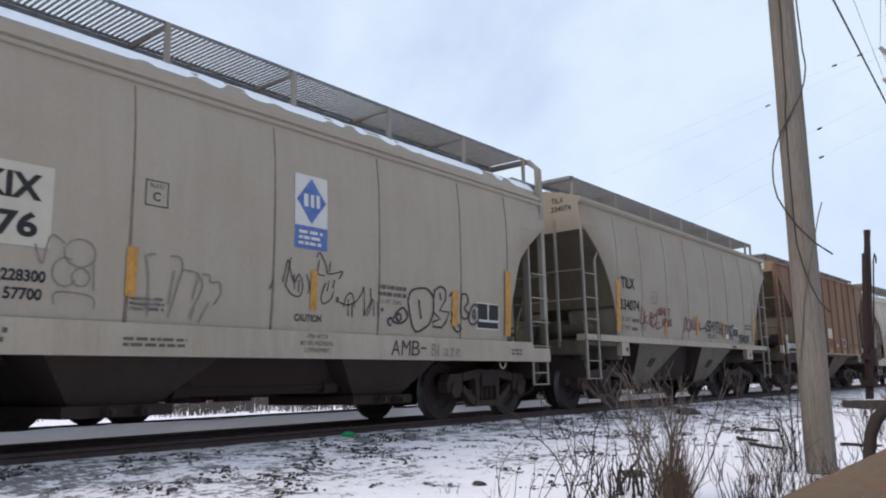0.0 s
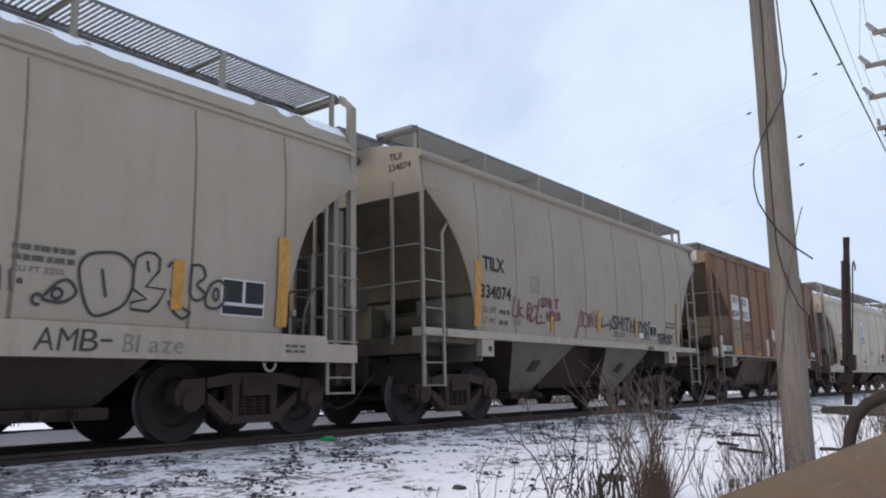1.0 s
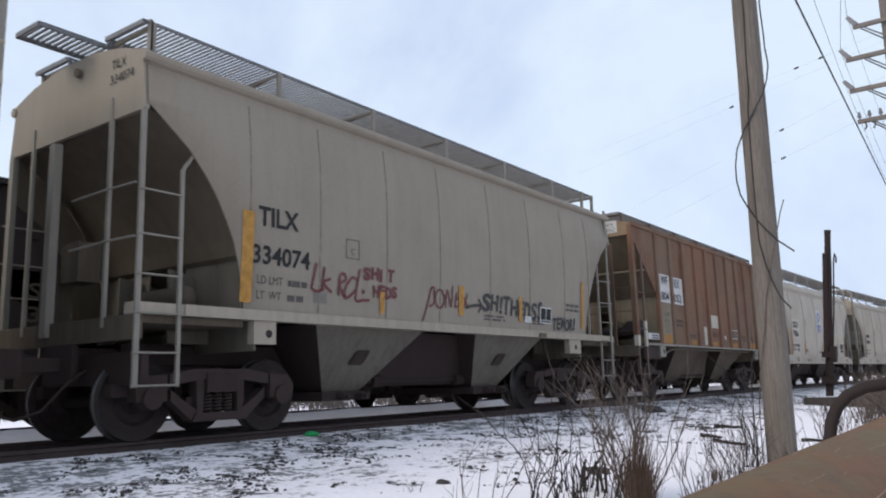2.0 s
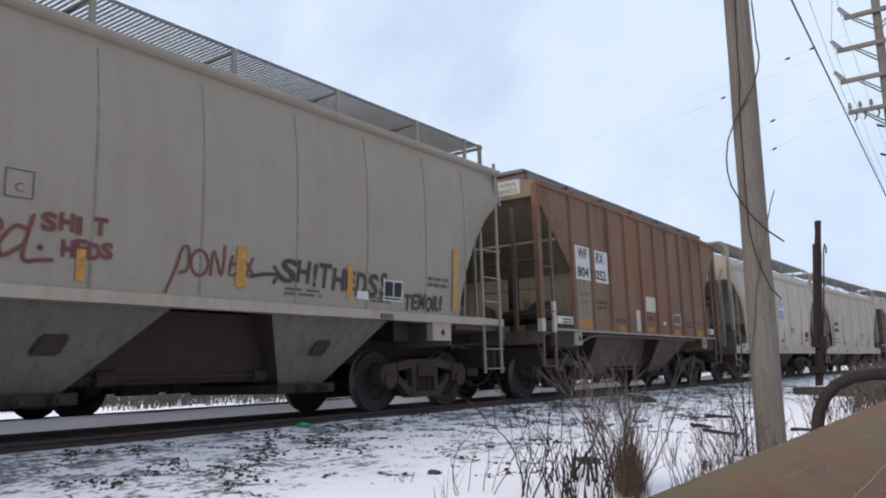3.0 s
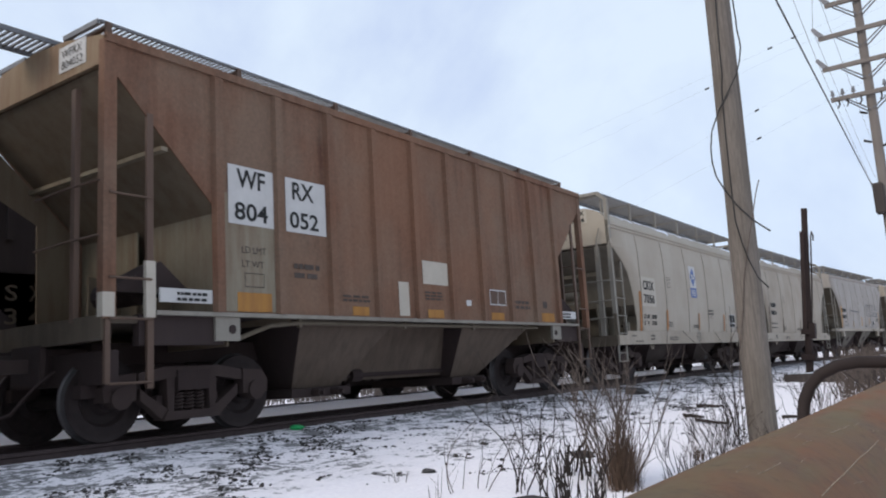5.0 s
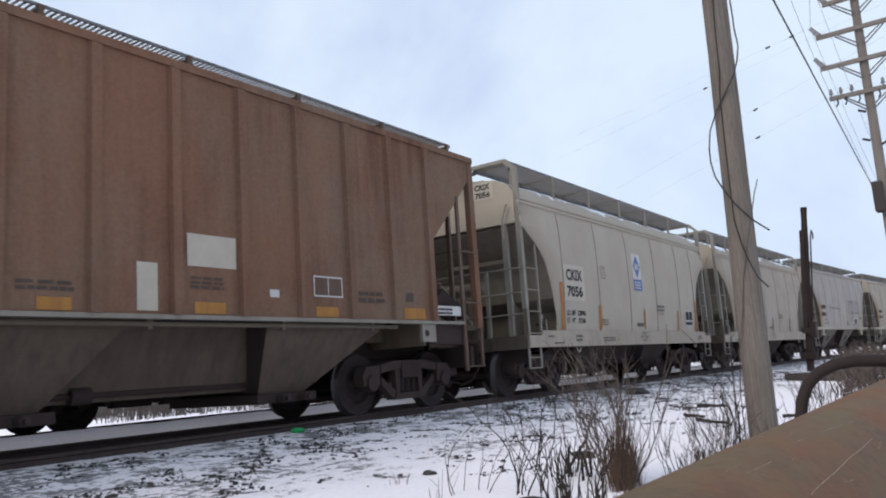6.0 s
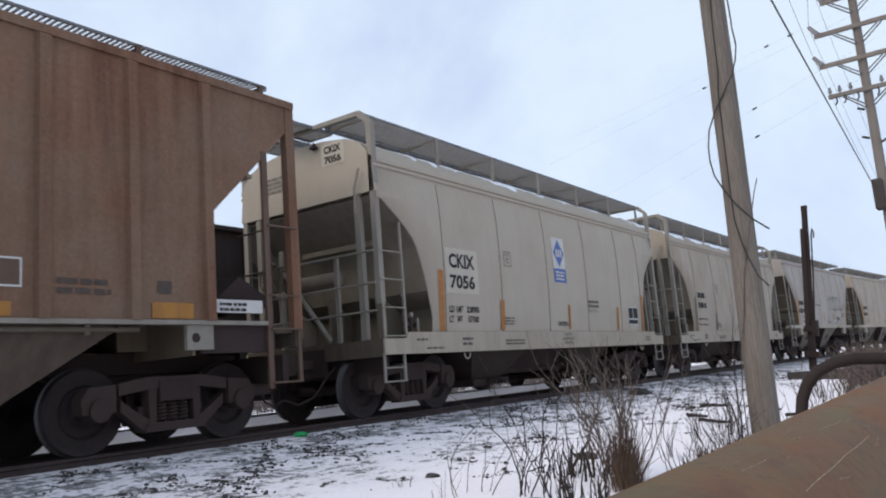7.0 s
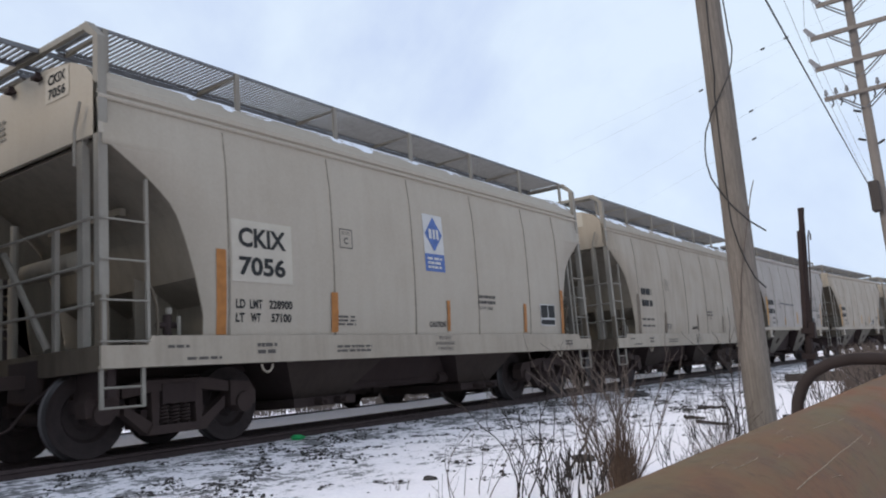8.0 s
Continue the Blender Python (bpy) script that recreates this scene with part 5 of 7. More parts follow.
def ribbed_car(name, y0, label):
    """Flat-sided covered hopper with vertical ribs, brown and rusted."""
    spec = ribbed_spec()
    L = spec.L
    car = thing(name, (TRACK_X, y0, 0), label, "railway car", "cars of the passing train")
    build_body(car, spec, RUST, RUST_SLOPE, RUST)
    build_boards(car, spec, GALV, True)
    for i in range(10):
        y = 1.5 + i * 1.0
        for s in (1, -1):
            bm = bmesh.new()
            hexa(bm, [(s * 1.515, y - 0.085, 1.40), (s * 1.585, y - 0.06, 1.40), (s * 1.585, y + 0.06, 1.40), (s * 1.515, y + 0.085, 1.40),
                      (s * 1.515, y - 0.085, 4.38), (s * 1.585, y - 0.06, 4.34), (s * 1.585, y + 0.06, 4.34), (s * 1.515, y + 0.085, 4.38)])
            part("side_rib", bm, RUST, car)
    for s in (1, -1):
        bm = bmesh.new()
        box(bm, min(s * 1.44, s * 1.56), max(s * 1.44, s * 1.56), 0.62, L - 0.62, 1.35, 1.40)
        part("side_sill", bm, LADDER, car)
        bm = bmesh.new()
        tube(bm, [(s * 1.40, 1.9, 1.1), (s * 1.42, 2.4, 1.26), (s * 1.45, 2.9, 1.30), (s * 1.45, L - 2.4, 1.30)], 0.03, 8)
        for y in (2.9, 5.2, 7.2, 9.0):
            box(bm, s * 1.45 - 0.025, s * 1.45 + 0.025, y - 0.03, y + 0.03, 1.24, 1.36)
        part("air_pipe", bm, SLOPE_GREY, car)
        bm = bmesh.new()
        box(bm, min(s * 1.50, s * 1.56), max(s * 1.50, s * 1.56), 0.0, L, 4.36, 4.46)
        part("roof_rail", bm, RUST, car)
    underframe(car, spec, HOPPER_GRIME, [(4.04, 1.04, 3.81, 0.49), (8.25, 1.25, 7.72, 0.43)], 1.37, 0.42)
    for e in (0, 1):
        fy = (lambda y: y) if e == 0 else (lambda y: L - y)
        posts = [(0.93, 0.02, 0.04, 3.95, 1.3), (-0.93, 0.02, 0.04, 3.95, 1.3), (-1.47, 0.05, 0.07, 4.38, 1.3)]
        common_end(car, spec, e, posts, 1.34, True)
        bm = bmesh.new()
        ya, yb = sorted((fy(-0.01), fy(0.14)))
        box(bm, 1.42, 1.535, ya, yb, 1.30, 4.40)
        part("corner_post", bm, RUST, car)
        bm = bmesh.new()
        ya, yb = sorted((fy(0.52), fy(0.60)))
        box(bm, 1.49, 1.53, ya, yb, 0.55, 3.66)
        ya, yb = sorted((fy(0.02), fy(0.08)))
        box(bm, 1.49, 1.53, ya, yb, 0.62, 1.35)
        lad = part("ladder", bm, LADDER_RUST, car)
        for z in (0.62, 1.30, 1.74, 2.66):
            bm = bmesh.new()
            tube(bm, [(1.55, fy(0.05), z), (1.55, fy(0.56), z)], 0.014, 8)
            part("rung", bm, LADDER_RUST, lad)
        # pale patches painted on the ladder feet, placard holder
        for q0, q1, x0, x1, z1 in ((0.50, 0.62, 1.488, 1.54, 1.95), (-0.02, 0.12, 1.44, 1.545, 1.58)):
            if e == 0:
                bm = bmesh.new()
                box(bm, x0, x1, q0, q1, 1.32, z1)
                part("white_patch", bm, PALE_PANEL, car)
        # gusset plate that closes the far side of the end
        bm = bmesh.new()
        extrude_x(bm, [(fy(0.06), 4.05), (fy(0.06), 3.31), (fy(0.36), 3.14), (fy(0.86), 2.86), (fy(0.88), 1.35), (fy(1.46), 1.35), (fy(1.46), 2.68)], -1.515, -1.495)
        part("end_gusset", bm, RUST_SLOPE, car)
        bm = bmesh.new()
        ya, yb = sorted((fy(0.68), fy(1.40)))
        box(bm, 1.50, 1.53, ya, yb, 1.50, 1.66)
        pl = part("placard", bm, WHITE_INK, car, "white placard with dark writing")
        bm = bmesh.new()
        pp = (lambda u, v, extra=0.0: (1.536 + extra, u, v))
        put_bars(bm, pp, min(fy(0.9), fy(1.36)), 1.52, 0.44, 0.13, 2, random.Random(3), 5)
        part("placard_bars", bm, BLACK_INK, pl)
        bm = bmesh.new()
        ya, yb = sorted((fy(0.45), fy(1.6)))
        box(bm, 1.36, 1.48, ya, yb, 1.02, 1.36)
        part("deck_side", bm, UNDER, car)
        bm = bmesh.new()
        ya, yb = sorted((fy(1.45), fy(1.82)))
        box(bm, 1.46, 1.52, ya, yb, 1.06, 1.348)
        jp = part("jacking_plate", bm, LADDER, car)
        bm = bmesh.new()
        tube(bm, [(1.51, fy(1.70), 1.2), (1.528, fy(1.70), 1.2)], 0.055, 16)
        part("jacking_hole", bm, UNDER, jp)
        bm = bmesh.new()
        hexa(bm, [(0.9, fy(0.30), 1.62), (1.3, fy(0.30), 1.62), (1.3, fy(1.3), 1.62), (0.9, fy(1.3), 1.62),
                  (0.9, fy(0.30), 1.70), (1.3, fy(0.30), 1.70), (1.3, fy(0.85), 2.0), (0.9, fy(0.85), 2.0)])
        tube(bm, [(0.2, fy(0.8), 1.68), (1.0, fy(0.8), 1.68)], 0.16, 12)
        part("brake_cylinder", bm, UNDER, car)
    # repainted grey field under the first lettering panels
    def panel(u0, v0, u1, v1, mat, nm, lift=0.008, lab=""):
        marking(car, nm, mat, spec, lambda bm, p: put_patch(bm, p, u0, v0, u1, v1), lab, lift)
    panel(1.44, 1.42, 2.41, 2.90, RUST_GREY, "primer_patch", 0.005)
    panel(1.66, 2.52, 2.41, 3.28, WHITE_INK, "number_panel", 0.009, "white panel with black lettering")
    panel(2.63, 2.52, 3.40, 3.27, WHITE_INK, "number_panel", 0.009, "white panel with black lettering")

    for wd, u, v, w, h in (("WF", 1.80, 3.00, 0.46, 0.235), ("804", 1.76, 2.58, 0.54, 0.22), ("RX", 2.76, 2.98, 0.40, 0.235), ("052", 2.70, 2.58, 0.54, 0.22)):
        marking(car, "lettering", BLACK_INK, spec, lambda bm, p, wd=wd, u=u, v=v, w=w, h=h: put_letters(bm, wd, p, u, v, w, h, 0.006), "", 0.014)
    panel(5.66, 1.98, 6.38, 2.37, PALE_PANEL, "blank_panel")
    panel(5.0, 1.44, 5.26, 1.98, PALE_PANEL, "blank_panel")
    panel(6.92, 1.66, 7.08, 1.76, WHITE_INK, "white_sticker", 0.009)
    for u0, w, z1 in ((1.78, 0.56, 1.66), (3.9, 0.36, 1.55), (4.65, 0.0, 1.5), (5.75, 0.45, 1.56), (7.75, 0.45, 1.56), (9.72, 0.55, 1.60)):
        if w:
            panel(u0, 1.42, u0 + w, z1, STAINED_YELLOW, "reflector_stripe", 0.010)

    def frames(bm, p):
        for u0, v0, u1, v1 in ((7.72, 1.70, 8.3, 1.72), (7.72, 1.97, 8.3, 1.99), (7.72, 1.70, 7.74, 1.99), (8.28, 1.70, 8.3, 1.99), (8.0, 1.72, 8.015, 1.97)):
            put_patch(bm, p, u0, v0, u1, v1, 1)
    marking(car, "data_stencil_field", LADDER_RUST, spec, lambda bm, p: put_patch(bm, p, 7.74, 1.72, 8.28, 1.97), "dark field of the data box", 0.0095)
    marking(car, "data_stencil", WHITE_INK, spec, frames, "white outlined data box", 0.012)

    def small(bm, p):
        put_letters(bm, "LD LMT", p, 1.86, 2.16, 0.40, 0.085)
        put_letters(bm, "LT WT", p, 1.86, 1.98, 0.36, 0.085)
        for u0, v0, u1, v1 in ((1.9, 1.73, 2.22, 1.74), (1.9, 1.90, 2.22, 1.91), (1.9, 1.73, 1.91, 1.91), (2.21, 1.73, 2.22, 1.91)):
            put_patch(bm, p, u0, v0, u1, v1, 1)
        put_bars(bm, p, 2.75, 1.9, 0.5, 0.25, 2, random.Random(2), 3)
        put_bars(bm, p, 3.7, 1.62, 0.6, 0.12, 2, random.Random(4), 4)
        put_bars(bm, p, 5.7, 1.72, 0.5, 0.16, 3, random.Random(5), 4)
        put_bars(bm, p, 8.65, 1.66, 0.6, 0.2, 2, random.Random(6), 4)
        put_patch(bm, p, 9.8, 1.70, 9.98, 1.84, 1)
    marking(car, "stencil_lettering", plain("faded_brown_stencil", (0.075, 0.06, 0.052), 0.9), spec, small, "", 0.011, "stuff")
    end_marking(car, "end_panel", WHITE_INK, lambda bm, p: put_patch(bm, p, 0.60, 4.22, 1.16, 4.53))

    for wd, v, w in (("WFRX", 4.385, 0.42), ("804052", 4.25, 0.44)):
        end_marking(car, "end_lettering", FADED_INK, lambda bm, p, wd=wd, v=v, w=w: put_letters(bm, wd, p, 0.66, v, w, 0.10), "", 0.013)
    return car


# ---- graffiti ----
def rounded(pts, n=5):
    """A smooth curve through (u, v) points."""
    if len(pts) < 3 or len(pts) > 12:
        return pts
    q = [Vector(p) for p in pts]
    closed = (q[0] - q[-1]).length < 1e-6
    out = []
    for i in range(len(q) - 1):
        a, b = q[i], q[i + 1]
        before = q[i - 1] if i else (q[-2] if closed else a)
        after = q[i + 2] if i + 2 < len(q) else (q[1] if closed else b)
        for k in range(n):
            t = k / n
            p = 0.5 * (2 * a + (b - before) * t + (2 * before - 5 * a + 4 * b - after) * t * t + (3 * a - before - 3 * b + after) * t ** 3)
            out.append((p.x, p.y))
    return out + [tuple(q[-1])]


def spray(car, spec, material, lines, w, label, lift=0.014):
    first = None
    for pts in map(rounded, lines):
        bm = bmesh.new()
        put_stroke(bm, side_place(spec, lift), pts, w)
        if first is None:
            first = part("graffiti", bm, material, car, label)
        else:
            part("graffiti_stroke", bm, material, first)


def graffiti_on_first(car):
    spec = round_spec()
    # bubble letters
    lines = [[(8.43, 1.99), (8.26, 1.99), (8.08, 1.94), (8.00, 1.80), (8.05, 1.56), (8.13, 1.39), (8.24, 1.34), (8.48, 1.45), (8.57, 1.60), (8.59, 1.72), (8.57, 1.89), (8.43, 1.99)],
             [(8.24, 1.82), (8.27, 1.67), (8.30, 1.53)], [(8.59, 1.84), (8.61, 1.98), (8.72, 2.05), (8.82, 2.05), (8.89, 2.00), (8.89, 1.87), (8.74, 1.68), (8.98, 1.67), (8.90, 1.51), (8.80, 1.42), (8.59, 1.43), (8.58, 1.50), (8.76, 1.55), (8.60, 1.64)],
             [(8.74, 1.96), (8.77, 1.84)], [(8.99, 1.92), (9.06, 1.97), (9.18, 1.84), (9.05, 1.65), (9.22, 1.48), (9.31, 1.44), (9.22, 1.37), (9.11, 1.43), (9.02, 1.55)],
             [(9.30, 1.94), (9.29, 1.97), (9.43, 1.98), (9.48, 1.86), (9.38, 1.76), (9.50, 1.65), (9.37, 1.58), (9.29, 1.67), (9.30, 1.94)],
             [(9.58, 1.79), (9.71, 1.83), (9.78, 1.69), (9.70, 1.53), (9.54, 1.52), (9.50, 1.63), (9.58, 1.79)], arc(9.64, 1.67, 0.035, 0.07, 0, 360, 10),
             [(7.68, 1.50), (7.78, 1.62), (7.90, 1.67), (7.99, 1.55), (7.86, 1.45), (7.69, 1.46), (7.66, 1.50)], arc(7.80, 1.53, 0.05, 0.05, 0, 360, 10), arc(7.62, 1.46, 0.05, 0.05, 30, 300, 8)]
    spray(car, spec, SPRAY_BLACK, lines, 0.032, "black bubble-letter outline graffiti")
    lines = [[(5.62, 1.85), (5.69, 2.14), (5.74, 2.01), (5.81, 1.87), (5.88, 1.98), (5.95, 1.84), (5.90, 1.70), (5.76, 1.72), (5.67, 1.82)], [(5.74, 2.18), (5.69, 1.93), (5.66, 1.80)],
             [(5.80, 1.97), (5.81, 1.78)], [(5.88, 1.90), (5.88, 1.75)], [(6.0, 1.99), (6.06, 1.86), (6.04, 1.74)], [(6.10, 2.02), (6.14, 1.80), (6.10, 1.58)],
             [(6.17, 2.23), (6.23, 2.29), (6.34, 2.14), (6.39, 2.03), (6.64, 2.08), (6.58, 1.98)], [(6.22, 2.20), (6.20, 2.02), (6.32, 2.0)], [(6.42, 2.20), (6.40, 2.06)],
             [(6.34, 1.91), (6.27, 1.72), (6.31, 1.63), (6.44, 1.70), (6.49, 1.81)], [(6.40, 1.94), (6.37, 1.80)], [(6.50, 1.96), (6.47, 1.84)],
             [(6.68, 1.60), (6.72, 1.75), (6.83, 1.80), (6.89, 1.61)], [(6.59, 1.67), (6.75, 1.64), (6.92, 1.70)], [(6.76, 1.72), (6.77, 1.50)], [(6.84, 1.68), (6.85, 1.48)],
             [(6.92, 1.70), (7.02, 1.82), (7.06, 1.90), (7.08, 1.51)], [(7.19, 1.91), (7.21, 1.67), (7.13, 1.51)], [(7.08, 1.52), (7.17, 1.66), (7.25, 1.75), (7.27, 1.52)], [(7.34, 1.72), (7.36, 1.52)],
             arc(6.56, 1.70, 0.02, 0.03, 0, 360, 8), arc(7.44, 1.62, 0.02, 0.02, 0, 360, 8), [(5.42, 1.75), (5.47, 1.86)]]
    spray(car, spec, SPRAY_BLACK, lines, 0.017, "thin black scrawled graffiti tag")
    lines = [[(3.88, 2.01), (3.76, 1.97), (3.78, 1.90), (3.81, 1.70), (3.82, 1.34)], [(3.62, 1.53), (3.97, 1.51)], [(3.63, 1.48), (3.94, 1.46)], [(3.61, 1.41), (3.86, 1.43)],
             [(4.11, 1.85), (4.06, 1.47)], [(4.05, 2.0), (4.13, 2.01), (4.19, 1.98), (4.21, 1.87), (4.15, 1.65), (4.07, 1.34)], [(4.21, 1.87), (4.41, 1.84), (4.38, 1.68), (4.35, 1.55)],
             [(4.45, 1.81), (4.47, 1.69), (4.39, 1.5), (4.33, 1.36)], [(4.47, 1.84), (4.56, 1.84), (4.58, 1.76), (4.70, 1.77), (4.72, 1.64), (4.64, 1.51)], [(4.39, 1.46), (4.35, 1.33)], [(4.57, 1.53), (4.46, 1.31)]]
    spray(car, spec, SPRAY_THIN, lines, 0.020, "thin grey half-faded graffiti letters")
    lines = [arc(3.06, 1.92, 0.16, 0.14, 0, 360), arc(2.92, 1.72, 0.12, 0.14, 60, 330), arc(3.08, 1.68, 0.09, 0.09, 0, 360), [(2.84, 1.40), (2.86, 1.52), (3.2, 1.5), (3.24, 1.38)],
             [(2.62, 1.96), (2.70, 1.78), (2.76, 2.06), (2.9, 2.0)], [(3.2, 1.86), (3.22, 1.56)]]
    spray(car, spec, SPRAY_THIN, lines, 0.014, "faint grey graffiti doodle")
    sill = (lambda u, v, extra=0.0: (1.562 + extra, u, v))
    for wd, u0, step, w, h, mat, lab in (("AMB-", 7.60, 0.22, 0.19, 0.22, SPRAY_BLACK, "black hand-painted letters on the sill"),
                                         ("Blaze", 8.50, 0.15, 0.12, 0.19, SPRAY_THIN, "thin grey hand-painted letters on the sill")):
        first = None
        for i, ch in enumerate(wd):
            bm = bmesh.new()
            if ch == "-":
                put_patch(bm, sill, u0 + step * i, 0.98 + h * 0.45, u0 + step * i + 0.13, 0.98 + h * 0.58, 1)
            else:
                low = ch.islower() and ch != "l"
                put_letters(bm, ch, sill, u0 + step * i, 0.98, 0.03 if ch == "l" else w, h * (0.68 if low else 1.0), 0.0, 0.12)
            if first is None:
                first = part("graffiti", bm, mat, car, lab)
            else:
                part("graffiti_letter", bm, mat, first)


def graffiti_on_second(car):
    spec = bowed_spec()
    pl = side_place(spec, 0.014)
    first = None
    for ch, u, v, w, h in (("S", 6.71, 1.78, 0.26, 0.30), ("H", 7.00, 1.80, 0.22, 0.28), ("!", 7.30, 1.76, 0.05, 0.30), ("T", 7.40, 1.76, 0.22, 0.32), ("H", 7.68, 1.74, 0.22, 0.30),
                           ("E", 7.95, 1.76, 0.17, 0.26), ("D", 8.17, 1.70, 0.2, 0.32), ("S", 8.43, 1.70, 0.2, 0.32), ("S", 8.70, 1.72, 0.13, 0.34)):
        bm = bmesh.new()
        put_letters(bm, ch, pl, u, v, w, h, 0.012, 0.12)
        if first is None:
            first = part("graffiti", bm, SPRAY_BLACK, car, "black sprayed letters with an arrow")
        else:
            part("graffiti_letter", bm, SPRAY_BLACK, first)
    for l in ([(6.20, 1.80), (6.42, 1.85), (6.68, 1.87)], [(6.60, 1.97), (6.70, 1.87), (6.60, 1.74)]):
        bm = bmesh.new()
        put_stroke(bm, pl, l, 0.045)
        part("graffiti_stroke", bm, SPRAY_BLACK, first)
    first = None
    for i, ch in enumerate("TEMOR!"):
        bm = bmesh.new()
        put_letters(bm, ch, pl, 9.30 + 0.185 * i, 1.54 + 0.018 * (i % 3), 0.05 if ch == "!" else 0.14, 0.23, 0.013, 0.1)
        if first is None:
            first = part("graffiti", bm, SPRAY_BLACK, car, "small black sprayed letters")
        else:
            part("graffiti_letter", bm, SPRAY_BLACK, first)
    lines = [[(2.65, 2.19), (2.59, 1.93), (2.58, 1.84), (2.69, 1.81), (2.80, 1.85)], [(2.80, 2.15), (2.78, 1.98), (2.76, 1.82)], [(2.93, 2.0), (2.79, 1.93), (2.96, 1.81)],
             [(3.09, 1.78), (3.11, 2.05), (3.20, 2.09), (3.22, 2.01), (3.11, 1.93), (3.24, 1.74)], [(3.47, 2.03), (3.35, 2.05), (3.22, 1.88), (3.26, 1.76), (3.44, 1.88)],
             [(3.52, 2.19), (3.44, 1.76), (3.60, 1.75), (3.74, 1.76)], arc(3.60, 1.87, 0.012, 0.012, 0, 360, 6)]
    spray(car, spec, SPRAY_RED, lines, 0.04, "dark red sprayed graffiti tag")
    first = None
    for wd, u0, v, step, w, h in (("SHIT", 3.60, 2.05, 0.18, 0.14, 0.17), ("HEDS", 3.82, 1.81, 0.14, 0.115, 0.16)):
        for i, ch in enumerate(wd):
            bm = bmesh.new()
            put_letters(bm, ch, pl, u0 + step * i, v + 0.02 * (i % 2), 0.04 if ch == "I" else w, h, 0.011)
            if first is None:
                first = part("graffiti", bm, SPRAY_RED, car, "dark red sprayed words")
            else:
                part("graffiti_letter", bm, SPRAY_RED, first)
    lines = [[(5.02, 1.52), (5.08, 1.66), (5.16, 1.86), (5.22, 2.04), (5.3, 2.06), (5.3, 1.82), (5.18, 1.76)], arc(5.46, 1.90, 0.12, 0.15, 0, 360),
             [(5.62, 1.76), (5.66, 2.06), (5.78, 1.78), (5.82, 2.14)], [(5.94, 2.04), (5.90, 1.80), (6.06, 1.84)], [(5.92, 1.92), (6.04, 1.95)], [(6.12, 1.74), (6.26, 2.04)], [(6.10, 2.02), (6.28, 1.82)]]
    spray(car, spec, SPRAY_RED, lines, 0.034, "dark red sprayed graffiti tag")


def roof_snow(car, spec, seed, cover):
    """Thin uneven snow lying on the shoulder of the roof."""
    rnd = random.Random(seed)
    for s in (1, -1):
        bm = bmesh.new()
        rows = []
        n = 150
        table = sorted((x, z) for x, z in spec.roof[2:])
        for i in range(n + 1):
            y = 0.1 + (spec.L - 0.2) * i / n
            k = noise.noise((y * 0.9, seed * 3.1, s)) + 0.6 * noise.noise((y * 3.3, seed * 1.7, s))
            out = 1.06 + (0.36 if spec.style == "round" else 0.30) * max(0.0, min(1.0, cover + k * 0.75))
            inn = 0.98
            row = []
            for t in (0, 0.3, 0.7, 1.0):
                x = inn + (out - inn) * t
                z = lerp_table(table, x)
                row.append(bm.verts.new((s * x, y, z + (0.004 if t == 1.0 else 0.018 + 0.010 * k))))
            rows.append(row)
        for a, b in zip(rows, rows[1:]):
            for j in range(3):
                bm.faces.new((a[j], a[j + 1], b[j + 1], b[j]))
        smooth(part("roof_snow", bm, SNOW, car, "thin uneven snow on the roof shoulder"))


CAR_STARTS = (0.68, 14.19, 27.94, 41.62, 55.25, 68.95, 82.65, 96.35, 110.05)
CARS = []


def build_train():
    y = CAR_STARTS
    a = round_car("hopper_car", y[0], "grey-white covered hopper car with graffiti and a blue diamond panel", PAINT_GREY, "CKIX", "7076", YELLOW, logo=True)
    graffiti_on_first(a)
    b = bowed_car("hopper_car", y[1], "grey-white bowed-side hopper car with red and black graffiti", PAINT_SHADE, "TILX", "334074")
    graffiti_on_second(b)
    c = ribbed_car("hopper_car", y[2], "rusty brown ribbed hopper car with white number panels")
    d = round_car("hopper_car", y[3], "clean grey-white covered hopper car with a blue diamond panel", PAINT_CLEAN, "CKIX", "7056", ORANGE, logo=True)
    e = round_car("hopper_car", y[4], "cream covered hopper car with illegible black stencils", PAINT_CREAM, "", "", SEAM)
    f = bowed_car("hopper_car", y[5], "pale blue-grey hopper car with grey scrawled graffiti", PAINT_PALE, "", "")
    spray(f, bowed_spec(), SPRAY_MID, [[(7.6 + 0.5 * i + 0.25 * math.cos(k), 2.6 + 0.35 * math.sin(k)) for k in np.linspace(0.4 * i, 4.8 + 0.4 * i, 14)] for i in range(6)] + [[(3.4, 2.5), (5.6, 2.45)]], 0.05, "grey sprayed scrawl")
    g = bowed_car("hopper_car", y[6], "cream bowed-side hopper car in the passing train", PAINT_CREAM, "", "")
    h = copy_thing(e, car_pose(TRACK_X, y[7]))
    h["label"] = "distant cream covered hopper car of the train"
    k = copy_thing(g, car_pose(TRACK_X, y[8]))
    k["label"] = "distant cream bowed-side hopper car of the train"
    roof_snow(a, round_spec(), 1, 0.95)
    roof_snow(b, bowed_spec(), 2, 0.3)
    roof_snow(d, round_spec(), 3, 0.55)
    roof_snow(e, round_spec(), 4, 0.8)
    roof_snow(g, bowed_spec(), 5, 0.6)
    CARS.extend(zip((a, b, c, d, e, f, g, h, k), y))


build_train()


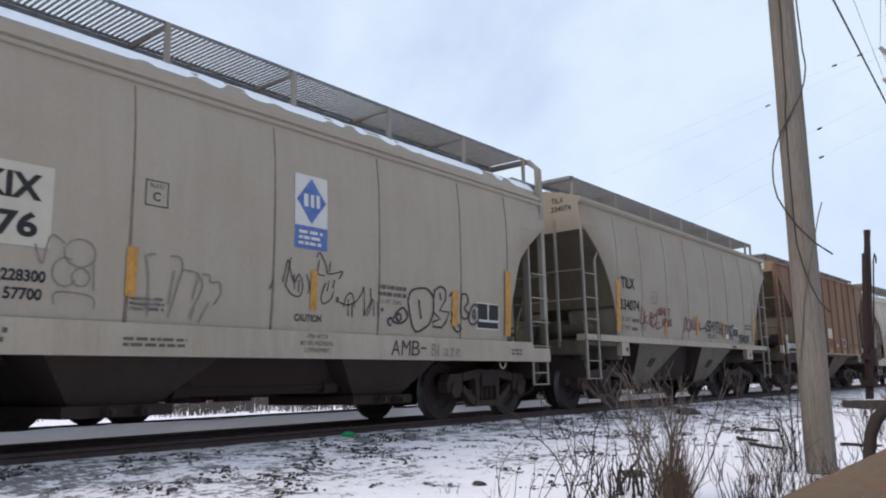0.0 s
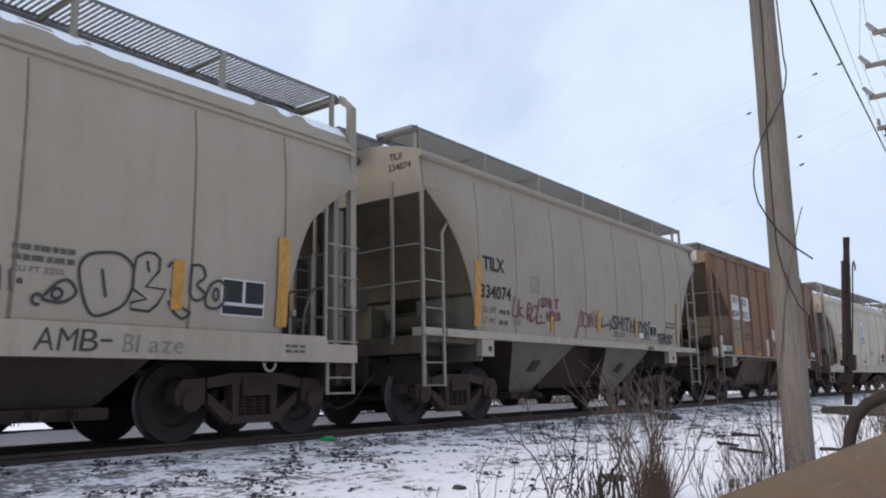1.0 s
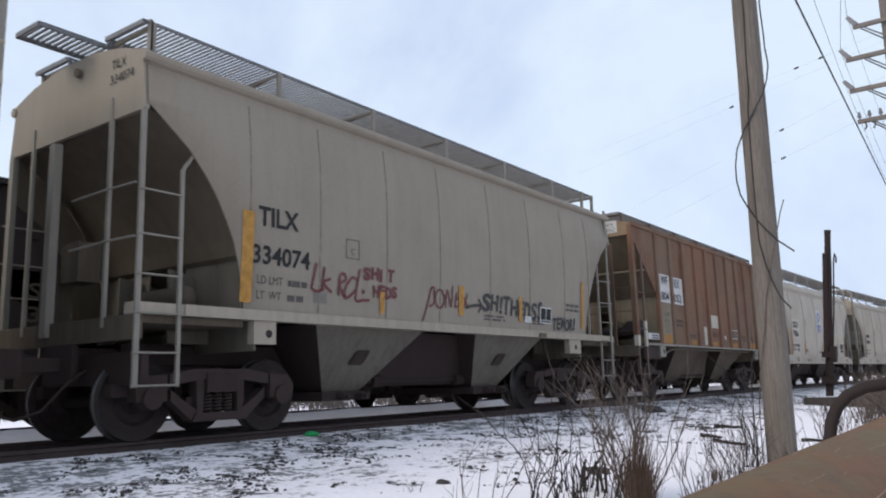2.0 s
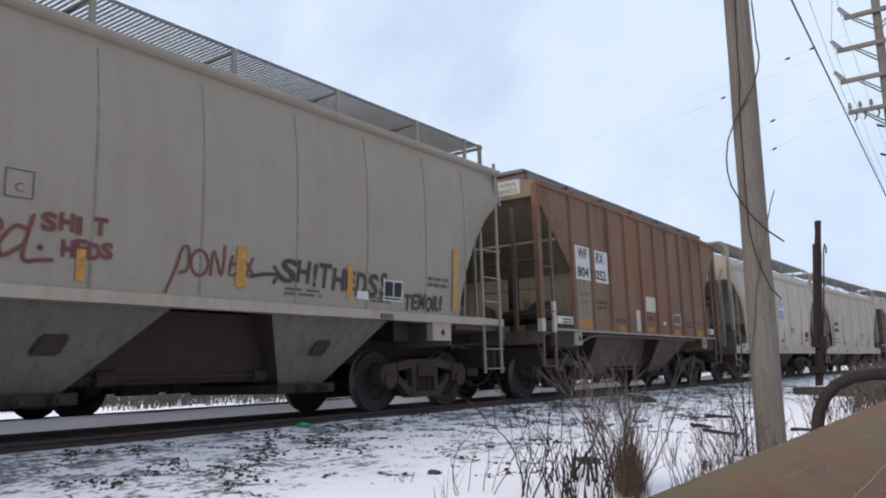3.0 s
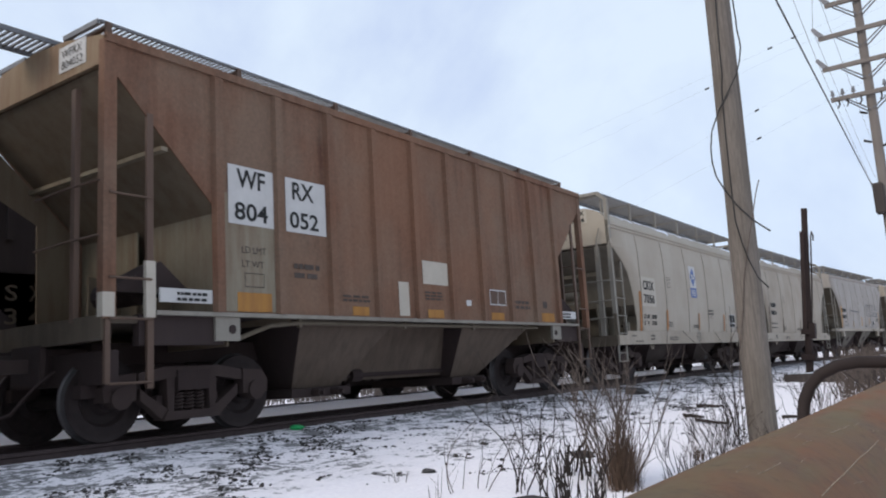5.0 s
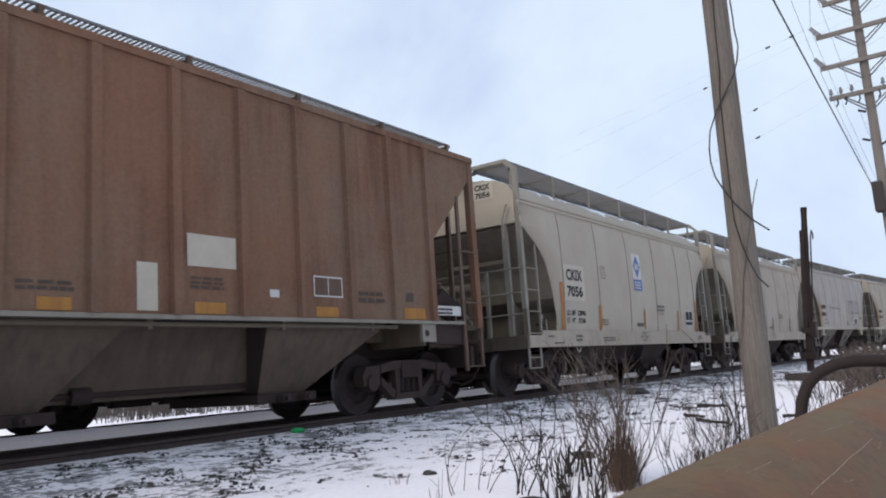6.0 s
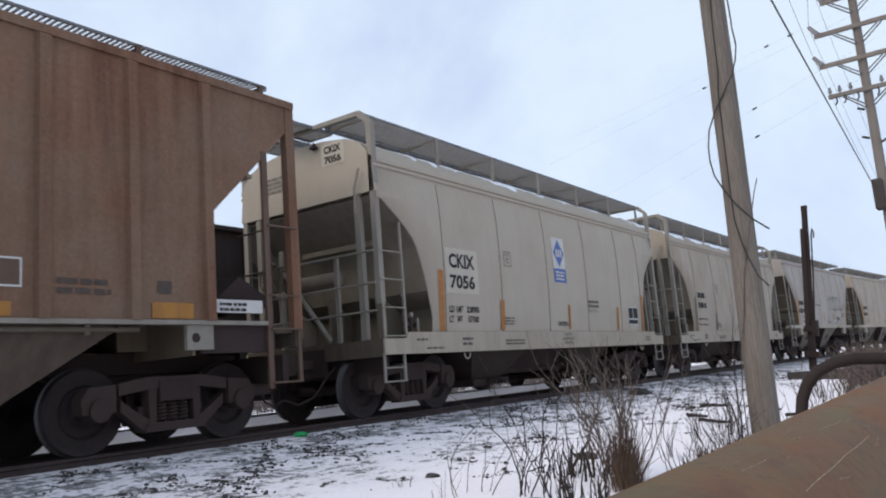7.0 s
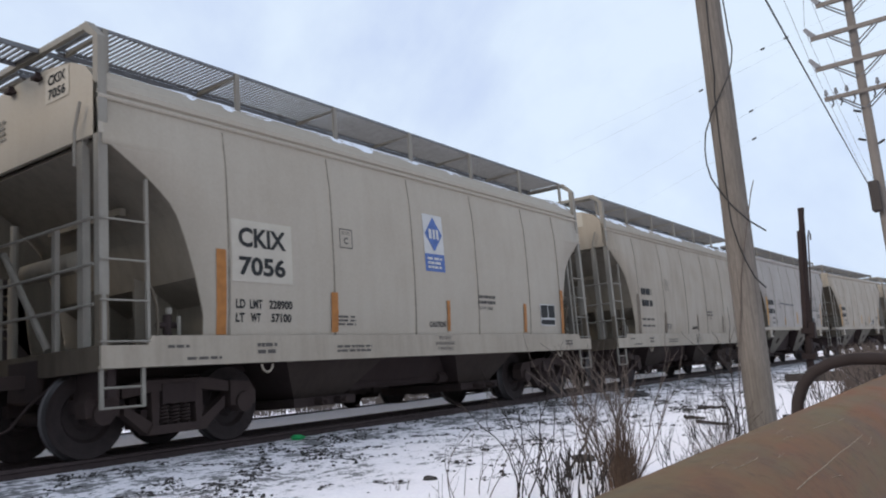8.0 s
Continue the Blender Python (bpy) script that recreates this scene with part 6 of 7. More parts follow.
# ---- parked cars behind ----
def coal_car(y0, lettered):
    L = 14.0
    car = thing("coal_car", (0, 0, 0), "black open coal hopper car parked on the second track", "railway car", "parked coal cars")
    bm = bmesh.new()
    for s in (1, -1):
        extrude_x(bm, [(0.0, 3.0), (0.0, 3.70), (L, 3.70), (L, 3.0), (L - 1.9, 1.15), (1.9, 1.15)], s * 1.44, s * 1.49)
    for e, f in ((0.03, 2.4), (L - 0.03, L - 2.4)):
        hexa(bm, [(-1.44, e, 3.0), (1.44, e, 3.0), (1.44, f, 1.0), (-1.44, f, 1.0), (-1.44, e, 3.70), (1.44, e, 3.70), (1.44, f, 1.06), (-1.44, f, 1.06)])
    box(bm, -1.44, 1.44, 2.3, L - 2.3, 0.9, 1.15)
    part("body", bm, COAL_CAR, car)
    for i in range(13):
        y = 0.15 + i * (L - 0.3) / 12
        z0 = 1.1 if 1.8 < y < L - 1.8 else 2.9
        for s in (1, -1):
            bm = bmesh.new()
            box(bm, min(s * 1.49, s * 1.56), max(s * 1.49, s * 1.56), y - 0.05, y + 0.05, z0, 3.68)
            part("side_rib", bm, COAL_CAR, car)
    bm = bmesh.new()
    for s in (1, -1):
        box(bm, min(s * 1.42, s * 1.58), max(s * 1.42, s * 1.58), 0, L, 3.66, 3.75)
    part("top_rail", bm, COAL_CAR, car)
    bm = bmesh.new()
    box(bm, -0.3, 0.3, 0, L, 0.72, 1.0)
    for y in (0.0, L - 0.12):
        box(bm, -1.4, 1.4, y, y + 0.12, 0.95, 1.15)
    part("underframe", bm, UNDER, car)
    for c in (4.1, 7.0, 9.9):
        bm = bmesh.new()
        hexa(bm, [(-1.05, c - 0.95, 0.36), (1.05, c - 0.95, 0.36), (1.05, c + 0.95, 0.36), (-1.05, c + 0.95, 0.36),
                  (-1.40, c - 1.44, 1.14), (1.40, c - 1.44, 1.14), (1.40, c + 1.44, 1.14), (-1.40, c + 1.44, 1.14)])
        part("hopper_bay", bm, COAL_CAR, car)
        for q in (-0.5, 0.5):
            bm = bmesh.new()
            box(bm, 0.96, 1.16, c + q - 0.36, c + q + 0.36, 0.32, 0.62)
            part("discharge_door", bm, COAL_CAR, car)
    for s, y in ((1, 0.05), (1, L - 0.05), (-1, 0.05), (-1, L - 0.05)):
        bm = bmesh.new()
        box(bm, min(s * 1.4, s * 1.48), max(s * 1.4, s * 1.48), y - 0.05, y + 0.05, 0.95, 3.05)
        part("end_post", bm, COAL_CAR, car)
    car.matrix_basis = car_pose(TRACK2_X, y0, 1.75, L - 1.75)
    coupler(car, 0.0, -1)
    coupler(car, L, 1)
    add_truck(car, 1.75, False)
    add_truck(car, L - 1.75, False)
    if lettered:
        pl = (lambda u, v, extra=0.0: (1.495 + extra, u, v))
        for ch, u, v in (("S", 1.26, 1.98), ("X", 1.62, 1.98), ("3", 1.26, 1.62), ("4", 1.62, 1.62)):
            bm = bmesh.new()
            put_letters(bm, ch, pl, u, v, 0.18, 0.235, 0.004)
            part("lettering", bm, SLOPE_GREY, car, "dull white stencilled letter")
        bm = bmesh.new()
        box(bm, 1.44, 1.49, 1.0, 2.6, 1.15, 2.4)
        part("side_patch", bm, COAL_CAR, car)
    return car


for y0, lettered in ((-10.1, False), (4.64, True), (19.38, False), (34.1, False)):
    coal_car(y0, lettered)
# ---- poles and wires ----
def round_pole(bm, pts, r0, r1, n=20, rough=0.006, seed=0):
    rnd = random.Random(seed)
    rings = []
    m = 14
    a, b = Vector(pts[0]), Vector(pts[1])
    for i in range(m + 1):
        p = a.lerp(b, i / m)
        r = r0 + (r1 - r0) * i / m
        rings.append([bm.verts.new((p.x + (r + rnd.uniform(-rough, rough)) * math.cos(2 * math.pi * j / n), p.y + (r + rnd.uniform(-rough, rough)) * math.sin(2 * math.pi * j / n), p.z)) for j in range(n)])
    for u, v in zip(rings, rings[1:]):
        for j in range(n):
            bm.faces.new((u[j], u[(j + 1) % n], v[(j + 1) % n], v[j]))
    bm.faces.new(rings[-1])


POLE = (-2.155, 9.0)


def near_pole():
    x, y = POLE
    pole = thing("utility_pole", (x, y, 0), "grey weathered wooden utility pole with loose cables", "utility pole")
    bm = bmesh.new()
    round_pole(bm, [(0, 0, -0.6), (0.12, 0.0, 8.5)], 0.153, 0.121, 24, 0.003, 1)
    smooth(part("shaft", bm, WOOD_OLD, pole))
    # cable stapled down the face, a slack loop, a bare wire, and their cut ends
    bm = bmesh.new()
    tube(bm, [(0.10, -0.125, 8.2), (0.083, -0.14, 4.57), (0.067, -0.14, 4.17), (0.058, -0.14, 3.83), (0.056, -0.145, 3.64), (0.03, -0.14, 3.45), (0.024, -0.14, 3.31), (0.015, -0.14, 2.92), (0.012, -0.14, 2.60), (0.01, -0.145, 2.28),
              (0.013, -0.15, 1.97), (0.058, -0.15, 1.71), (0.109, -0.15, 1.52), (0.181, -0.16, 1.33), (0.277, -0.17, 1.21)], 0.008, 6)
    part("cable", bm, CABLE, pole)
    bm = bmesh.new()
    tube(bm, [(0.24, -0.10, 8.2), (0.255, -0.12, 5.2), (0.264, -0.14, 4.51), (0.272, -0.14, 4.24), (0.271, -0.14, 4.11), (0.284, -0.14, 3.98), (0.286, -0.14, 3.90), (0.258, -0.14, 3.75), (0.206, -0.14, 3.60), (0.082, -0.15, 3.40), (-0.028, -0.15, 3.23),
              (-0.124, -0.15, 3.02), (-0.156, -0.15, 2.83), (-0.159, -0.15, 2.67), (-0.133, -0.15, 2.50), (-0.058, -0.15, 2.33), (0.044, -0.15, 2.15), (0.201, -0.15, 1.95), (0.359, -0.16, 1.81)], 0.009, 6)
    part("loose_cable", bm, CABLE, pole)
    bm = bmesh.new()
    tube(bm, [(0.304, -0.14, 2.38), (0.255, -0.14, 2.24), (0.194, -0.14, 2.00), (0.116, -0.14, 1.70), (0.032, -0.15, 1.34), (-0.017, -0.16, 0.98), (-0.10, -0.15, 0.57), (-0.15, -0.14, 0.15), (-0.16, -0.14, -0.4)], 0.006, 5)
    part("ground_wire", bm, TWIG, pole)
    bm = bmesh.new()
    ring = [(0.133 * math.cos(a), 0.133 * math.sin(a), 0.66 + 0.012 * math.sin(3 * a)) for a in np.linspace(0, 2 * math.pi, 25)]
    tube(bm, ring, 0.006, 5)
    part("wire_band", bm, CABLE, pole)


near_pole()


def broken_post():
    x, y = -5.52, 30.6
    post = thing("broken_post", (x, y, 0, 0, 5.0, 0), "dark creosoted post, cut off, with steel strapping", "post")
    bm = bmesh.new()
    round_pole(bm, [(0, 0, -0.5), (0.0, 0, 5.6)], 0.135, 0.105, 16, 0.010, 3)
    part("shaft", bm, WOOD_RED, post)
    bm = bmesh.new()
    box(bm, -0.15, 0.0, -0.18, -0.08, 1.2, 4.75)
    box(bm, 0.06, 0.25, -0.22, 0.1, 0.9, 1.45)
    box(bm, -0.22, 0.24, -0.24, 0.2, 0.15, 0.35)
    box(bm, -0.20, 0.24, -0.24, 0.2, 1.05, 1.25)
    part("side_timber", bm, WOOD_RED, post)
    bm = bmesh.new()
    tube(bm, [(0.15, -0.1, 1.4), (0.19, -0.1, 3.0), (0.20, -0.1, 4.5), (0.24, -0.1, 4.75), (0.28, -0.1, 4.6), (0.28, -0.1, 4.4)], 0.026, 8)
    part("conduit", bm, PIPE_DARK, post)


broken_post()

FAR = (-1.73, 22.0)
ARM_Z = (9.34, 8.50, 7.65, 6.81)
ARM_TIP = (-0.73, -0.98, -0.98, -0.88)


def far_pole():
    x, y = FAR
    pole = thing("power_pole", (x, y, 0), "brown wooden power pole with four crossarms", "power pole")
    bm = bmesh.new()
    round_pole(bm, [(0, 0, -0.7), (0, 0, 10.6)], 0.135, 0.095, 16, 0.004, 5)
    smooth(part("shaft", bm, WOOD_FAR, pole))
    for i, z in enumerate(ARM_Z):
        bm = bmesh.new()
        tip = ARM_TIP[i]
        box(bm, tip, 0.98, -0.20, -0.10, z - 0.05, z + 0.05)
        arm = part("crossarm", bm, WOOD_FAR, pole)
        for s in (-1, 1):
            bm = bmesh.new()
            tube(bm, [(s * 0.52, -0.2, z - 0.05), (s * 0.03, -0.16, z - 0.42)], 0.018, 6)
            tube(bm, [(s * 0.56, -0.08, z - 0.05), (s * 0.03, -0.06, z - 0.50)], 0.018, 6)
            part("brace", bm, GALV, arm)
            for q in ((0.93,) if i < 3 and s > 0 else () if i < 3 else (0.83, 0.6, 0.35)):
                bm = bmesh.new()
                zz = z + 0.06
                tube(bm, [(s * q, -0.15, zz), (s * q, -0.15, zz + 0.06)], 0.02, 8)
                tube(bm, [(s * q, -0.15, zz + 0.05), (s * q, -0.15, zz + 0.09), (s * q, -0.15, zz + 0.13), (s * q, -0.15, zz + 0.19)], 0.055, 10, 0.028)
                part("insulator", bm, INSULATOR, arm)
        if i < 3:
            bm = bmesh.new()
            hexa(bm, [(tip + 0.02, -0.23, z + 0.02), (tip + 0.14, -0.23, z + 0.061), (tip + 0.14, -0.07, z + 0.061), (tip + 0.02, -0.07, z + 0.02),
                      (tip - 0.14, -0.21, z + 0.28), (tip - 0.06, -0.21, z + 0.32), (tip - 0.06, -0.09, z + 0.32), (tip - 0.14, -0.09, z + 0.28)])
            part("fuse_holder", bm, INSULATOR, arm)
    for q in (-0.7, -0.5, -0.2, 0.25, 0.5, 0.8):
        bm = bmesh.new()
        tube(bm, [(q, -0.22, ARM_Z[3] - 0.05), (q + 0.02, -0.26, ARM_Z[3] - 0.18), (q - 0.03, -0.24, ARM_Z[3] - 0.26)], 0.022, 6)
        part("drop_lead", bm, CABLE, pole)
    bm = bmesh.new()
    box(bm, -0.24, 0.0, -0.30, 0.05, 3.72, 4.48)
    bmesh.ops.bevel(bm, geom=bm.edges[:], offset=0.03, segments=1, affect='EDGES')
    part("service_box", bm, TIMBER_GREY, pole)
    for z, q in ((5.55, -1), (5.4, 1), (6.3, -1)):
        bm = bmesh.new()
        tube(bm, [(q * 0.12, -0.1, z), (q * 0.28, -0.16, z + 0.06)], 0.03, 6)
        part("step_bracket", bm, CABLE, pole)


far_pole()


def wire(name, pts, r, label, marks=()):
    th = thing(name, (0, 0, 0), label, "wire", "overhead wires")
    a, b = Vector(pts[0]), Vector(pts[1])
    sag = pts[2]
    line = [a.lerp(b, t) - Vector((0, 0, sag * 4 * t * (1 - t))) for t in np.linspace(0, 1, 24)]
    bm = bmesh.new()
    tube(bm, line, r, 5)
    part("strand", bm, CABLE, th)
    for t in marks:
        p = a.lerp(b, t) - Vector((0, 0, sag * 4 * t * (1 - t)))
        d = (b - a).normalized()
        bm = bmesh.new()
        tube(bm, [p - d * 0.065, p - d * 0.02, p + d * 0.02, p + d * 0.065], 0.028, 8)
        part("spacer", bm, CABLE, th)


def build_wires():
    fx, fy = FAR
    wire("service_cable", ((fx - 0.22, fy - 0.2, 4.36), (-0.93, -8.0, 4.74), 0.0), 0.011, "black service cable hung from a power pole")
    for i, x1 in enumerate((0.73, 2.29, -1.06)):
        x0, z0 = fx + ARM_TIP[i] - 0.10, ARM_Z[i] + 0.30
        wire("power_line", ((x0, fy - 0.15, z0), (x1, -8.0, z0 + 0.3), 0.0), 0.005, "thin overhead power line on crossarm insulators")
        wire("power_line", ((x0, fy - 0.15, z0), (x0 - 1.6, 66.0, z0 - 0.2), 0.6), 0.005, "thin overhead power line on crossarm insulators")
    # faint lines crossing above the tracks, with small dark spacers
    az = lambda a, e, r: (-r * math.sin(radians(a)), r * math.cos(radians(a)), EYE_Z + r * math.tan(radians(e)))
    wire("crossing_wire", (az(26, 14.5, 30), az(3, 20.9, 22), 0.0), 0.0013, "faint thin wire crossing above the tracks", (0.575,))
    wire("crossing_wire", (az(24, 11.0, 30), az(3, 19.0, 22), 0.0), 0.0013, "faint thin wire crossing above the tracks", (0.668,))
    wire("crossing_wire", (az(24, 9.2, 30), az(3, 17.2, 22), 0.0), 0.0013, "faint thin wire crossing above the tracks", (0.665,))
    wire("crossing_wire", (az(24, 16.2, 30), az(3, 21.4, 22), 0.0), 0.0013, "faint thin wire crossing above the tracks", (0.725, 0.79))


build_wires()


# ---- pipes beside the camera ----
def pipe_rail():
    th = thing("pipe_rail", (-0.203, 0, EYE_Z - 0.228), "thick brown rusty steel pipe, scratched, used as a barrier", "pipe")
    bm = bmesh.new()
    n = 48
    rings = []
    for y in spaced([(-1.2, 5.2, 40)]):
        x = -0.011 * y
        rings.append([bm.verts.new((x + 0.11 * math.cos(2 * math.pi * j / n), y, 0.11 * math.sin(2 * math.pi * j / n))) for j in range(n)])
    for a, b in zip(rings, rings[1:]):
        for j in range(n):
            bm.faces.new((a[j], a[(j + 1) % n], b[(j + 1) % n], b[j]))
    bm.faces.new(rings[0])
    bm.faces.new(rings[-1][::-1])
    smooth(part("barrel", bm, PIPE_RUST, th))
    # pale scratches along the barrel
    scr = plain("pale_scratched_steel", (0.27, 0.20, 0.135), 0.8, 0, 0.45, 60)
    rnd = random.Random(4)
    cuts = [(0.86, 1.30, 49, 49, 0.0006), (0.82, 0.90, 73, 72, 0.0005), (1.18, 1.30, 71, 68, 0.0005)]
    for k in range(12):
        y0, a0 = rnd.uniform(0.7, 1.9), rnd.uniform(35, 110)
        cuts.append((y0, y0 + rnd.uniform(0.02, 0.07), a0, a0 + rnd.uniform(-3, 3), rnd.uniform(0.0003, 0.0004)))
    for y0, y1, a0, a1, r in cuts:
        pts = []
        for i in range(8):
            a = radians(a0 + (a1 - a0) * i / 7 + rnd.uniform(-0.4, 0.4))
            y = y0 + (y1 - y0) * i / 7
            pts.append((-0.011 * y + 0.11 * math.cos(a), y, 0.11 * math.sin(a)))
        bm = bmesh.new()
        tube(bm, pts, r, 4)
        part("scratch", bm, scr, th)
    for y in (-0.9, 4.6):
        bm = bmesh.new()
        tube(bm, [(-0.011 * y, y, -0.06), (-0.011 * y, y, -1.0)], 0.07, 20)
        smooth(part("support", bm, PIPE_RUST, th))


pipe_rail()


def pipe_hoop():
    # bent pipe hoop standing behind the barrier
    az0, d0 = 10.75, 2.65
    base = (-d0 * math.sin(radians(az0)), d0 * math.cos(radians(az0)))
    th = thing("pipe_hoop", (base[0], base[1], 0), "dark rusty bent steel pipe hoop standing in the snow", "pipe hoop")
    bm = bmesh.new()
    pts = [(0, 0, -0.7), (0, 0, 0.25), (0.004, 0, 0.34), (0.014, 0.005, 0.40), (0.032, 0.012, 0.442), (0.062, 0.02, 0.476), (0.108, 0.034, 0.498), (0.162, 0.05, 0.506),
           (0.225, 0.066, 0.502), (0.30, 0.08, 0.490), (0.37, 0.09, 0.462), (0.42, 0.10, 0.41), (0.445, 0.10, 0.33), (0.45, 0.10, -0.7)]
    tube(bm, pts, 0.0175, 16)
    smooth(part("bent_pipe", bm, PIPE_DARK, th))


pipe_hoop()


# ---- plants and litter ----
def branch(bm, rnd, p, d, length, r, depth, droop=0.0, wild=0.2):
    n = max(3, int(length / 0.07))
    pts = [Vector(p)]
    d = Vector(d).normalized()
    for i in range(n):
        d = (d + Vector((rnd.uniform(-wild, wild), rnd.uniform(-wild, wild), rnd.uniform(-0.05, 0.10) - droop))).normalized()
        pts.append(pts[-1] + d * length / n)
    tube(bm, pts, r, 5, r * 0.35, False)
    if depth:
        for i in range(1, n):
            if rnd.random() < 0.42:
                side = Vector((rnd.uniform(-1, 1), rnd.uniform(-1, 1), rnd.uniform(0.3, 1.1))).normalized()
                branch(bm, rnd, pts[i], (d * 0.7 + side * 0.9), length * rnd.uniform(0.18, 0.42), r * 0.55, depth - 1, 0.0, wild)


def on_ground(x, y):
    return ground_height(x, y)


def shrub(x, y, stems, height, spread, seed, material, label, r=0.005, fan=0.8, wild=0.2):
    rnd = random.Random(seed)
    th = thing("bare_shrub", (x, y, on_ground(x, y)), label, "shrub", "bare winter shrubs")
    for k in range(stems):
        bm = bmesh.new()
        a = rnd.uniform(0, 6.28)
        q = rnd.uniform(0, spread)
        branch(bm, rnd, (q * math.cos(a) * 0.5, q * math.sin(a) * 0.5, -0.04), (q * math.cos(a) * fan, q * math.sin(a) * fan, 1.0), height * rnd.uniform(0.5, 1.0), r * rnd.uniform(0.7, 1.2), 1, 0.0, wild)
        part("stem", bm, material, th)
    return th


def stubs(x, y, n, spread, seed):
    """Thick dark stems broken off short above the snow."""
    rnd = random.Random(seed)
    th = thing("cut_shrub", (x, y, on_ground(x, y)), "dark thick broken shrub stubs in the snow", "shrub", "broken shrub stubs")
    for k in range(n):
        bm = bmesh.new()
        a, q = rnd.uniform(0, 6.28), spread * rnd.random() ** 0.6
        p = Vector((q * math.cos(a), q * math.sin(a), -0.05))
        d = Vector((rnd.gauss(0, 0.24), rnd.gauss(0, 0.24), 1)).normalized()
        h = rnd.uniform(0.12, 0.44)
        r = rnd.uniform(0.006, 0.014)
        pts = [p + d * h * t + Vector((rnd.uniform(-0.012, 0.012), rnd.uniform(-0.012, 0.012), 0)) for t in (0, 0.3, 0.6, 0.85, 1.0)]
        tube(bm, pts, r, 7, r * 0.75)
        if rnd.random() < 0.5:
            branch(bm, rnd, pts[2], (rnd.uniform(-1, 1), rnd.uniform(-1, 1), 1.0), h * 0.7, r * 0.4, 0)
        part("stem", bm, TWIG_DARK, th)


def grass_tuft(x, y, n, height, spread, seed):
    rnd = random.Random(seed)
    th = thing("grass_tuft", (x, y, on_ground(x, y)), "dry brown dead grass tuft standing in snow", "grass tuft", "dry grass tufts")
    bm = bmesh.new()
    for k in range(n):
        a, q = rnd.uniform(0, 6.28), spread * rnd.random() ** 0.7
        h = height * rnd.uniform(0.4, 1.0)
        lx, ly = rnd.gauss(0, 0.13) + q * math.cos(a) * 0.9, rnd.gauss(0, 0.13) + q * math.sin(a) * 0.9
        p0 = Vector((q * math.cos(a), q * math.sin(a), -0.03))
        w = rnd.uniform(0.002, 0.0045)
        u = Vector((math.cos(a + 1.6), math.sin(a + 1.6), 0)) * w
        prev = None
        for i in range(5):
            t = i / 4
            p = p0 + Vector((lx * h * t * t, ly * h * t * t, h * t - 0.1 * h * t ** 3))
            ww = u * (1 - 0.8 * t)
            cur = (bm.verts.new(p - ww), bm.verts.new(p + ww), bm.verts.new(p + Vector((0, 0, w)) + ww * 0.2))
            if prev:
                for j in range(3):
                    bm.faces.new((prev[j], prev[(j + 1) % 3], cur[(j + 1) % 3], cur[j]))
            prev = cur
    part("grass_clump", bm, STRAW, th)


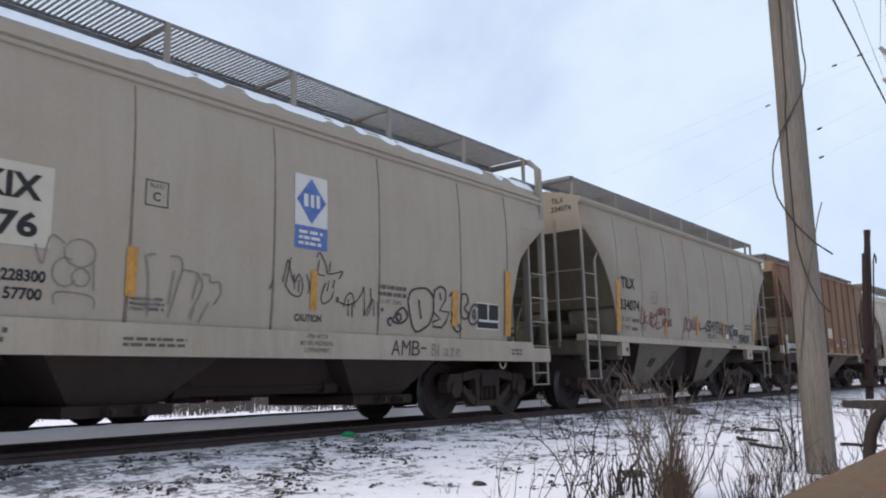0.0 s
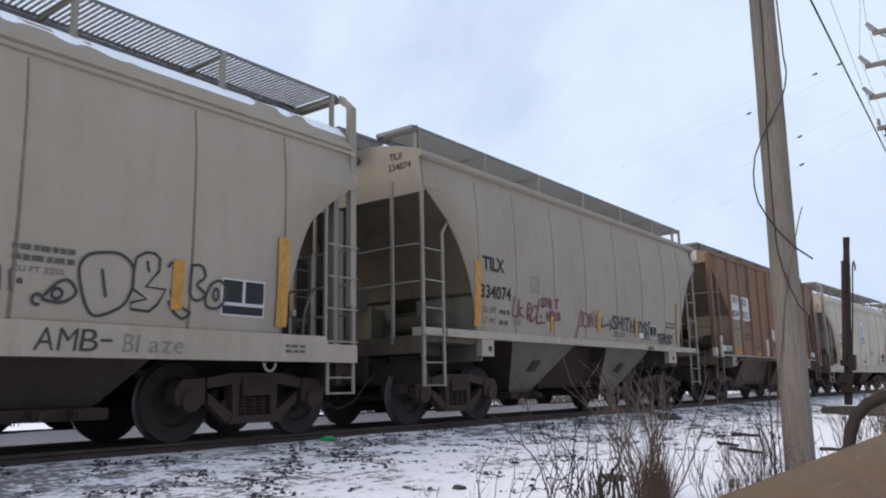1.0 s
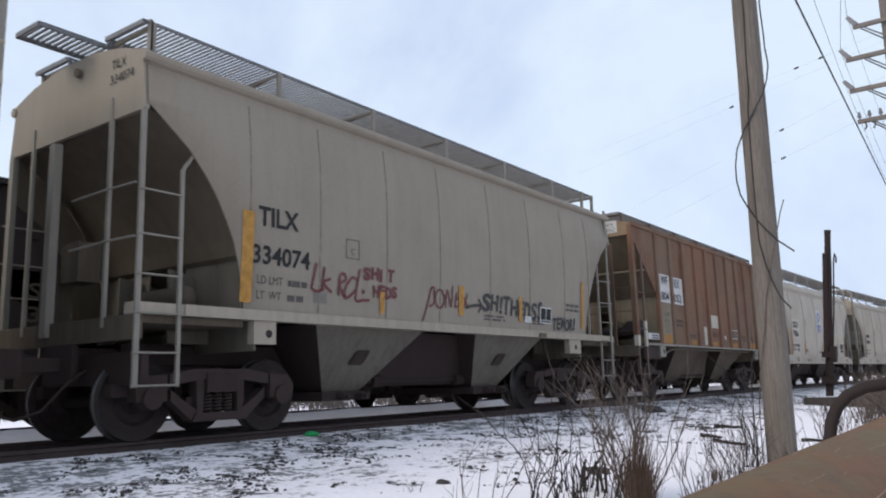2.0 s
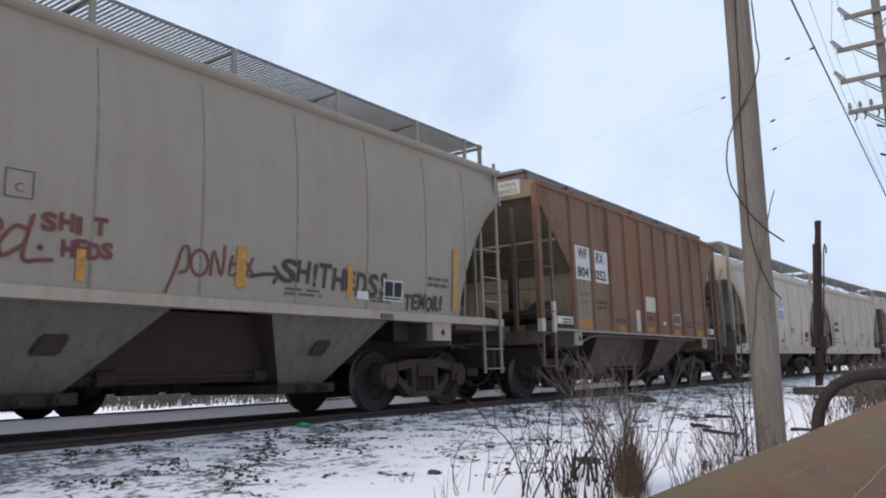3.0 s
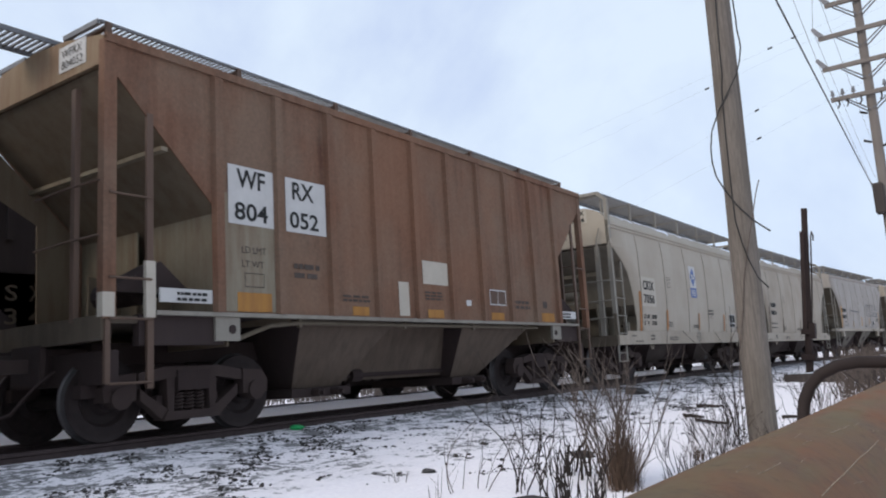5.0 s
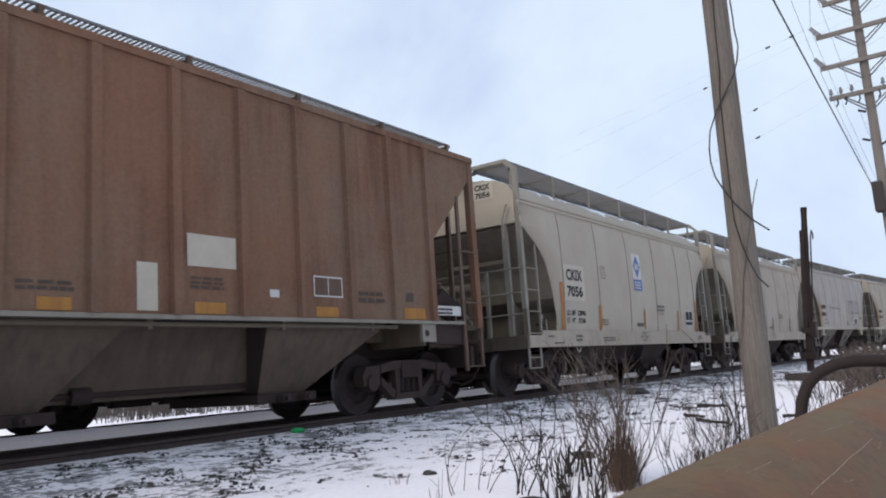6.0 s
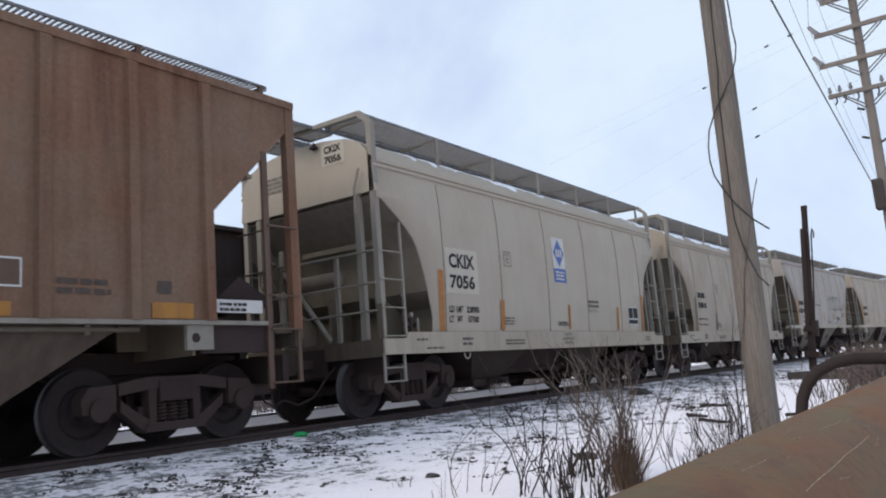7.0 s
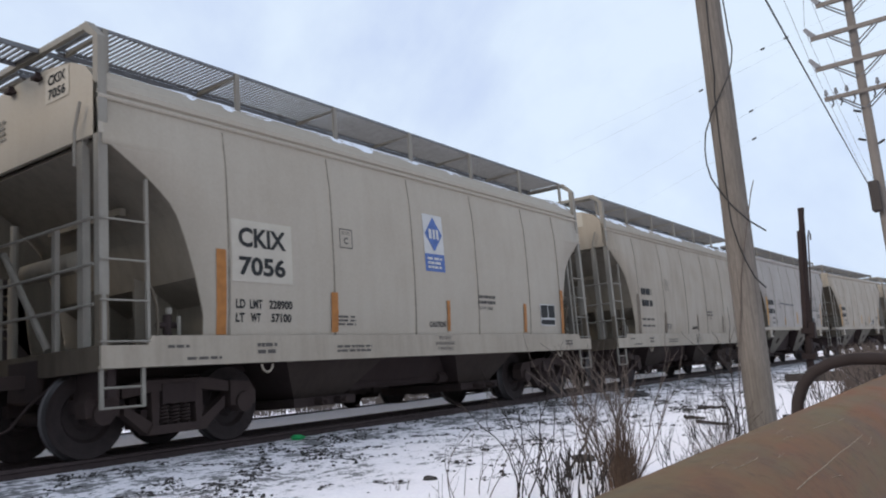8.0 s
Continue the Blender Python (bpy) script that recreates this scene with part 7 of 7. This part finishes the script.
def build_plants():
    shrub(-2.60, 6.15, 34, 1.30, 0.28, 21, TWIG, "tall bare grey-brown shrub fanning out of dry grass", 0.0058, 2.0)
    shrub(-2.95, 6.3, 10, 1.15, 0.4, 22, TWIG, "tall bare grey-brown shrub rising from the snow", 0.0055, 1.0, 0.26)
    shrub(-3.05, 5.35, 9, 1.05, 0.5, 23, TWIG_DARK, "sparse bare shrub with thin crooked stems", 0.0058, 0.9, 0.32)
    shrub(-3.45, 5.3, 6, 0.85, 0.4, 27, TWIG, "sparse bare shrub with thin crooked stems", 0.005, 0.9, 0.3)
    shrub(-2.45, 4.9, 20, 0.50, 0.3, 24, TWIG_DARK, "dark broken shrub stubs in the snow", 0.0075)
    shrub(-2.15, 4.75, 16, 0.42, 0.28, 25, TWIG_DARK, "dark broken shrub stubs in the snow", 0.009)
    shrub(-3.3, 4.6, 6, 0.35, 0.25, 26, TWIG, "low dry twigs poking through snow", 0.003)
    stubs(-3.10, 6.15, 6, 0.22, 71)
    stubs(-3.32, 6.35, 4, 0.18, 72)
    stubs(-2.85, 6.1, 4, 0.16, 73)
    shrub(-2.15, 6.6, 16, 0.36, 0.4, 74, TWIG_DARK, "low tangled dark weed stems in snow", 0.005)
    shrub(-2.0, 6.1, 12, 0.32, 0.35, 75, TWIG_DARK, "low tangled dark weed stems in snow", 0.005)
    shrub(-3.2, 6.2, 8, 0.50, 0.4, 76, TWIG_DARK, "dark crooked shrub stems in snow", 0.006)
    grass_tuft(-2.50, 6.0, 320, 0.60, 0.13, 31)
    grass_tuft(-2.42, 5.8, 220, 0.40, 0.15, 32)
    rnd = random.Random(40)
    for i in range(50):
        y = rnd.uniform(5.2, 9.8)
        x = -0.215 * y - rnd.uniform(-0.55, 0.75)
        shrub(x, y, rnd.randint(4, 8), rnd.uniform(0.28, 0.55), 0.3, 100 + i, TWIG_DARK if i % 4 else TWIG, "low tangled dry weed stems in snow", 0.0042, 0.9, 0.3)
    for i in range(22):
        y = rnd.uniform(4.8, 8.8)
        x = -0.235 * y - rnd.uniform(-0.5, 0.7)
        grass_tuft(x, y, 45, rnd.uniform(0.14, 0.3), 0.1, 200 + i)
    shrub(-2.42, 8.75, 5, 0.9, 0.15, 64, TWIG_DARK, "thin bare vine stems beside the pole", 0.006)
    shrub(-2.35, 8.85, 4, 1.3, 0.06, 61, TWIG_DARK, "thin bare vine stems beside the pole", 0.007)
    shrub(-2.0, 10.4, 8, 0.8, 0.4, 62, TWIG_DARK, "dark bare brush near the pole", 0.006)
    for i in range(10):
        shrub(-1.9 - 0.2 * i + rnd.uniform(-0.2, 0.2), 12 + i * 0.9, 6, rnd.uniform(0.5, 0.8), 0.45, 300 + i, TWIG_DARK if i % 3 else TWIG, "dark bare brush in snow", 0.006)
    for i in range(9):
        shrub(-1.0 - 0.12 * i + rnd.uniform(-0.1, 0.1), 7.5 + i * 1.3, 7, rnd.uniform(0.4, 0.7), 0.4, 400 + i, TWIG, "tangled pale brush in snow", 0.005, 0.9, 0.3)
    for i in range(24):
        y = 15.0 + i * 0.85
        shrub(-0.128 * y - rnd.uniform(-0.55, 0.45), y, 26, rnd.uniform(0.7, 1.15), 0.6, 500 + i, TWIG_DARK if i % 3 == 0 else TWIG, "dense tangled brown brush in snow", 0.009, 0.9, 0.3)
    for i in range(12):
        shrub(rnd.uniform(-3.1, -2.35), rnd.uniform(7.4, 10.6), 4, rnd.uniform(0.5, 0.9), 0.3, 540 + i, TWIG_DARK, "sparse dark weed stems in snow", 0.0045, 0.8, 0.34)
    shrub(-4.35, 5.5, 7, 0.16, 0.16, 63, TWIG, "low dry twigs poking through snow", 0.003)


build_plants()


def stick(x, y, length, rz, r, seed, label="grey broken stick lying on the snow", ry=0):
    rnd = random.Random(seed)
    th = thing("fallen_stick", (x, y, on_ground(x, y) + r, 0, ry, rz), label, "stick", "sticks on the snow")
    bm = bmesh.new()
    n = 6
    tube(bm, [(length * (i / n - 0.5), rnd.uniform(-1, 1) * 0.02, rnd.uniform(0, 1) * 0.015) for i in range(n + 1)], r, 8, r * 0.6)
    part("wood", bm, TWIG_DARK, th)


def build_litter():
    stick(-4.15, 13.9, 0.50, -12, 0.03, 1)
    stick(-3.85, 12.0, 0.55, -40, 0.03, 2, "forked grey driftwood stick on the snow")
    stick(-3.3, 11.0, 0.85, -48, 0.028, 3, "forked grey driftwood stick on the snow")
    stick(-3.0, 12.8, 0.35, 15, 0.02, 4)
    stick(-2.35, 12.0, 0.5, 8, 0.025, 5)
    rnd = random.Random(9)
    for x, y, s in ((-6.75, 17.2, 0.17), (-3.45, 7.3, 0.09), (-2.75, 5.0, 0.10), (-2.2, 4.25, 0.09), (-1.9, 5.6, 0.09), (-8.55, 5.25, 0.09), (-8.4, 4.95, 0.07), (-4.45, 6.1, 0.05), (-5.1, 8.1, 0.04)):
        th = thing("rock", (x, y, on_ground(x, y)), "dark angular rock lying in the snow" if x > -8 else "dirty frozen snow lump beside the rail", "rock", "rocks in the snow")
        bm = bmesh.new()
        bmesh.ops.create_icosphere(bm, subdivisions=2, radius=s)
        for v in bm.verts:
            v.co *= 1 + 0.55 * noise.noise(v.co * (1.6 / s) + Vector((x, y, 0))) + 0.25 * noise.noise(v.co * (5 / s))
            v.co.z = v.co.z * 0.5 + s * 0.2
            v.co.x *= 1.5
        part("stone", bm, STONE if x > -8 else SNOW, th)
    # crumpled green packet by the rail
    x, y = -8.05, 7.95
    th = thing("green_packet", (x, y, on_ground(x, y)), "crumpled green plastic packet by the rail", "litter")
    bm = bmesh.new()
    bmesh.ops.create_icosphere(bm, subdivisions=2, radius=0.07)
    for v in bm.verts:
        v.co *= 1 + 0.5 * noise.noise(v.co * 40)
        v.co.z = v.co.z * 0.55 + 0.03
        v.co.y *= 1.6
    part("foil", bm, GREEN, th)
    # heavy timber lying in the snow
    x, y = -4.2, 23.4
    th = thing("timber_beam", (x, y, on_ground(x, y), 0, 0, 10), "grey snow-topped timber beam lying in the snow", "timber beam")
    bm = bmesh.new()
    box(bm, -0.70, 0.75, -0.12, 0.12, -0.12, 0.24)
    bmesh.ops.bevel(bm, geom=bm.edges[:], offset=0.02, segments=1, affect='EDGES')
    part("beam", bm, TIMBER_GREY, th)
    bm = bmesh.new()
    box(bm, -0.60, 0.52, -0.06, 0.11, 0.243, 0.262)
    bmesh.ops.bevel(bm, geom=bm.edges[:], offset=0.006, segments=2, affect='EDGES')
    part("snow_cap", bm, SNOW, th)
    stubs(-4.95, 22.9, 5, 0.12, 81)


build_litter()


# ---- distance ----
def build_distance():
    sh = thing("storage_shed", (-46.0, 31.5, -0.45, 0, 0, 25), "white low storage shed beyond the tracks", "shed")
    bm = bmesh.new()
    box(bm, -3, 3, -2.5, 2.5, 0, 2.6)
    part("wall", bm, WALL_WHITE, sh)
    bm = bmesh.new()
    hexa(bm, [(-3.2, -2.7, 2.6), (3.2, -2.7, 2.6), (3.2, 2.7, 2.6), (-3.2, 2.7, 2.6), (-3.2, -0.1, 3.6), (3.2, -0.1, 3.6), (3.2, 0.1, 3.6), (-3.2, 0.1, 3.6)])
    part("roof", bm, SNOW, sh)
    sh = thing("freight_container", (-40.0, 21.0, -0.45, 0, 0, 50), "tan steel freight container beyond the tracks", "container")
    bm = bmesh.new()
    box(bm, -3, 3, -1.2, 1.2, 0, 2.5)
    part("body", bm, WALL_TAN, sh)
    for q in (-2.95, 2.95):
        bm = bmesh.new()
        box(bm, q - 0.08, q + 0.08, -1.25, 1.25, -0.05, 2.56)
        part("corner_frame", bm, WALL_TAN, sh)
    rnd = random.Random(77)
    verts, faces = [], []

    def twiglet(p, d, l, r):
        k = len(verts)
        d = Vector(d).normalized()
        u = d.orthogonal().normalized() * r
        v = d.cross(u)
        q = Vector(p) + d * l
        for w in (u, -0.5 * u + 0.86 * v, -0.5 * u - 0.86 * v):
            verts.append(tuple(Vector(p) + w))
        verts.append(tuple(q))
        faces.extend([(k, k + 1, k + 3), (k + 1, k + 2, k + 3), (k + 2, k, k + 3)])
    for i in range(900):
        a = rnd.uniform(6, 82)
        R = rnd.uniform(30, 60) if a > 20 else rnd.uniform(70, 120)
        x, y = -R * math.sin(radians(a)), R * math.cos(radians(a))
        if x > -18:
            continue
        for j in range(14):
            twiglet((x + rnd.uniform(-0.6, 0.6), y + rnd.uniform(-0.6, 0.6), -0.5), (rnd.uniform(-0.4, 0.4), rnd.uniform(-0.4, 0.4), 1), rnd.uniform(0.5, 1.6), 0.02)
    me = bpy.data.meshes.new("winter_brush")
    me.from_pydata(verts, [], faces)
    me.materials.append(BRUSH)
    tagged(new("winter_brush", me), "bare brown brush beyond the tracks", "brush", kind="stuff")


build_distance()


# ---- what moves ----
def run_at(t):
    return float(np.interp(t, RUN_T, RUN_S))


def motions():
    for car, y0 in CARS:
        walk(car, [(t, car_pose(TRACK_X, y0 - s)) for t, s in zip(RUN_T, RUN_S)])
    for ws, y in TURNING:
        rows = []
        for i in range(81):
            t = i * 0.1
            rows.append((t, pose(0, y, WHEEL_Z, math.degrees(run_at(t) / WHEEL_R))))
        walk(ws, rows)


motions()
